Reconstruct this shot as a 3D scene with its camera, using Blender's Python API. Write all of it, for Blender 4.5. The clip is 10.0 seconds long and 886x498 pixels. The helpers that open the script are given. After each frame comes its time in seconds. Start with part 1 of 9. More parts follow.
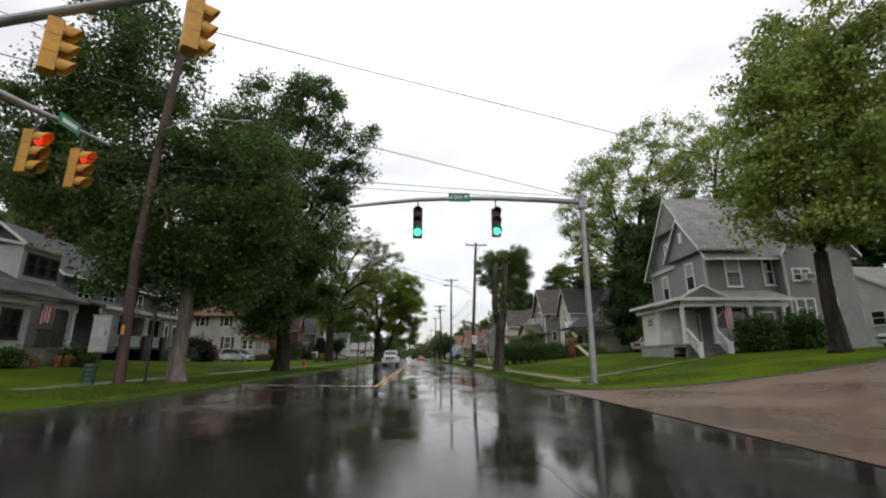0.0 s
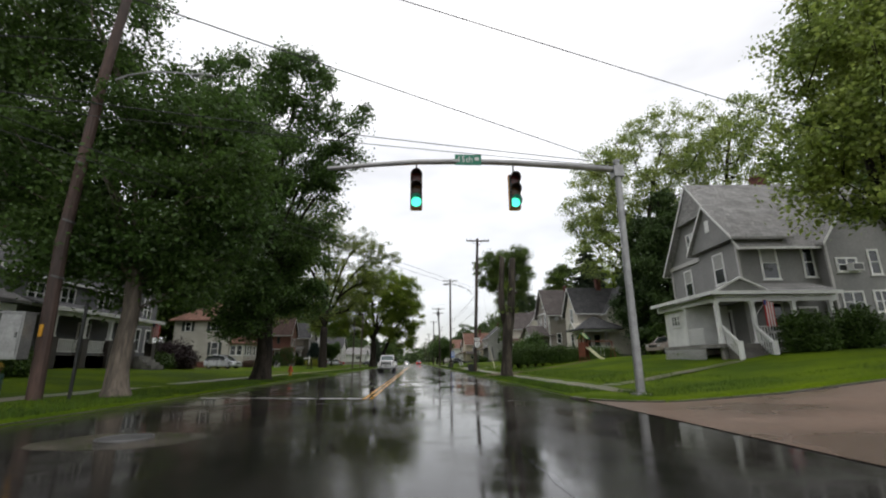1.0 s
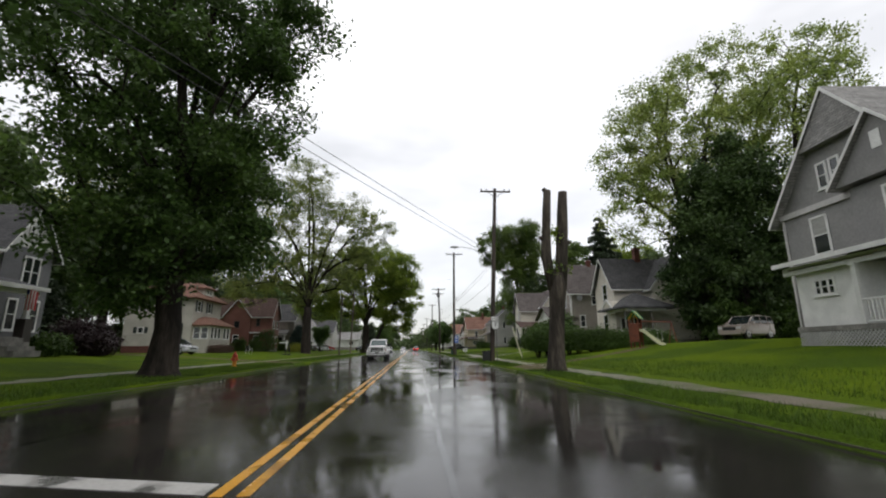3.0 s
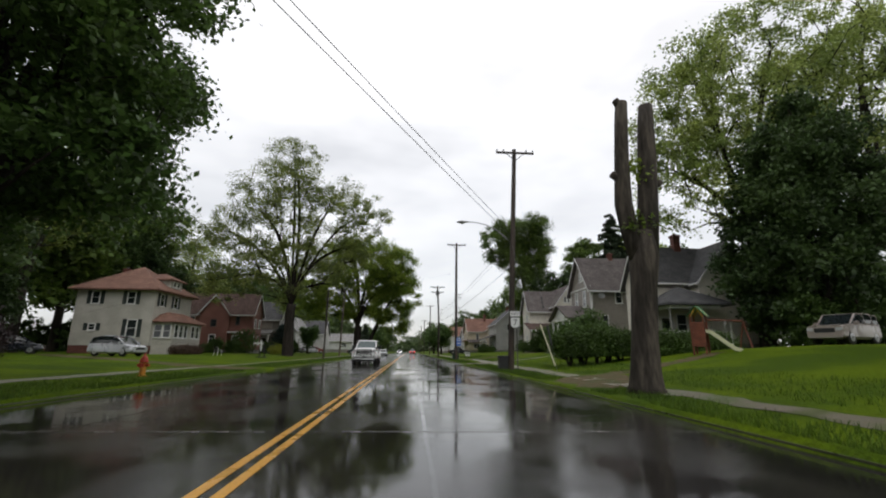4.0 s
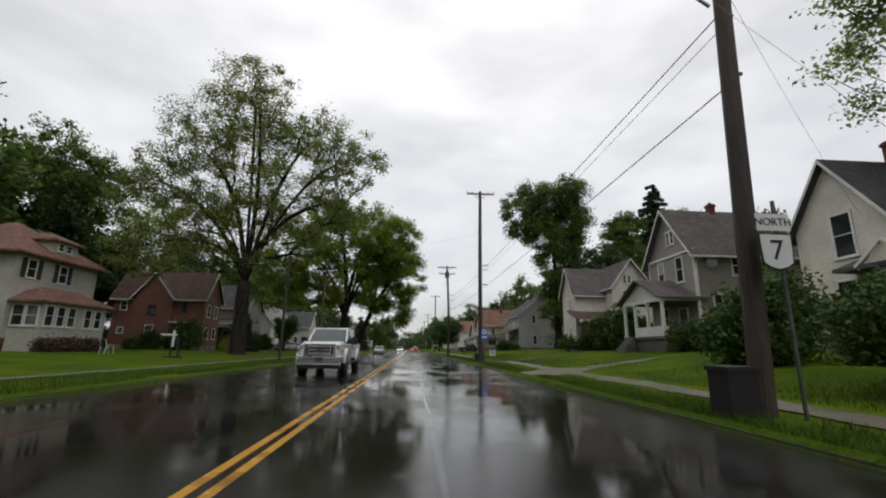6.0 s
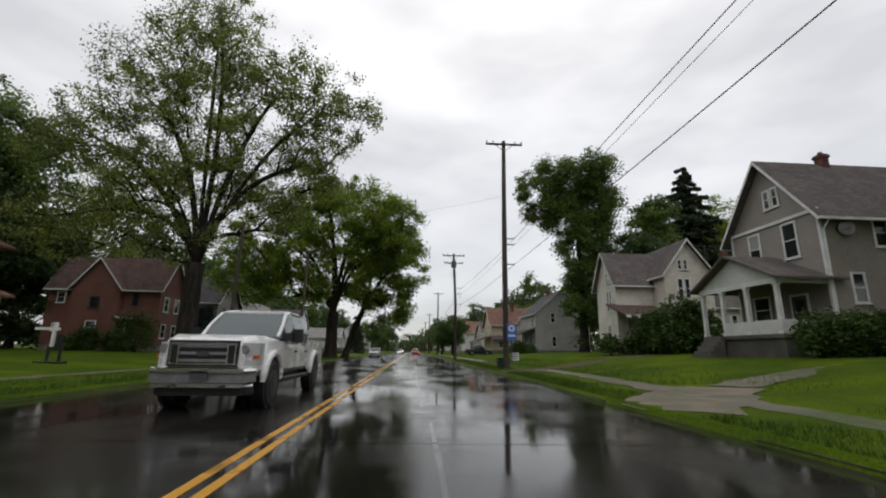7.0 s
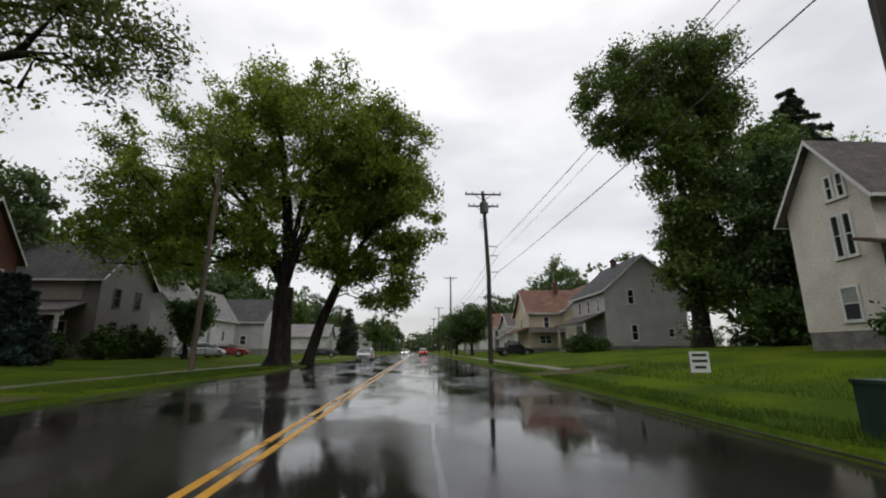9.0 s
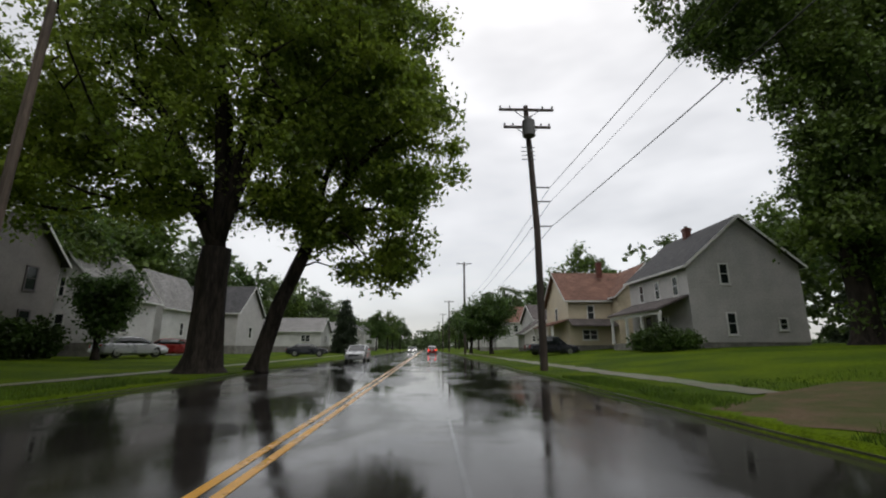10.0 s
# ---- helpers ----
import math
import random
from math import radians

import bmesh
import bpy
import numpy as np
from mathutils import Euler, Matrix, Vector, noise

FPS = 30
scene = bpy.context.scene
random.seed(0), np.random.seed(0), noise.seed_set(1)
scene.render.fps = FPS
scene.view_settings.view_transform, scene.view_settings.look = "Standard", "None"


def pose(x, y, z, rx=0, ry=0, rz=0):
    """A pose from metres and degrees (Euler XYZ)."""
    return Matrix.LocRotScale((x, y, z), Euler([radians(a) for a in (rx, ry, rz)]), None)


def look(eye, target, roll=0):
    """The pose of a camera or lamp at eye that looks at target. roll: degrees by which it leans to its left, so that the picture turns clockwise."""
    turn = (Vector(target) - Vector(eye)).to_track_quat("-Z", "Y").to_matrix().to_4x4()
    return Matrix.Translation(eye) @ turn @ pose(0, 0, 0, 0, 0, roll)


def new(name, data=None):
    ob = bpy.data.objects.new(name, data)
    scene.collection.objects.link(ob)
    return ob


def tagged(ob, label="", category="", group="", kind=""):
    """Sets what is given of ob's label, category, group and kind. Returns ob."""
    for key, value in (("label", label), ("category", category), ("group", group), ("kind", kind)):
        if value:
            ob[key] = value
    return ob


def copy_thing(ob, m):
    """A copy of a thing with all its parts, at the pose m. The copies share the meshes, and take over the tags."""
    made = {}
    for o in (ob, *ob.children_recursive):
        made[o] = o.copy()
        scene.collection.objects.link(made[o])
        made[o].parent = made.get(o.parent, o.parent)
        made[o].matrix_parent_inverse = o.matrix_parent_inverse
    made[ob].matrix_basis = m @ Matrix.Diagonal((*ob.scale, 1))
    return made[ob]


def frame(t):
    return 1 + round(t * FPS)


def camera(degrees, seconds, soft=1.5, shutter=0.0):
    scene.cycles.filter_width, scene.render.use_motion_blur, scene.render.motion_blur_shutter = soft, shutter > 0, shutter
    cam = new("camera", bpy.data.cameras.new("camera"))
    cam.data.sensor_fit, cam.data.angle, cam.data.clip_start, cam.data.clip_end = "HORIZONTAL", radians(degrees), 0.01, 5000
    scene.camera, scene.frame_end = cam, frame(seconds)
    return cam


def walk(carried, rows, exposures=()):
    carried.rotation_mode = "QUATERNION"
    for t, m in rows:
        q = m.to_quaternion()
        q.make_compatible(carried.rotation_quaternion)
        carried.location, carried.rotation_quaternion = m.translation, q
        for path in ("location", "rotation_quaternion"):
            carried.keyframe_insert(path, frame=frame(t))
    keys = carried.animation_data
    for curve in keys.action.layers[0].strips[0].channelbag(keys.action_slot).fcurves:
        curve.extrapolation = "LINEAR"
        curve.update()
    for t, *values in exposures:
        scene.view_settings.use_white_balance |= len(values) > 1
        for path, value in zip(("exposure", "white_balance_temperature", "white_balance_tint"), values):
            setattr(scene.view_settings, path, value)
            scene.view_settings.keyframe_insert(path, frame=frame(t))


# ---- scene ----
cam = camera(90.7, 10.0, soft=2.05)
EYE = 1.17
# seconds, x, y, yaw, pitch, roll: a car that pulls away along the street, which runs along y
ROWS = [
    (0, 0.000, 0.000, -3.23, 13.90, -0.01),
    (0.5, -0.018, 1.638, -3.46, 13.08, -0.74),
    (1, -0.061, 3.569, -3.66, 14.45, -0.54),
    (1.5, -0.112, 5.857, -3.69, 13.81, -0.02),
    (2, -0.141, 8.479, -3.78, 13.82, -0.20),
    (2.5, -0.174, 11.482, -3.93, 12.86, -0.29),
    (2.7, -0.181, 12.792, -3.95, 12.60, -0.31),
    (3.8, -0.010, 21.267, -4.29, 13.21, 0.27),
    (4, 0.012, 22.991, -4.25, 13.14, 0.39),
    (4.5, 0.062, 27.486, -4.05, 13.11, 0.61),
    (5, 0.083, 32.179, -3.91, 13.05, 0.55),
    (5.5, 0.079, 36.973, -3.91, 12.99, 0.57),
    (5.7, 0.080, 38.914, -3.96, 12.70, 0.54),
    (6.8, 0.123, 50.099, -3.81, 13.29, 1.14),
    (7, 0.151, 52.247, -3.83, 13.10, 0.88),
    (7.5, 0.228, 57.738, -3.74, 13.01, 0.30),
    (8, 0.266, 63.391, -3.60, 13.11, -0.12),
    (8.5, 0.253, 69.248, -3.41, 13.00, -0.04),
    (9, 0.258, 75.271, -3.15, 13.02, -0.24),
    (9.5, 0.225, 81.457, -2.59, 12.86, -0.03),
    (10, 0.164, 87.785, -2.13, 12.74, -0.12),
]


def carried(x, y, yaw, pitch, roll):
    a, b = radians(yaw), radians(pitch)
    way = Vector((-math.sin(a) * math.cos(b), math.cos(a) * math.cos(b), math.sin(b)))
    return look((x, y, EYE), Vector((x, y, EYE)) + way, roll)


walk(cam, [(t, carried(x, y, yaw, pitch, roll)) for t, x, y, yaw, pitch, roll in ROWS],
     exposures=[(0.0, 0.0), (2.5, 0.0), (4.0, -0.12), (5.0, -0.33), (7.0, -0.34), (10.0, -0.32)])

# ---- light: an even rain sky ----
world = bpy.data.worlds.new("overcast")
scene.world = world
world.use_nodes = True
wn, wl = world.node_tree.nodes, world.node_tree.links
wn.clear()
w_out = wn.new("ShaderNodeOutputWorld")
w_bg = wn.new("ShaderNodeBackground")
w_co = wn.new("ShaderNodeTexCoord")
w_sep = wn.new("ShaderNodeSeparateXYZ")
w_ramp = wn.new("ShaderNodeValToRGB")
w_map = wn.new("ShaderNodeMapping")
w_noise = wn.new("ShaderNodeTexNoise")
w_mul = wn.new("ShaderNodeMix")
w_cl = wn.new("ShaderNodeValToRGB")
w_sky = wn.new("ShaderNodeTexSky")
w_mix = wn.new("ShaderNodeMix")
w_sky.sky_type, w_sky.sun_disc = "NISHITA", False
w_sky.sun_elevation, w_sky.sun_rotation = radians(55), radians(20)
w_mul.data_type, w_mul.blend_type = "RGBA", "MULTIPLY"
w_mix.data_type = "RGBA"
w_mul.inputs[0].default_value = 1.0
w_mix.inputs[0].default_value = 0.02
w_map.inputs["Scale"].default_value = (1.2, 1.2, 3.2)
w_noise.inputs["Scale"].default_value, w_noise.inputs["Detail"].default_value = 1.6, 4.0
w_ramp.color_ramp.elements[0].position, w_ramp.color_ramp.elements[0].color = 0.0, (0.69, 0.695, 0.70, 1)
w_ramp.color_ramp.elements[1].position, w_ramp.color_ramp.elements[1].color = 0.5, (0.97, 0.965, 0.965, 1)
w_cl.color_ramp.elements[0].position, w_cl.color_ramp.elements[0].color = 0.36, (0.79, 0.79, 0.795, 1)
w_cl.color_ramp.elements[1].position, w_cl.color_ramp.elements[1].color = 0.62, (1.2, 1.19, 1.185, 1)
wl.new(w_co.outputs["Generated"], w_sep.inputs[0])
wl.new(w_sep.outputs["Z"], w_ramp.inputs[0])
wl.new(w_co.outputs["Generated"], w_map.inputs["Vector"])
wl.new(w_map.outputs[0], w_noise.inputs["Vector"])
wl.new(w_noise.outputs["Fac"], w_cl.inputs[0])
wl.new(w_ramp.outputs[0], w_mul.inputs[6])
wl.new(w_cl.outputs[0], w_mul.inputs[7])
wl.new(w_mul.outputs[2], w_mix.inputs[6])
wl.new(w_sky.outputs[0], w_mix.inputs[7])
wl.new(w_mix.outputs[2], w_bg.inputs[0])
wl.new(w_bg.outputs[0], w_out.inputs[0])
w_bg.inputs["Strength"].default_value = 1.09

sun = new("sun", bpy.data.lights.new("sun", "SUN"))
sun.data.energy, sun.data.angle, sun.data.color = 0.5, radians(40), (1, 0.98, 0.95)
sun.matrix_world = look((0, 0, 60), (-12, 36, 0))


# ---- materials ----
def mat(name, color, rough=0.6, metal=0.0, vary=0.15, scale=4.0, fine=40.0, bump=0.0, bump_scale=60.0, spec=0.5, coat=0.0,
        second=None, blotch=(0.4, 0.62), stretch=(1, 1, 1), leafy=0.0, island=0.0, pieces=0.0, rough_vary=0.1):
    """Two scales of variation over a base colour, with fine relief."""
    m = bpy.data.materials.new(name)
    m.use_nodes = True
    n, k = m.node_tree.nodes, m.node_tree.links
    b = n["Principled BSDF"]
    co = n.new("ShaderNodeTexCoord")
    mp = n.new("ShaderNodeMapping")
    mp.inputs["Scale"].default_value = stretch
    k.new(co.outputs["Object"], mp.inputs["Vector"])
    big, small = n.new("ShaderNodeTexNoise"), n.new("ShaderNodeTexNoise")
    big.inputs["Scale"].default_value, big.inputs["Detail"].default_value = scale, 5.0
    small.inputs["Scale"].default_value, small.inputs["Detail"].default_value = fine, 3.0
    k.new(mp.outputs[0], big.inputs["Vector"])
    k.new(mp.outputs[0], small.inputs["Vector"])
    ramp = n.new("ShaderNodeValToRGB")
    e = ramp.color_ramp.elements
    e[0].position, e[1].position = blotch
    c2 = second or tuple(c * (1 - 2 * vary) for c in color)
    e[0].color, e[1].color = (*c2, 1), (*color, 1)
    k.new(big.outputs["Fac"], ramp.inputs[0])
    hsv = n.new("ShaderNodeHueSaturation")
    k.new(ramp.outputs[0], hsv.inputs["Color"])
    val = n.new("ShaderNodeMapRange")
    val.inputs["From Min"].default_value, val.inputs["From Max"].default_value = 0.3, 0.7
    val.inputs["To Min"].default_value, val.inputs["To Max"].default_value = 1 - vary, 1 + vary
    k.new(small.outputs["Fac"], val.inputs["Value"])
    source = val.outputs[0]
    if island or pieces:
        info = n.new("ShaderNodeNewGeometry" if island else "ShaderNodeObjectInfo")
        mr = n.new("ShaderNodeMapRange")
        amount = island or pieces
        mr.inputs["To Min"].default_value, mr.inputs["To Max"].default_value = 1 - amount, 1 + amount
        k.new(info.outputs["Random Per Island" if island else "Random"], mr.inputs["Value"])
        mu = n.new("ShaderNodeMath")
        mu.operation = "MULTIPLY"
        k.new(source, mu.inputs[0])
        k.new(mr.outputs[0], mu.inputs[1])
        source = mu.outputs[0]
    k.new(source, hsv.inputs["Value"])
    k.new(hsv.outputs[0], b.inputs["Base Color"])
    rr = n.new("ShaderNodeMapRange")
    rr.inputs["From Min"].default_value, rr.inputs["From Max"].default_value = 0.3, 0.7
    rr.inputs["To Min"].default_value, rr.inputs["To Max"].default_value = max(0.02, rough - rough_vary), min(1.0, rough + rough_vary)
    k.new(big.outputs["Fac"], rr.inputs["Value"])
    k.new(rr.outputs[0], b.inputs["Roughness"])
    b.inputs["Metallic"].default_value = metal
    b.inputs["Specular IOR Level"].default_value = spec
    b.inputs["Coat Weight"].default_value = coat
    if bump:
        bt = n.new("ShaderNodeTexNoise")
        bt.inputs["Scale"].default_value, bt.inputs["Detail"].default_value = bump_scale, 4.0
        k.new(mp.outputs[0], bt.inputs["Vector"])
        bn = n.new("ShaderNodeBump")
        bn.inputs["Strength"].default_value, bn.inputs["Distance"].default_value = min(1.0, bump * 10), 0.03
        k.new(bt.outputs["Fac"], bn.inputs["Height"])
        k.new(bn.outputs[0], b.inputs["Normal"])
    if leafy:
        tr = n.new("ShaderNodeBsdfTranslucent")
        mx = n.new("ShaderNodeMixShader")
        mx.inputs[0].default_value = leafy
        k.new(hsv.outputs[0], tr.inputs["Color"])
        k.new(b.outputs[0], mx.inputs[1])
        k.new(tr.outputs[0], mx.inputs[2])
        k.new(mx.outputs[0], n["Material Output"].inputs["Surface"])
    return m


def lapped(name, color, course=0.12, rough=0.55, vary=0.12, axis="Z", depth=0.02, second=None, jitter=0.0):
    """Clapboard, shingle or board courses: relief and a thin shadow line every course."""
    m = mat(name, color, rough, vary=vary, scale=0.7, fine=9, second=second)
    n, k = m.node_tree.nodes, m.node_tree.links
    b = n["Principled BSDF"]
    co = n.new("ShaderNodeTexCoord")
    sep = n.new("ShaderNodeSeparateXYZ")
    k.new(co.outputs["Object"], sep.inputs[0])
    div = n.new("ShaderNodeMath")
    div.operation = "DIVIDE"
    div.inputs[1].default_value = course
    k.new(sep.outputs[axis], div.inputs[0])
    fr = n.new("ShaderNodeMath")
    fr.operation = "FRACT"
    k.new(div.outputs[0], fr.inputs[0])
    bn = n.new("ShaderNodeBump")
    bn.inputs["Strength"].default_value, bn.inputs["Distance"].default_value, bn.invert = 0.8, depth, True
    k.new(fr.outputs[0], bn.inputs["Height"])
    k.new(bn.outputs[0], b.inputs["Normal"])
    return m


def plain(name, color, rough=0.5, metal=0.0, emit=0.0, spec=0.5):
    m = bpy.data.materials.new(name)
    m.use_nodes = True
    b = m.node_tree.nodes["Principled BSDF"]
    b.inputs["Base Color"].default_value = (*color, 1)
    b.inputs["Roughness"].default_value, b.inputs["Metallic"].default_value = rough, metal
    b.inputs["Specular IOR Level"].default_value = spec
    if emit:
        b.inputs["Emission Color"].default_value, b.inputs["Emission Strength"].default_value = (*color, 1), emit
    return m


def wet_road():
    m = bpy.data.materials.new("wet_asphalt")
    m.use_nodes = True
    n, k = m.node_tree.nodes, m.node_tree.links
    b = n["Principled BSDF"]
    co = n.new("ShaderNodeTexCoord")

    def noise_at(scale, stretch, detail=4.0):
        mp, t = n.new("ShaderNodeMapping"), n.new("ShaderNodeTexNoise")
        mp.inputs["Scale"].default_value = stretch
        t.inputs["Scale"].default_value, t.inputs["Detail"].default_value = scale, detail
        k.new(co.outputs["Object"], mp.inputs["Vector"])
        k.new(mp.outputs[0], t.inputs["Vector"])
        return t.outputs["Fac"]

    def ramp_of(value, p0, p1, c0, c1):
        r = n.new("ShaderNodeValToRGB")
        e = r.color_ramp.elements
        e[0].position, e[1].position = p0, p1
        e[0].color, e[1].color = (*c0, 1), (*c1, 1)
        k.new(value, r.inputs[0])
        return r.outputs[0]

    patches = noise_at(0.5, (1, 0.3, 1))
    grit = noise_at(90, (1, 1, 1), 2.0)
    col = ramp_of(patches, 0.35, 0.65, (0.012, 0.0112, 0.0105), (0.03, 0.027, 0.024))
    hsv = n.new("ShaderNodeHueSaturation")
    mr = n.new("ShaderNodeMapRange")
    mr.inputs["From Min"].default_value, mr.inputs["From Max"].default_value = 0.3, 0.7
    mr.inputs["To Min"].default_value, mr.inputs["To Max"].default_value = 0.6, 1.4
    k.new(grit, mr.inputs["Value"])
    k.new(mr.outputs[0], hsv.inputs["Value"])
    k.new(col, hsv.inputs["Color"])
    k.new(hsv.outputs[0], b.inputs["Base Color"])
    # a film of water over most of it; drained patches with ragged rims are rougher and ripple more
    drained = ramp_of(noise_at(0.6, (1.0, 0.5, 1), 7.0), 0.44, 0.6, (0, 0, 0), (1, 1, 1))
    wear = ramp_of(noise_at(2.3, (0.5, 1.0, 1), 6.0), 0.55, 0.72, (0, 0, 0), (0.55, 0.55, 0.55))
    dry = n.new("ShaderNodeMath")
    dry.operation, dry.use_clamp = "ADD", True
    k.new(drained, dry.inputs[0])
    k.new(wear, dry.inputs[1])
    rough = n.new("ShaderNodeMapRange")
    rough.inputs["To Min"].default_value, rough.inputs["To Max"].default_value = 0.05, 0.2
    k.new(dry.outputs[0], rough.inputs["Value"])
    k.new(rough.outputs[0], b.inputs["Roughness"])
    b.inputs["IOR"].default_value = 1.36
    b1, b2, b3 = n.new("ShaderNodeBump"), n.new("ShaderNodeBump"), n.new("ShaderNodeBump")
    amount = n.new("ShaderNodeMapRange")
    amount.inputs["To Min"].default_value, amount.inputs["To Max"].default_value = 0.02, 0.12
    k.new(dry.outputs[0], amount.inputs["Value"])
    k.new(amount.outputs[0], b1.inputs["Strength"])
    b1.inputs["Distance"].default_value = 0.006
    b2.inputs["Strength"].default_value, b2.inputs["Distance"].default_value = 0.05, 0.04
    b3.inputs["Strength"].default_value, b3.inputs["Distance"].default_value = 0.035, 0.012
    k.new(grit, b1.inputs["Height"])
    k.new(noise_at(1.2, (1, 0.5, 1), 2.0), b2.inputs["Height"])
    k.new(noise_at(5.0, (0.35, 1.3, 1), 3.0), b3.inputs["Height"])
    k.new(b3.outputs[0], b2.inputs["Normal"])
    k.new(b2.outputs[0], b1.inputs["Normal"])
    k.new(b1.outputs[0], b.inputs["Normal"])
    return m


M_ROAD = wet_road()
M_GRASS = mat("grass", (0.085, 0.128, 0.004), 0.95, vary=0.35, scale=0.3, fine=14, bump=0.1, bump_scale=30, second=(0.045, 0.08, 0.004), spec=0.06)
M_CONC = mat("wet_concrete", (0.24, 0.22, 0.185), 0.35, vary=0.14, scale=0.6, fine=30, bump=0.02, second=(0.13, 0.115, 0.085))
M_BRICKST = mat("brown_concrete", (0.19, 0.125, 0.092), 0.3, vary=0.16, scale=0.4, fine=9, bump=0.03, bump_scale=12, second=(0.13, 0.09, 0.068))
M_WALK = mat("overgrown_walk", (0.135, 0.117, 0.084), 0.45, vary=0.25, scale=0.8, fine=25, bump=0.03, second=(0.06, 0.082, 0.012), blotch=(0.4, 0.54), spec=0.3)
M_STAIR = mat("dark_wet_steps", (0.13, 0.118, 0.108), 0.45, vary=0.2, scale=1.2, fine=20, bump=0.02)
M_KERB = mat("dark_wet_kerb", (0.085, 0.075, 0.062), 0.35, vary=0.25, scale=1.5, fine=25, bump=0.04, second=(0.045, 0.045, 0.028))
M_DIRT = mat("wet_gravel", (0.115, 0.083, 0.05), 0.85, vary=0.25, scale=1.6, fine=30, bump=0.05, bump_scale=40, second=(0.06, 0.066, 0.02), blotch=(0.38, 0.62), spec=0.1)
M_DRIVE = mat("worn_wet_drive", (0.185, 0.15, 0.105), 0.55, vary=0.25, scale=1.1, fine=28, bump=0.04, bump_scale=40, second=(0.09, 0.082, 0.04), blotch=(0.36, 0.6), spec=0.3)
M_YELLOW = mat("yellow_paint", (0.62, 0.31, 0.03), 0.3, vary=0.12, scale=1.2, fine=25, second=(0.34, 0.17, 0.03), blotch=(0.34, 0.46))
M_WHITE_LINE = mat("white_paint_line", (0.5, 0.49, 0.47), 0.3, vary=0.14, scale=2.2, fine=30, second=(0.14, 0.14, 0.13), blotch=(0.4, 0.56))
M_BARK = mat("bark", (0.04, 0.033, 0.027), 0.9, spec=0.15, vary=0.3, scale=3, fine=12, bump=0.12, bump_scale=10, stretch=(1, 1, 0.2))
M_BARK_GREY = mat("bark_grey", (0.085, 0.072, 0.058), 0.9, spec=0.2, vary=0.3, scale=3, fine=12, bump=0.12, bump_scale=10, stretch=(1, 1, 0.2))
M_BARK_PALE = mat("bark_pale", (0.19, 0.155, 0.125), 0.85, vary=0.25, scale=3, fine=12, bump=0.12, bump_scale=10, stretch=(1, 1, 0.2))
M_LEAF_DARK = mat("leaf_dark", (0.088, 0.15, 0.034), 0.42, vary=0.2, scale=0.3, fine=3, leafy=0.48, island=0.5, second=(0.058, 0.107, 0.026), spec=0.4)
M_LEAF_DEEP = mat("leaf_deep", (0.075, 0.122, 0.036), 0.5, vary=0.2, scale=0.3, fine=3, leafy=0.34, island=0.5, second=(0.042, 0.074, 0.024), spec=0.35)
M_LEAF_IVY = mat("leaf_ivy", (0.125, 0.185, 0.034), 0.45, vary=0.2, scale=0.3, fine=3, leafy=0.38, island=0.5, second=(0.075, 0.125, 0.026), spec=0.4)
# muted green for far trees, with the distance haze put into the colour
M_LEAF_FAR = mat("leaf_far", (0.105, 0.15, 0.05), 0.5, vary=0.2, scale=0.3, fine=3, leafy=0.35, island=0.4, second=(0.07, 0.11, 0.04), spec=0.3)
M_LEAF = mat("leaf_mid", (0.27, 0.35, 0.045), 0.42, vary=0.2, scale=0.3, fine=3, leafy=0.52, island=0.45, second=(0.13, 0.195, 0.028), spec=0.4)
M_LEAF_LIGHT = mat("leaf_light", (0.33, 0.39, 0.1), 0.45, vary=0.2, scale=0.3, fine=3, leafy=0.42, island=0.4, second=(0.2, 0.27, 0.065), spec=0.4)
M_LEAF_ELM = mat("leaf_elm", (0.24, 0.285, 0.062), 0.45, vary=0.2, scale=0.3, fine=3, leafy=0.38, island=0.45, second=(0.12, 0.155, 0.036), spec=0.35)
M_LEAF_CORNER = mat("leaf_corner_maple", (0.31, 0.375, 0.085), 0.45, vary=0.2, scale=0.3, fine=3, leafy=0.42, island=0.45, second=(0.15, 0.215, 0.045), spec=0.4)
M_LEAF_BRIGHT = mat("leaf_bright", (0.27, 0.37, 0.05), 0.45, vary=0.2, scale=0.3, fine=3, leafy=0.42, island=0.3, spec=0.3)
M_NEEDLE = mat("needle_dark", (0.062, 0.088, 0.05), 0.6, vary=0.2, scale=0.4, fine=3, leafy=0.12, island=0.4, spec=0.25)
M_NEEDLE_BLUE = mat("needle_blue", (0.06, 0.095, 0.085), 0.6, vary=0.2, scale=0.4, fine=3, leafy=0.12, island=0.4, spec=0.25)
M_HEDGE = mat("hedge_leaf", (0.068, 0.122, 0.022), 0.55, vary=0.2, scale=0.5, fine=4, leafy=0.2, island=0.4, spec=0.3)
M_POLE = mat("creosote_wood", (0.062, 0.044, 0.034), 0.7, vary=0.25, scale=2, fine=14, bump=0.06, bump_scale=14, stretch=(1, 1, 0.15))
M_POLE_RED = mat("redbrown_pole_wood", (0.085, 0.05, 0.04), 0.7, vary=0.25, scale=2, fine=14, bump=0.06, bump_scale=14, stretch=(1, 1, 0.15))
M_POLE_PALE = mat("weathered_wood", (0.16, 0.12, 0.095), 0.75, vary=0.25, scale=2, fine=14, bump=0.06, bump_scale=14, stretch=(1, 1, 0.15))
M_STEEL = mat("galvanised_steel", (0.36, 0.36, 0.36), 0.45, 0.6, vary=0.12, scale=3, fine=20)
M_DARK_STEEL = mat("dull_steel", (0.13, 0.13, 0.13), 0.5, 0.5, vary=0.15, scale=3, fine=20)
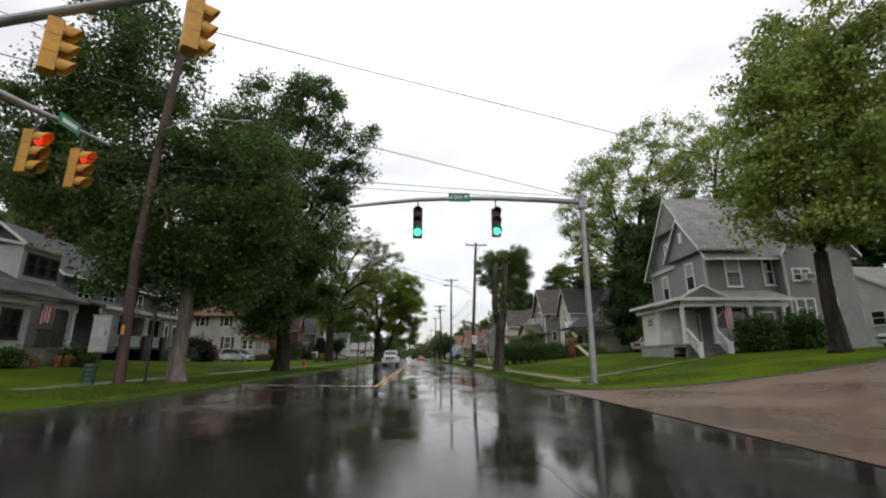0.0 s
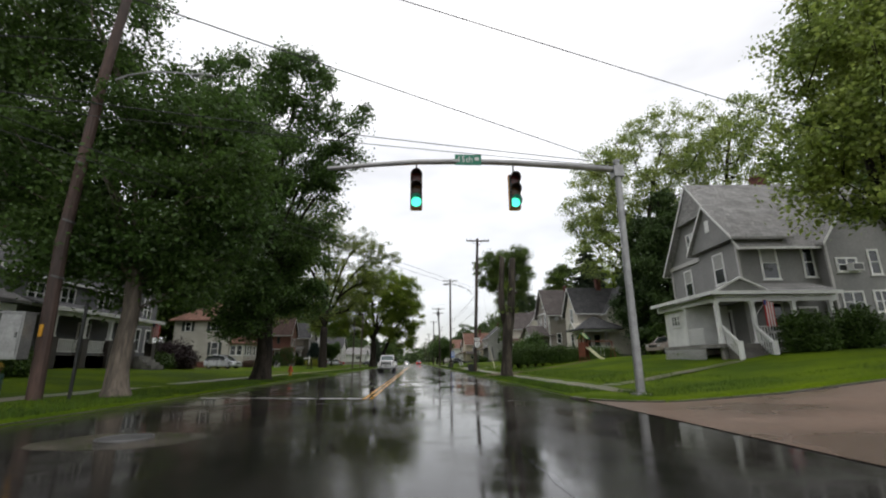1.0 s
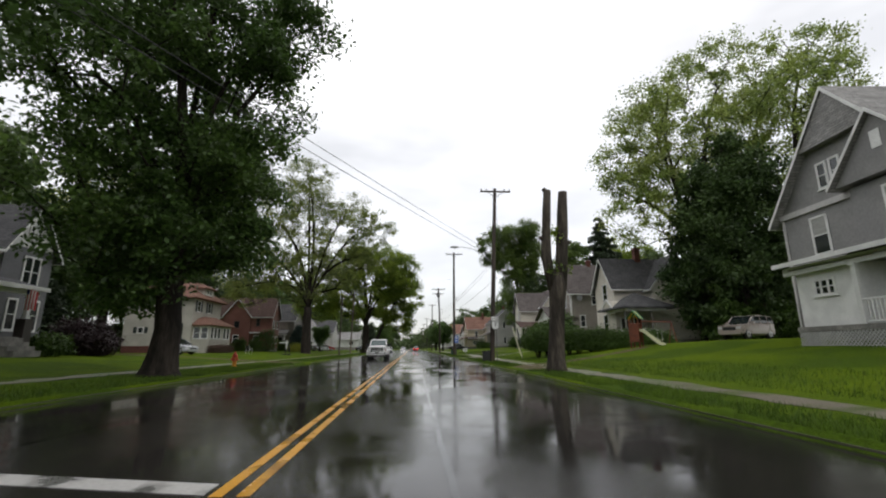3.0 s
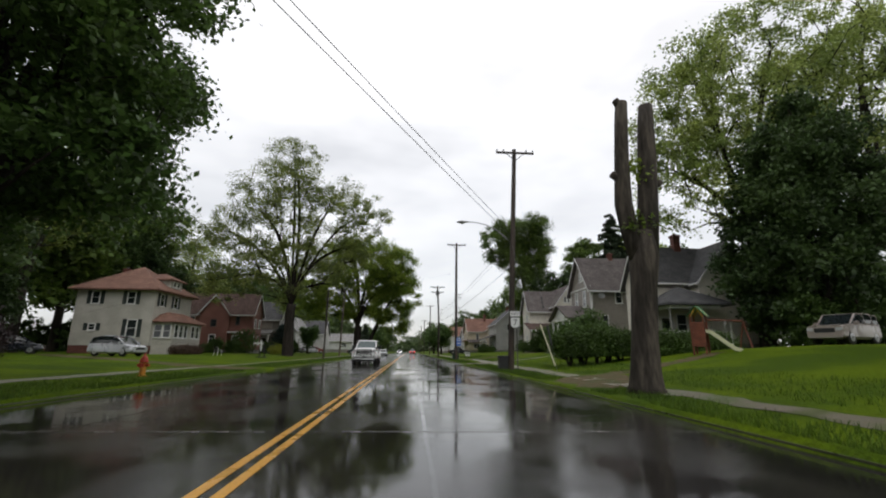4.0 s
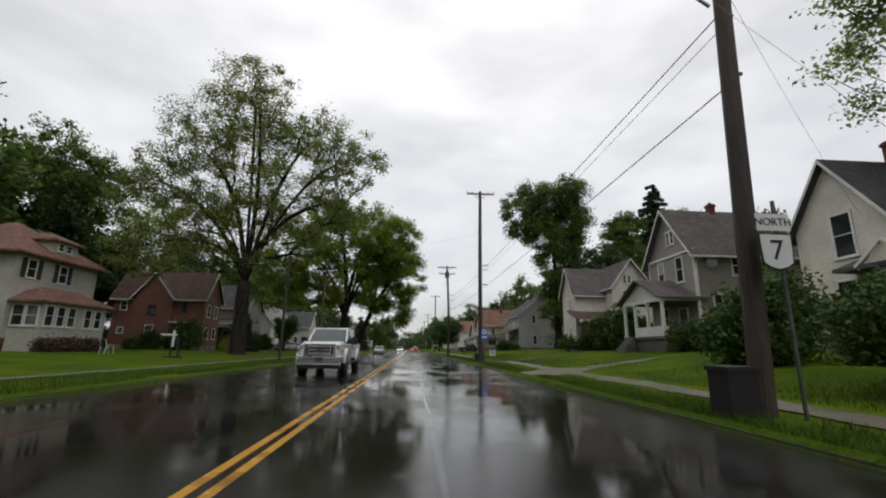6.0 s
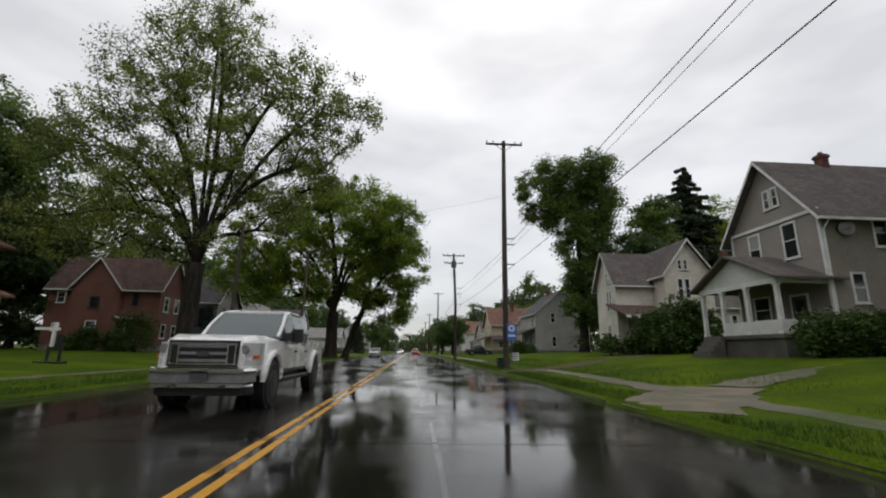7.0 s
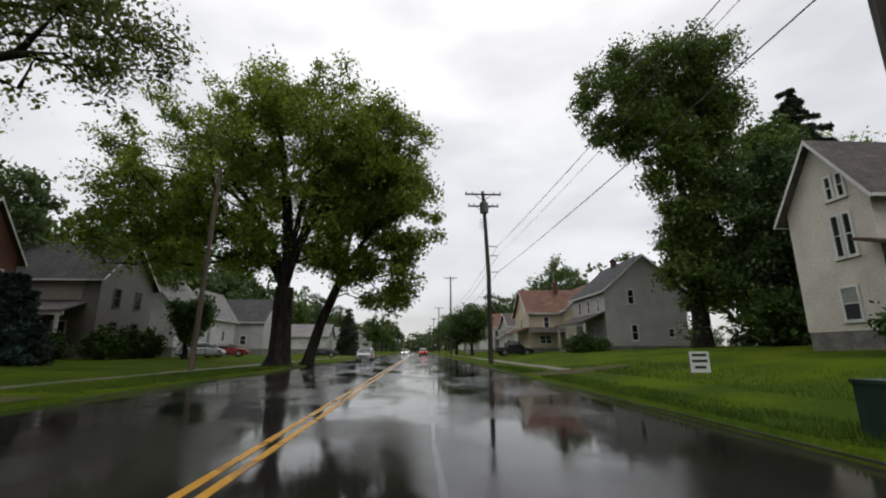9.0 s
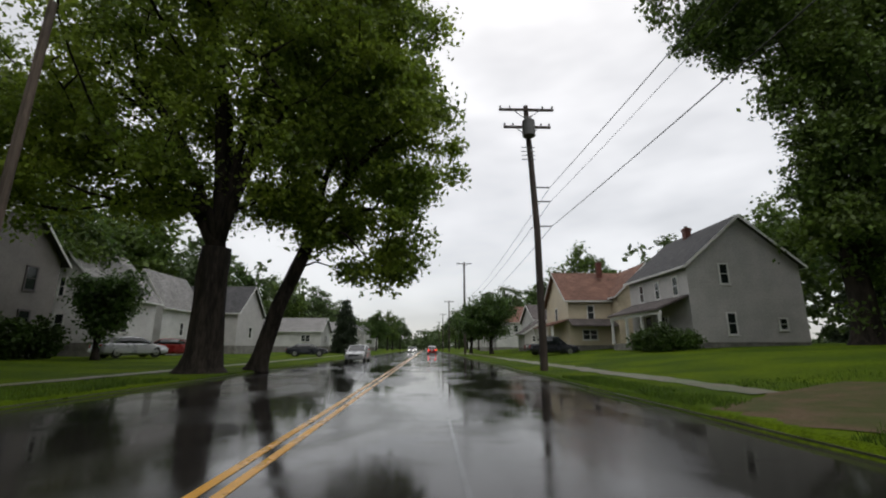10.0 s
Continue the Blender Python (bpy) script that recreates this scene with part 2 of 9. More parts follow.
M_CABLE = plain("cable_black", (0.02, 0.02, 0.022), 0.6)
M_SIGNAL = mat("signal_yellow", (0.66, 0.32, 0.03), 0.45, vary=0.1, scale=3, fine=20)
M_SIG_VISOR = plain("signal_visor_dark", (0.03, 0.018, 0.012), 0.6)
M_SIG_FACE = plain("signal_black", (0.02, 0.02, 0.02), 0.5)
M_GREEN_LIT = plain("green_lens_lit", (0.09, 1.0, 0.62), 0.3, emit=1.6)
M_RED_LIT = plain("red_lens_lit", (1.0, 0.03, 0.015), 0.3, emit=1.3)
M_LENS_RED = plain("red_lens_dark", (0.10, 0.012, 0.01), 0.25)
M_LENS_AMBER = plain("amber_lens_dark", (0.09, 0.04, 0.008), 0.25)
M_LENS_GREEN = plain("green_lens_dark", (0.01, 0.05, 0.035), 0.25)
M_SIGN_GREEN = plain("sign_green", (0.01, 0.19, 0.11), 0.4)
M_SIGN_WHITE = plain("sign_white", (0.72, 0.72, 0.72), 0.4)
M_SIGN_BLACK = plain("sign_black", (0.015, 0.015, 0.015), 0.5)
M_SIGN_BLUE = plain("sign_blue", (0.03, 0.13, 0.5), 0.4)
M_TRIM = mat("white_trim", (0.74, 0.74, 0.72), 0.5, vary=0.08, scale=1.5, fine=20)
M_GLASS = plain("window_glass", (0.018, 0.022, 0.024), 0.06, spec=0.7)
M_CURTAIN = mat("pale_blind", (0.34, 0.34, 0.32), 0.7, vary=0.08, scale=3, fine=30, stretch=(1, 1, 6))
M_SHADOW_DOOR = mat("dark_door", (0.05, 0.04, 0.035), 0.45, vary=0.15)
M_FOUND = mat("foundation_block", (0.24, 0.23, 0.21), 0.8, vary=0.2, scale=2, fine=12, bump=0.04)
M_SIDE_GREY = lapped("grey_clapboard", (0.21, 0.206, 0.198), 0.115, second=(0.17, 0.168, 0.161))
M_SIDE_DKGREY = lapped("dark_grey_clapboard", (0.12, 0.12, 0.122), 0.115)
M_SIDE_WHITE = lapped("white_clapboard", (0.6, 0.6, 0.58), 0.12, second=(0.5, 0.5, 0.48))
M_SIDE_IVORY = lapped("ivory_clapboard", (0.64, 0.6, 0.52), 0.12, second=(0.54, 0.5, 0.43))
M_SIDE_CREAM = lapped("cream_clapboard", (0.46, 0.44, 0.385), 0.12, second=(0.38, 0.36, 0.31))
M_SIDE_TAN = lapped("tan_clapboard", (0.265, 0.235, 0.205), 0.12, second=(0.225, 0.2, 0.175))
M_SIDE_YELLOW = lapped("yellow_clapboard", (0.58, 0.5, 0.36), 0.12, second=(0.5, 0.43, 0.31))
M_SIDE_DUN = lapped("dun_clapboard", (0.16, 0.145, 0.125), 0.12, second=(0.12, 0.108, 0.09))
M_SIDE_PALE = lapped("pale_grey_clapboard", (0.46, 0.445, 0.43), 0.12, second=(0.39, 0.38, 0.365))
M_SHINGLE_WALL = lapped("grey_shingle_gable", (0.2, 0.197, 0.19), 0.16)


def shingled(name, color, second, rough=0.6):
    """Asphalt shingles: staggered tabs of slightly different tone, with a dark gap at every butt."""
    m = mat(name, color, rough + 0.25, vary=0.12, scale=0.8, fine=20, second=second, spec=0.2)
    n, k = m.node_tree.nodes, m.node_tree.links
    b = n["Principled BSDF"]
    co, sep, com, br = n.new("ShaderNodeTexCoord"), n.new("ShaderNodeSeparateXYZ"), n.new("ShaderNodeCombineXYZ"), n.new("ShaderNodeTexBrick")
    k.new(co.outputs["Object"], sep.inputs[0])
    add = n.new("ShaderNodeMath")
    k.new(sep.outputs["X"], add.inputs[0])
    k.new(sep.outputs["Y"], add.inputs[1])
    k.new(add.outputs[0], com.inputs["X"])
    k.new(sep.outputs["Z"], com.inputs["Y"])
    k.new(com.outputs[0], br.inputs["Vector"])
    for key, value in (("Scale", 1.0), ("Mortar Size", 0.012), ("Mortar Smooth", 0.3), ("Brick Width", 0.32), ("Row Height", 0.13)):
        br.inputs[key].default_value = value
    br.inputs["Color1"].default_value, br.inputs["Color2"].default_value, br.inputs["Mortar"].default_value = (1.18, 1.16, 1.14, 1), (0.78, 0.78, 0.78, 1), (0.45, 0.45, 0.45, 1)
    old = b.inputs["Base Color"].links[0].from_socket
    mx = n.new("ShaderNodeMix")
    mx.data_type, mx.blend_type = "RGBA", "MULTIPLY"
    mx.inputs[0].default_value = 1.0
    k.new(old, mx.inputs[6])
    k.new(br.outputs["Color"], mx.inputs[7])
    k.new(mx.outputs[2], b.inputs["Base Color"])
    bn = n.new("ShaderNodeBump")
    bn.inputs["Strength"].default_value, bn.inputs["Distance"].default_value, bn.invert = 0.6, 0.01, True
    k.new(br.outputs["Fac"], bn.inputs["Height"])
    k.new(bn.outputs[0], b.inputs["Normal"])
    return m


M_ROOF_GREY = shingled("grey_asphalt_shingles", (0.32, 0.315, 0.31), (0.25, 0.245, 0.24), 0.6)
M_ROOF_SLATE = shingled("slate_grey_shingles", (0.2, 0.195, 0.19), (0.15, 0.147, 0.143), 0.6)
M_ROOF_DARK = shingled("dark_asphalt_shingles", (0.1, 0.1, 0.104), (0.075, 0.075, 0.079), 0.55)
M_ROOF_BROWN = shingled("brown_asphalt_shingles", (0.15, 0.132, 0.127), (0.112, 0.098, 0.095), 0.6)
M_ROOF_RED = shingled("red_brown_shingles", (0.245, 0.138, 0.105), (0.19, 0.105, 0.08), 0.6)
M_ROOF_WINE = shingled("wine_brown_shingles", (0.125, 0.085, 0.075), (0.095, 0.063, 0.056), 0.7)
M_BRICK = lapped("red_brick_wall", (0.18, 0.078, 0.058), 0.075, 0.75, second=(0.15, 0.056, 0.04))
M_CHIMNEY = mat("chimney_brick", (0.17, 0.06, 0.045), 0.8, vary=0.25, scale=6, fine=14, bump=0.05)
M_LATTICE = mat("lattice_white", (0.5, 0.5, 0.48), 0.6, vary=0.1)


# ---- mesh helpers ----
BASE = {}


class Solid:
    """Collects the corners and faces of one mesh."""

    def __init__(self):
        self.v, self.f = [], []

    def face_set(self, verts, faces):
        o = len(self.v)
        self.v += [tuple(p) for p in verts]
        self.f += [tuple(i + o for i in f) for f in faces]
        return self

    def box(self, x0, x1, y0, y1, z0, z1):
        return self.face_set([(x, y, z) for z in (z0, z1) for x, y in ((x0, y0), (x1, y0), (x1, y1), (x0, y1))],
                             [(3, 2, 1, 0), (4, 5, 6, 7), (0, 1, 5, 4), (1, 2, 6, 5), (2, 3, 7, 6), (3, 0, 4, 7)])

    def prism(self, ring, shift):
        """A flat ring of points pushed along a vector."""
        s, n = Vector(shift), len(ring)
        a = [Vector(p) for p in ring]
        return self.face_set(a + [p + s for p in a], [tuple(range(n))[::-1], tuple(range(n, 2 * n))] + [(i, (i + 1) % n, n + (i + 1) % n, n + i) for i in range(n)])

    def tube(self, points, radii, sides=8, caps=True):
        pts = [Vector(p) for p in points]
        rings, up = [], Vector((0.31, 0.17, 0.93))
        for i, p in enumerate(pts):
            d = (pts[min(i + 1, len(pts) - 1)] - pts[max(i - 1, 0)]).normalized()
            u = d.cross(up)
            if u.length < 0.15:
                u = d.cross(Vector((1, 0, 0)))
            u.normalize()
            w = d.cross(u)
            r = radii[i] if hasattr(radii, "__len__") else radii
            rings += [p + (u * math.cos(a) + w * math.sin(a)) * r for a in (2 * math.pi * j / sides for j in range(sides))]
        faces = [(i * sides + j, i * sides + (j + 1) % sides, (i + 1) * sides + (j + 1) % sides, (i + 1) * sides + j) for i in range(len(pts) - 1) for j in range(sides)]
        if caps:
            faces += [tuple(range(sides))[::-1], tuple(range((len(pts) - 1) * sides, len(pts) * sides))]
        return self.face_set(rings, faces)

    def beam(self, a, b, w, h=None):
        """A bar of rectangular section from a to b."""
        a, b = Vector(a), Vector(b)
        d = (b - a).normalized()
        u = d.cross(Vector((0, 0, 1)))
        u = u.normalized() if u.length > 0.05 else Vector((1, 0, 0))
        v = u.cross(d)
        u, v = u * w / 2, v * (h or w) / 2
        return self.prism([a + u + v, a - u + v, a - u - v, a + u - v], b - a)


def part(name, solid, material, parent=None, label="", smooth=False):
    """Links a solid as one mesh; its corners are given in the world, its origin is its thing's."""
    me = bpy.data.meshes.new(name)
    o = BASE.get(parent, Vector((0, 0, 0))) if parent else Vector((0, 0, 0))
    me.from_pydata([(x - o.x, y - o.y, z - o.z) for x, y, z in solid.v], [], solid.f)
    me.update()
    if smooth:
        me.shade_smooth()
    me.materials.append(material)
    ob = new(name, me)
    if parent:
        ob.parent = parent
        BASE[ob] = o
    if label:
        ob["label"] = label
    return ob


def thing(name, at, label, category, group="", kind=""):
    ob = new(name)
    ob.location = at
    ob.empty_display_size = 0.3
    BASE[ob] = Vector(at)
    return tagged(ob, label, category, group, kind)


def alone(name, solid, material, label, category="", kind="", group="", smooth=False):
    return tagged(part(name, solid, material, smooth=smooth), label, category, group, kind)

# ---- the ground, the street and the crossing ----
KERB_R, KERB_L, CENTRE = 5.0, -8.3, -1.62
RISE_D = [0, 2, 5, 9, 13, 18, 30, 60, 200, 4000]
RISE_Z = [0, 0.04, 0.22, 0.62, 0.95, 1.15, 1.35, 1.5, 1.6, 1.6]
SIDE_R, SIDE_L = (3.2, 15.6), (-3.0, 9.0)


def rise(x, y=100.0):
    """Height of the land over the street; a low hill stands behind the corner house, and the west lawns lie flatter."""
    d = max(x - KERB_R, KERB_L - x, 0)
    a, b = min(max((x - 13) / 9, 0), 1), min(max((57 - y) / 10, 0), 1)
    flat = 1.0 if x > 0 else float(np.interp(y, (32, 56), (1.0, 0.42)))
    return float(np.interp(d, RISE_D, RISE_Z)) * flat + 0.36 * a * a * (3 - 2 * a) * b * b * (3 - 2 * b)


def on_street(x, y):
    """Inside the kerbs of the street or of the crossing, with rounded corners."""
    if KERB_L < x < KERB_R:
        return True
    y0, y1 = SIDE_R if x > 0 else SIDE_L
    if y0 < y < y1:
        return True
    d = x - KERB_R if x > 0 else KERB_L - x
    r = 2.6
    for edge, s in ((y1, 1), (y0, -1)):
        e = (y - edge) * s
        if 0 <= d < r and 0 <= e < r and (r - d) ** 2 + (r - e) ** 2 > r * r:
            return True
    return False


def lawn(x, y):
    return rise(x, y) + 0.12


def ground_sheet():
    xs = [-3000, -1200, -500, -250, -140, -90, -60, -45, -36, -30, -26, -22, -19, -17] + list(np.arange(-16, -11.9, 1.0)) + list(np.arange(-11.7, -7.9, 0.2)) + \
        [-7.9, -5, -1.66, 2, 4.5] + list(np.arange(4.6, 9.0, 0.2)) + list(np.arange(9, 16.1, 1.0)) + [17, 18.5, 20, 22, 24, 27, 30, 36, 45, 60, 90, 140, 250, 500, 1200, 3000]
    ys = [-600, -200, -80, -40, -20, -10, -6] + list(np.arange(-5, -2, 0.5)) + list(np.arange(-2, 22.1, 0.25)) + list(np.arange(23, 200, 1.5)) + [210, 225, 250, 280, 320, 380, 460, 600, 900, 1500, 3000]
    v, f = [], []
    for y in ys:
        for x in xs:
            if on_street(x, y):
                z = rise(x, y) - 0.12
            else:
                k = min(1.0, rise(x, y) * 2 + 0.15)
                z = lawn(x, y) + k * (0.10 * noise.noise((x * 0.13, y * 0.13, 0)) + 0.03 * noise.noise((x * 0.7, y * 0.7, 3)))
            v.append((x, y, z))
    w = len(xs)
    for j in range(len(ys) - 1):
        for i in range(w - 1):
            f.append((j * w + i, j * w + i + 1, (j + 1) * w + i + 1, (j + 1) * w + i))
    s = Solid()
    s.v, s.f = v, f
    return s


alone("ground", ground_sheet(), M_GRASS, "wet green mown lawn rising gently away from the street", "lawn", "structure", smooth=True)


def strip(xs, ys, dz, material, name, label, category, skin=0.3):
    """A paved sheet that follows the rise of the ground."""
    s = Solid()
    w = len(xs)
    s.v = [(x, y, rise(x, y) + dz) for y in ys for x in xs]
    s.f = [(j * w + i, j * w + i + 1, (j + 1) * w + i + 1, (j + 1) * w + i) for j in range(len(ys) - 1) for i in range(w - 1)]
    return alone(name, s, material, label, category, "structure")


strip([KERB_L - 3.2, KERB_L - 1, KERB_L, CENTRE, KERB_R, KERB_R + 0.6, KERB_R + 1.6], [-300, -60, 0, 40, 80, 120, 200, 320, 520, 900], 0.0, M_ROAD, "road", "wet black asphalt street mirroring the sky", "road")
strip([-300, -120, -60, -38, -26, -21, -17, -13, KERB_L - 3.2], [SIDE_L[0] - 2.8, SIDE_L[1] + 2.8], -0.004, M_ROAD, "side_road", "wet asphalt side street beyond the crossing", "road")
strip([KERB_R + 0.1, KERB_R + 1.6, 8, 10, 14, 18, 23, 35, 65, 120, 300], [SIDE_R[0] - 2.8, SIDE_R[1] + 2.8], 0.012, M_BRICKST, "side_road_east", "wet brown concrete side street climbing from the crossing", "road")


def ribbon(points, width, z0, z1, name, material, label, category, follow=True):
    """A low solid band along a line on the ground, as kerbs and walks are."""
    pts = [Vector((x, y, 0)) for x, y in points]
    s = Solid()
    rows = []
    for i, p in enumerate(pts):
        d = (pts[min(i + 1, len(pts) - 1)] - pts[max(i - 1, 0)]).normalized()
        n = Vector((-d.y, d.x, 0)) * width / 2
        for q in (p - n, p + n):
            b = rise(q.x, q.y) if follow else 0
            rows.append(((q.x, q.y, b + z0), (q.x, q.y, b + z1)))
    for a, b in rows:
        s.v += [a, b]
    for i in range(len(pts) - 1):
        o = i * 4
        s.f += [(o, o + 1, o + 5, o + 4), (o + 1, o + 3, o + 7, o + 5), (o + 3, o + 2, o + 6, o + 7), (o + 2, o, o + 4, o + 6)]
    s.f += [(0, 2, 3, 1), (len(s.v) - 4, len(s.v) - 3, len(s.v) - 1, len(s.v) - 2)]
    return alone(name, s, material, label, category, "structure")


def arc(cx, cy, r, a0, a1, n=8):
    return [(cx + r * math.cos(radians(a0 + (a1 - a0) * i / n)), cy + r * math.sin(radians(a0 + (a1 - a0) * i / n))) for i in range(n + 1)]


R = 2.6
KERB_TOP = 0.055
far_side = [(x, SIDE_R[1]) for x in (60, 35, 23, 18, 14, 10)] + arc(KERB_R + R, SIDE_R[1] + R, R, 270, 180) + [(KERB_R, y) for y in (30, 45, 58.4)]
ribbon(far_side, 0.16, -0.1, KERB_TOP, "kerb", M_KERB, "low worn concrete kerb at the lawn's edge", "kerb")
ribbon([(KERB_R, y) for y in (63.2, 90, 120, 160, 300, 700)], 0.16, -0.1, KERB_TOP, "kerb", M_KERB, "low worn concrete kerb at the lawn's edge", "kerb")
ribbon([(-60, SIDE_L[1]), (-30, SIDE_L[1]), (-18, SIDE_L[1])] + arc(KERB_L - R, SIDE_L[1] + R, R, 270, 360) + [(KERB_L, y) for y in (25, 40, 46.8)], 0.16, -0.1, KERB_TOP, "kerb", M_KERB,
       "low worn concrete kerb at the lawn's edge", "kerb")
ribbon([(KERB_L, y) for y in (51.5, 70, 84)], 0.16, -0.1, KERB_TOP, "kerb", M_KERB, "low worn concrete kerb at the lawn's edge", "kerb")
ribbon([(KERB_L, y) for y in (87, 110, 160, 300, 700)], 0.16, -0.1, KERB_TOP, "kerb", M_KERB, "low worn concrete kerb at the lawn's edge", "kerb")
ribbon([(KERB_R + 1.3, y) for y in (-80, -20, 0.2)], 3.6, -0.1, 0.125, "pavement", M_CONC, "wet concrete pavement behind the crossing", "pavement")

# walks and drives, a few millimetres above the lawn
DRIVES = [([(5.06, 60.9), (6.2, 62.0), (7.6, 63.6), (8.8, 64.6)], 2.6), ([(5.06, 36.5), (6.1, 38.2), (7.2, 40.1), (8.0, 41.4)], 2.7), ([(5.06, 76.4), (6.2, 77.0), (8.0, 78.3), (11, 80.6), (15, 83.4), (21, 87.5), (28, 92.5)], 2.4), ([(5.06, 94.0), (6.2, 95.0), (8.0, 96.3), (10.5, 97.6)], 2.2)]


def on_drive(x, y, more=0.0):
    """Whether a place on the verge lies on one of the worn drives."""
    p = Vector((x, y))
    for pts, w in DRIVES:
        for a, b in zip(pts[:-1], pts[1:]):
            a, b = Vector(a), Vector(b)
            f = min(1.0, max(0.0, (p - a).dot(b - a) / (b - a).length_squared))
            if (p - a.lerp(b, f)).length < w / 2 + more:
                return True
    return False


def apron(points, width, seed, material=None, name="driveway", label="worn wet gravel drive over the verge", category="driveway", fade=0.55, ragged=0.22, step=0.35):
    """A worn path or drive with ragged edges, lying on the lawn."""
    fine = []
    for a, b in zip(points[:-1], points[1:]):
        n = max(2, int((Vector(b) - Vector(a)).length / step))
        fine += [Vector(a).lerp(Vector(b), i / n) for i in range(n)]
    fine.append(Vector(points[-1]))
    s = Solid()
    for i, p in enumerate(fine):
        d = (fine[min(i + 1, len(fine) - 1)] - fine[max(i - 1, 0)]).normalized()
        n = Vector((-d.y, d.x))
        f = min(1.0, 1.0 + 0.45 * fade - fade * i / len(fine))
        for k in (-1, -0.5, 0, 0.5, 1):
            q = p + n * k * width / 2 * f * (1 + ragged * noise.noise((p.x * 0.9, p.y * 0.9, seed + 3 * k)) + ragged * 0.6 * noise.noise((p.x * 2.7, p.y * 2.7, seed - k)))
            if q.x > 0:
                q.x = max(q.x, 4.93)
            z = lawn(max(q.x, 5.1) if q.x > 0 else min(q.x, -8.4), q.y) + 0.018
            if 0 < q.x < 5.1:
                z = 0.062 + (z - 0.062) * max(0.0, (q.x - 4.93) / 0.17)
            s.v.append((q.x, q.y, z + 0.006 * noise.noise((q.x * 2, q.y * 2, 1))))
    for i in range(len(fine) - 1):
        for k in range(4):
            o = i * 5 + k
            s.f.append((o + 1, o, o + 5, o + 6))
    return alone(name, s, material or M_DIRT, label, category, "structure")


for k, (pts, w) in enumerate(DRIVES):
    apron(pts, w, k * 7.3, M_DIRT if k else M_DRIVE, ragged=0.22, fade=0.4, label="worn wet earth drive over the verge" if k else "pale worn wet drive over the verge")
apron([(9.2, 64.8), (12.5, 66.2), (20, 68.5)], 1.3, 71.0, M_WALK, "driveway", "overgrown wheel-worn end of the drive on the lawn", "driveway", 0.2, 0.5)
apron([(8.0, 41.3), (10.8, 43.2), (14, 45.2), (17.5, 47.2)], 1.1, 73.0, M_DIRT, "driveway", "thin earth track worn into the lawn", "driveway", 0.3, 0.6)
WALKING = dict(material=M_WALK, name="sidewalk", label="wet overgrown concrete sidewalk along the lawns", category="sidewalk", fade=0.0, ragged=0.65)
apron([(6.9, 18), (6.9, 40), (7.4, 66), (7.8, 72), (7.7, 78)], 0.85, 31.0, step=0.6, **WALKING)
apron([(7.5, 97.4), (7.4, 120), (7.4, 180)], 0.85, 37.0, step=0.6, **WALKING)
apron([(-11.6, 14), (-11.6, 100), (-11.6, 160)], 0.65, 47.0, step=0.6, **WALKING)
apron([(7.6, 21.3), (12, 24), (16.5, 25.8)], 0.9, 53.0, M_WALK, "front_walk", "overgrown concrete walk to the porch steps", "walk", 0.0, 0.4)
apron([(-8.75, 49.2), (-12, 50.5), (-17, 53), (-24, 58), (-33, 66)], 2.3, 61.0, M_DIRT, "driveway", "worn wet gravel driveway to the cream house", "driveway", 0.5, 0.3)
apron([(-8.4, 85.5), (-14, 85.5), (-19, 85.8)], 2.2, 67.0, M_DIRT, "driveway", "worn drive over the lawn", "driveway", 0.3, 0.25)

# ---- paint on the street ----
def pts_pairs(pts):
    return zip(pts[:-1], pts[1:])


for k, off in ((0, -0.11), (1, 0.11)):
    s = Solid().box(CENTRE + off - 0.055, CENTRE + off + 0.055, 18.9, 420, 0.002, 0.006)
    alone("lane_line", s, M_YELLOW, "worn double yellow centre line on wet asphalt", "road marking", "structure")
stop = Solid()
for i in range(9):
    x0 = -7.7 + i * 0.65
    stop.prism([(x0, 20.3 - i * 0.15, 0.002), (x0 + 0.66, 20.15 - i * 0.15, 0.002), (x0 + 0.66, 20.45 - i * 0.15, 0.002), (x0, 20.6 - i * 0.15, 0.002)], (0, 0, 0.004))
def patch(cx, cy, rx, ry, seed, material, label, name="road_patch"):
    """An uneven repair or puddle-rimmed patch lying on the asphalt."""
    ring = []
    for i in range(26):
        a = 2 * math.pi * i / 26
        k = 1 + 0.22 * noise.noise((math.cos(a) * 1.6 + seed, math.sin(a) * 1.6, seed * 0.7)) + 0.08 * noise.noise((math.cos(a) * 5, math.sin(a) * 5, seed))
        ring.append((cx + rx * k * math.cos(a), cy + ry * k * math.sin(a), 0.0015))
    return alone(name, Solid().prism(ring, (0, 0, 0.003)), material, label, "road patch", "structure")


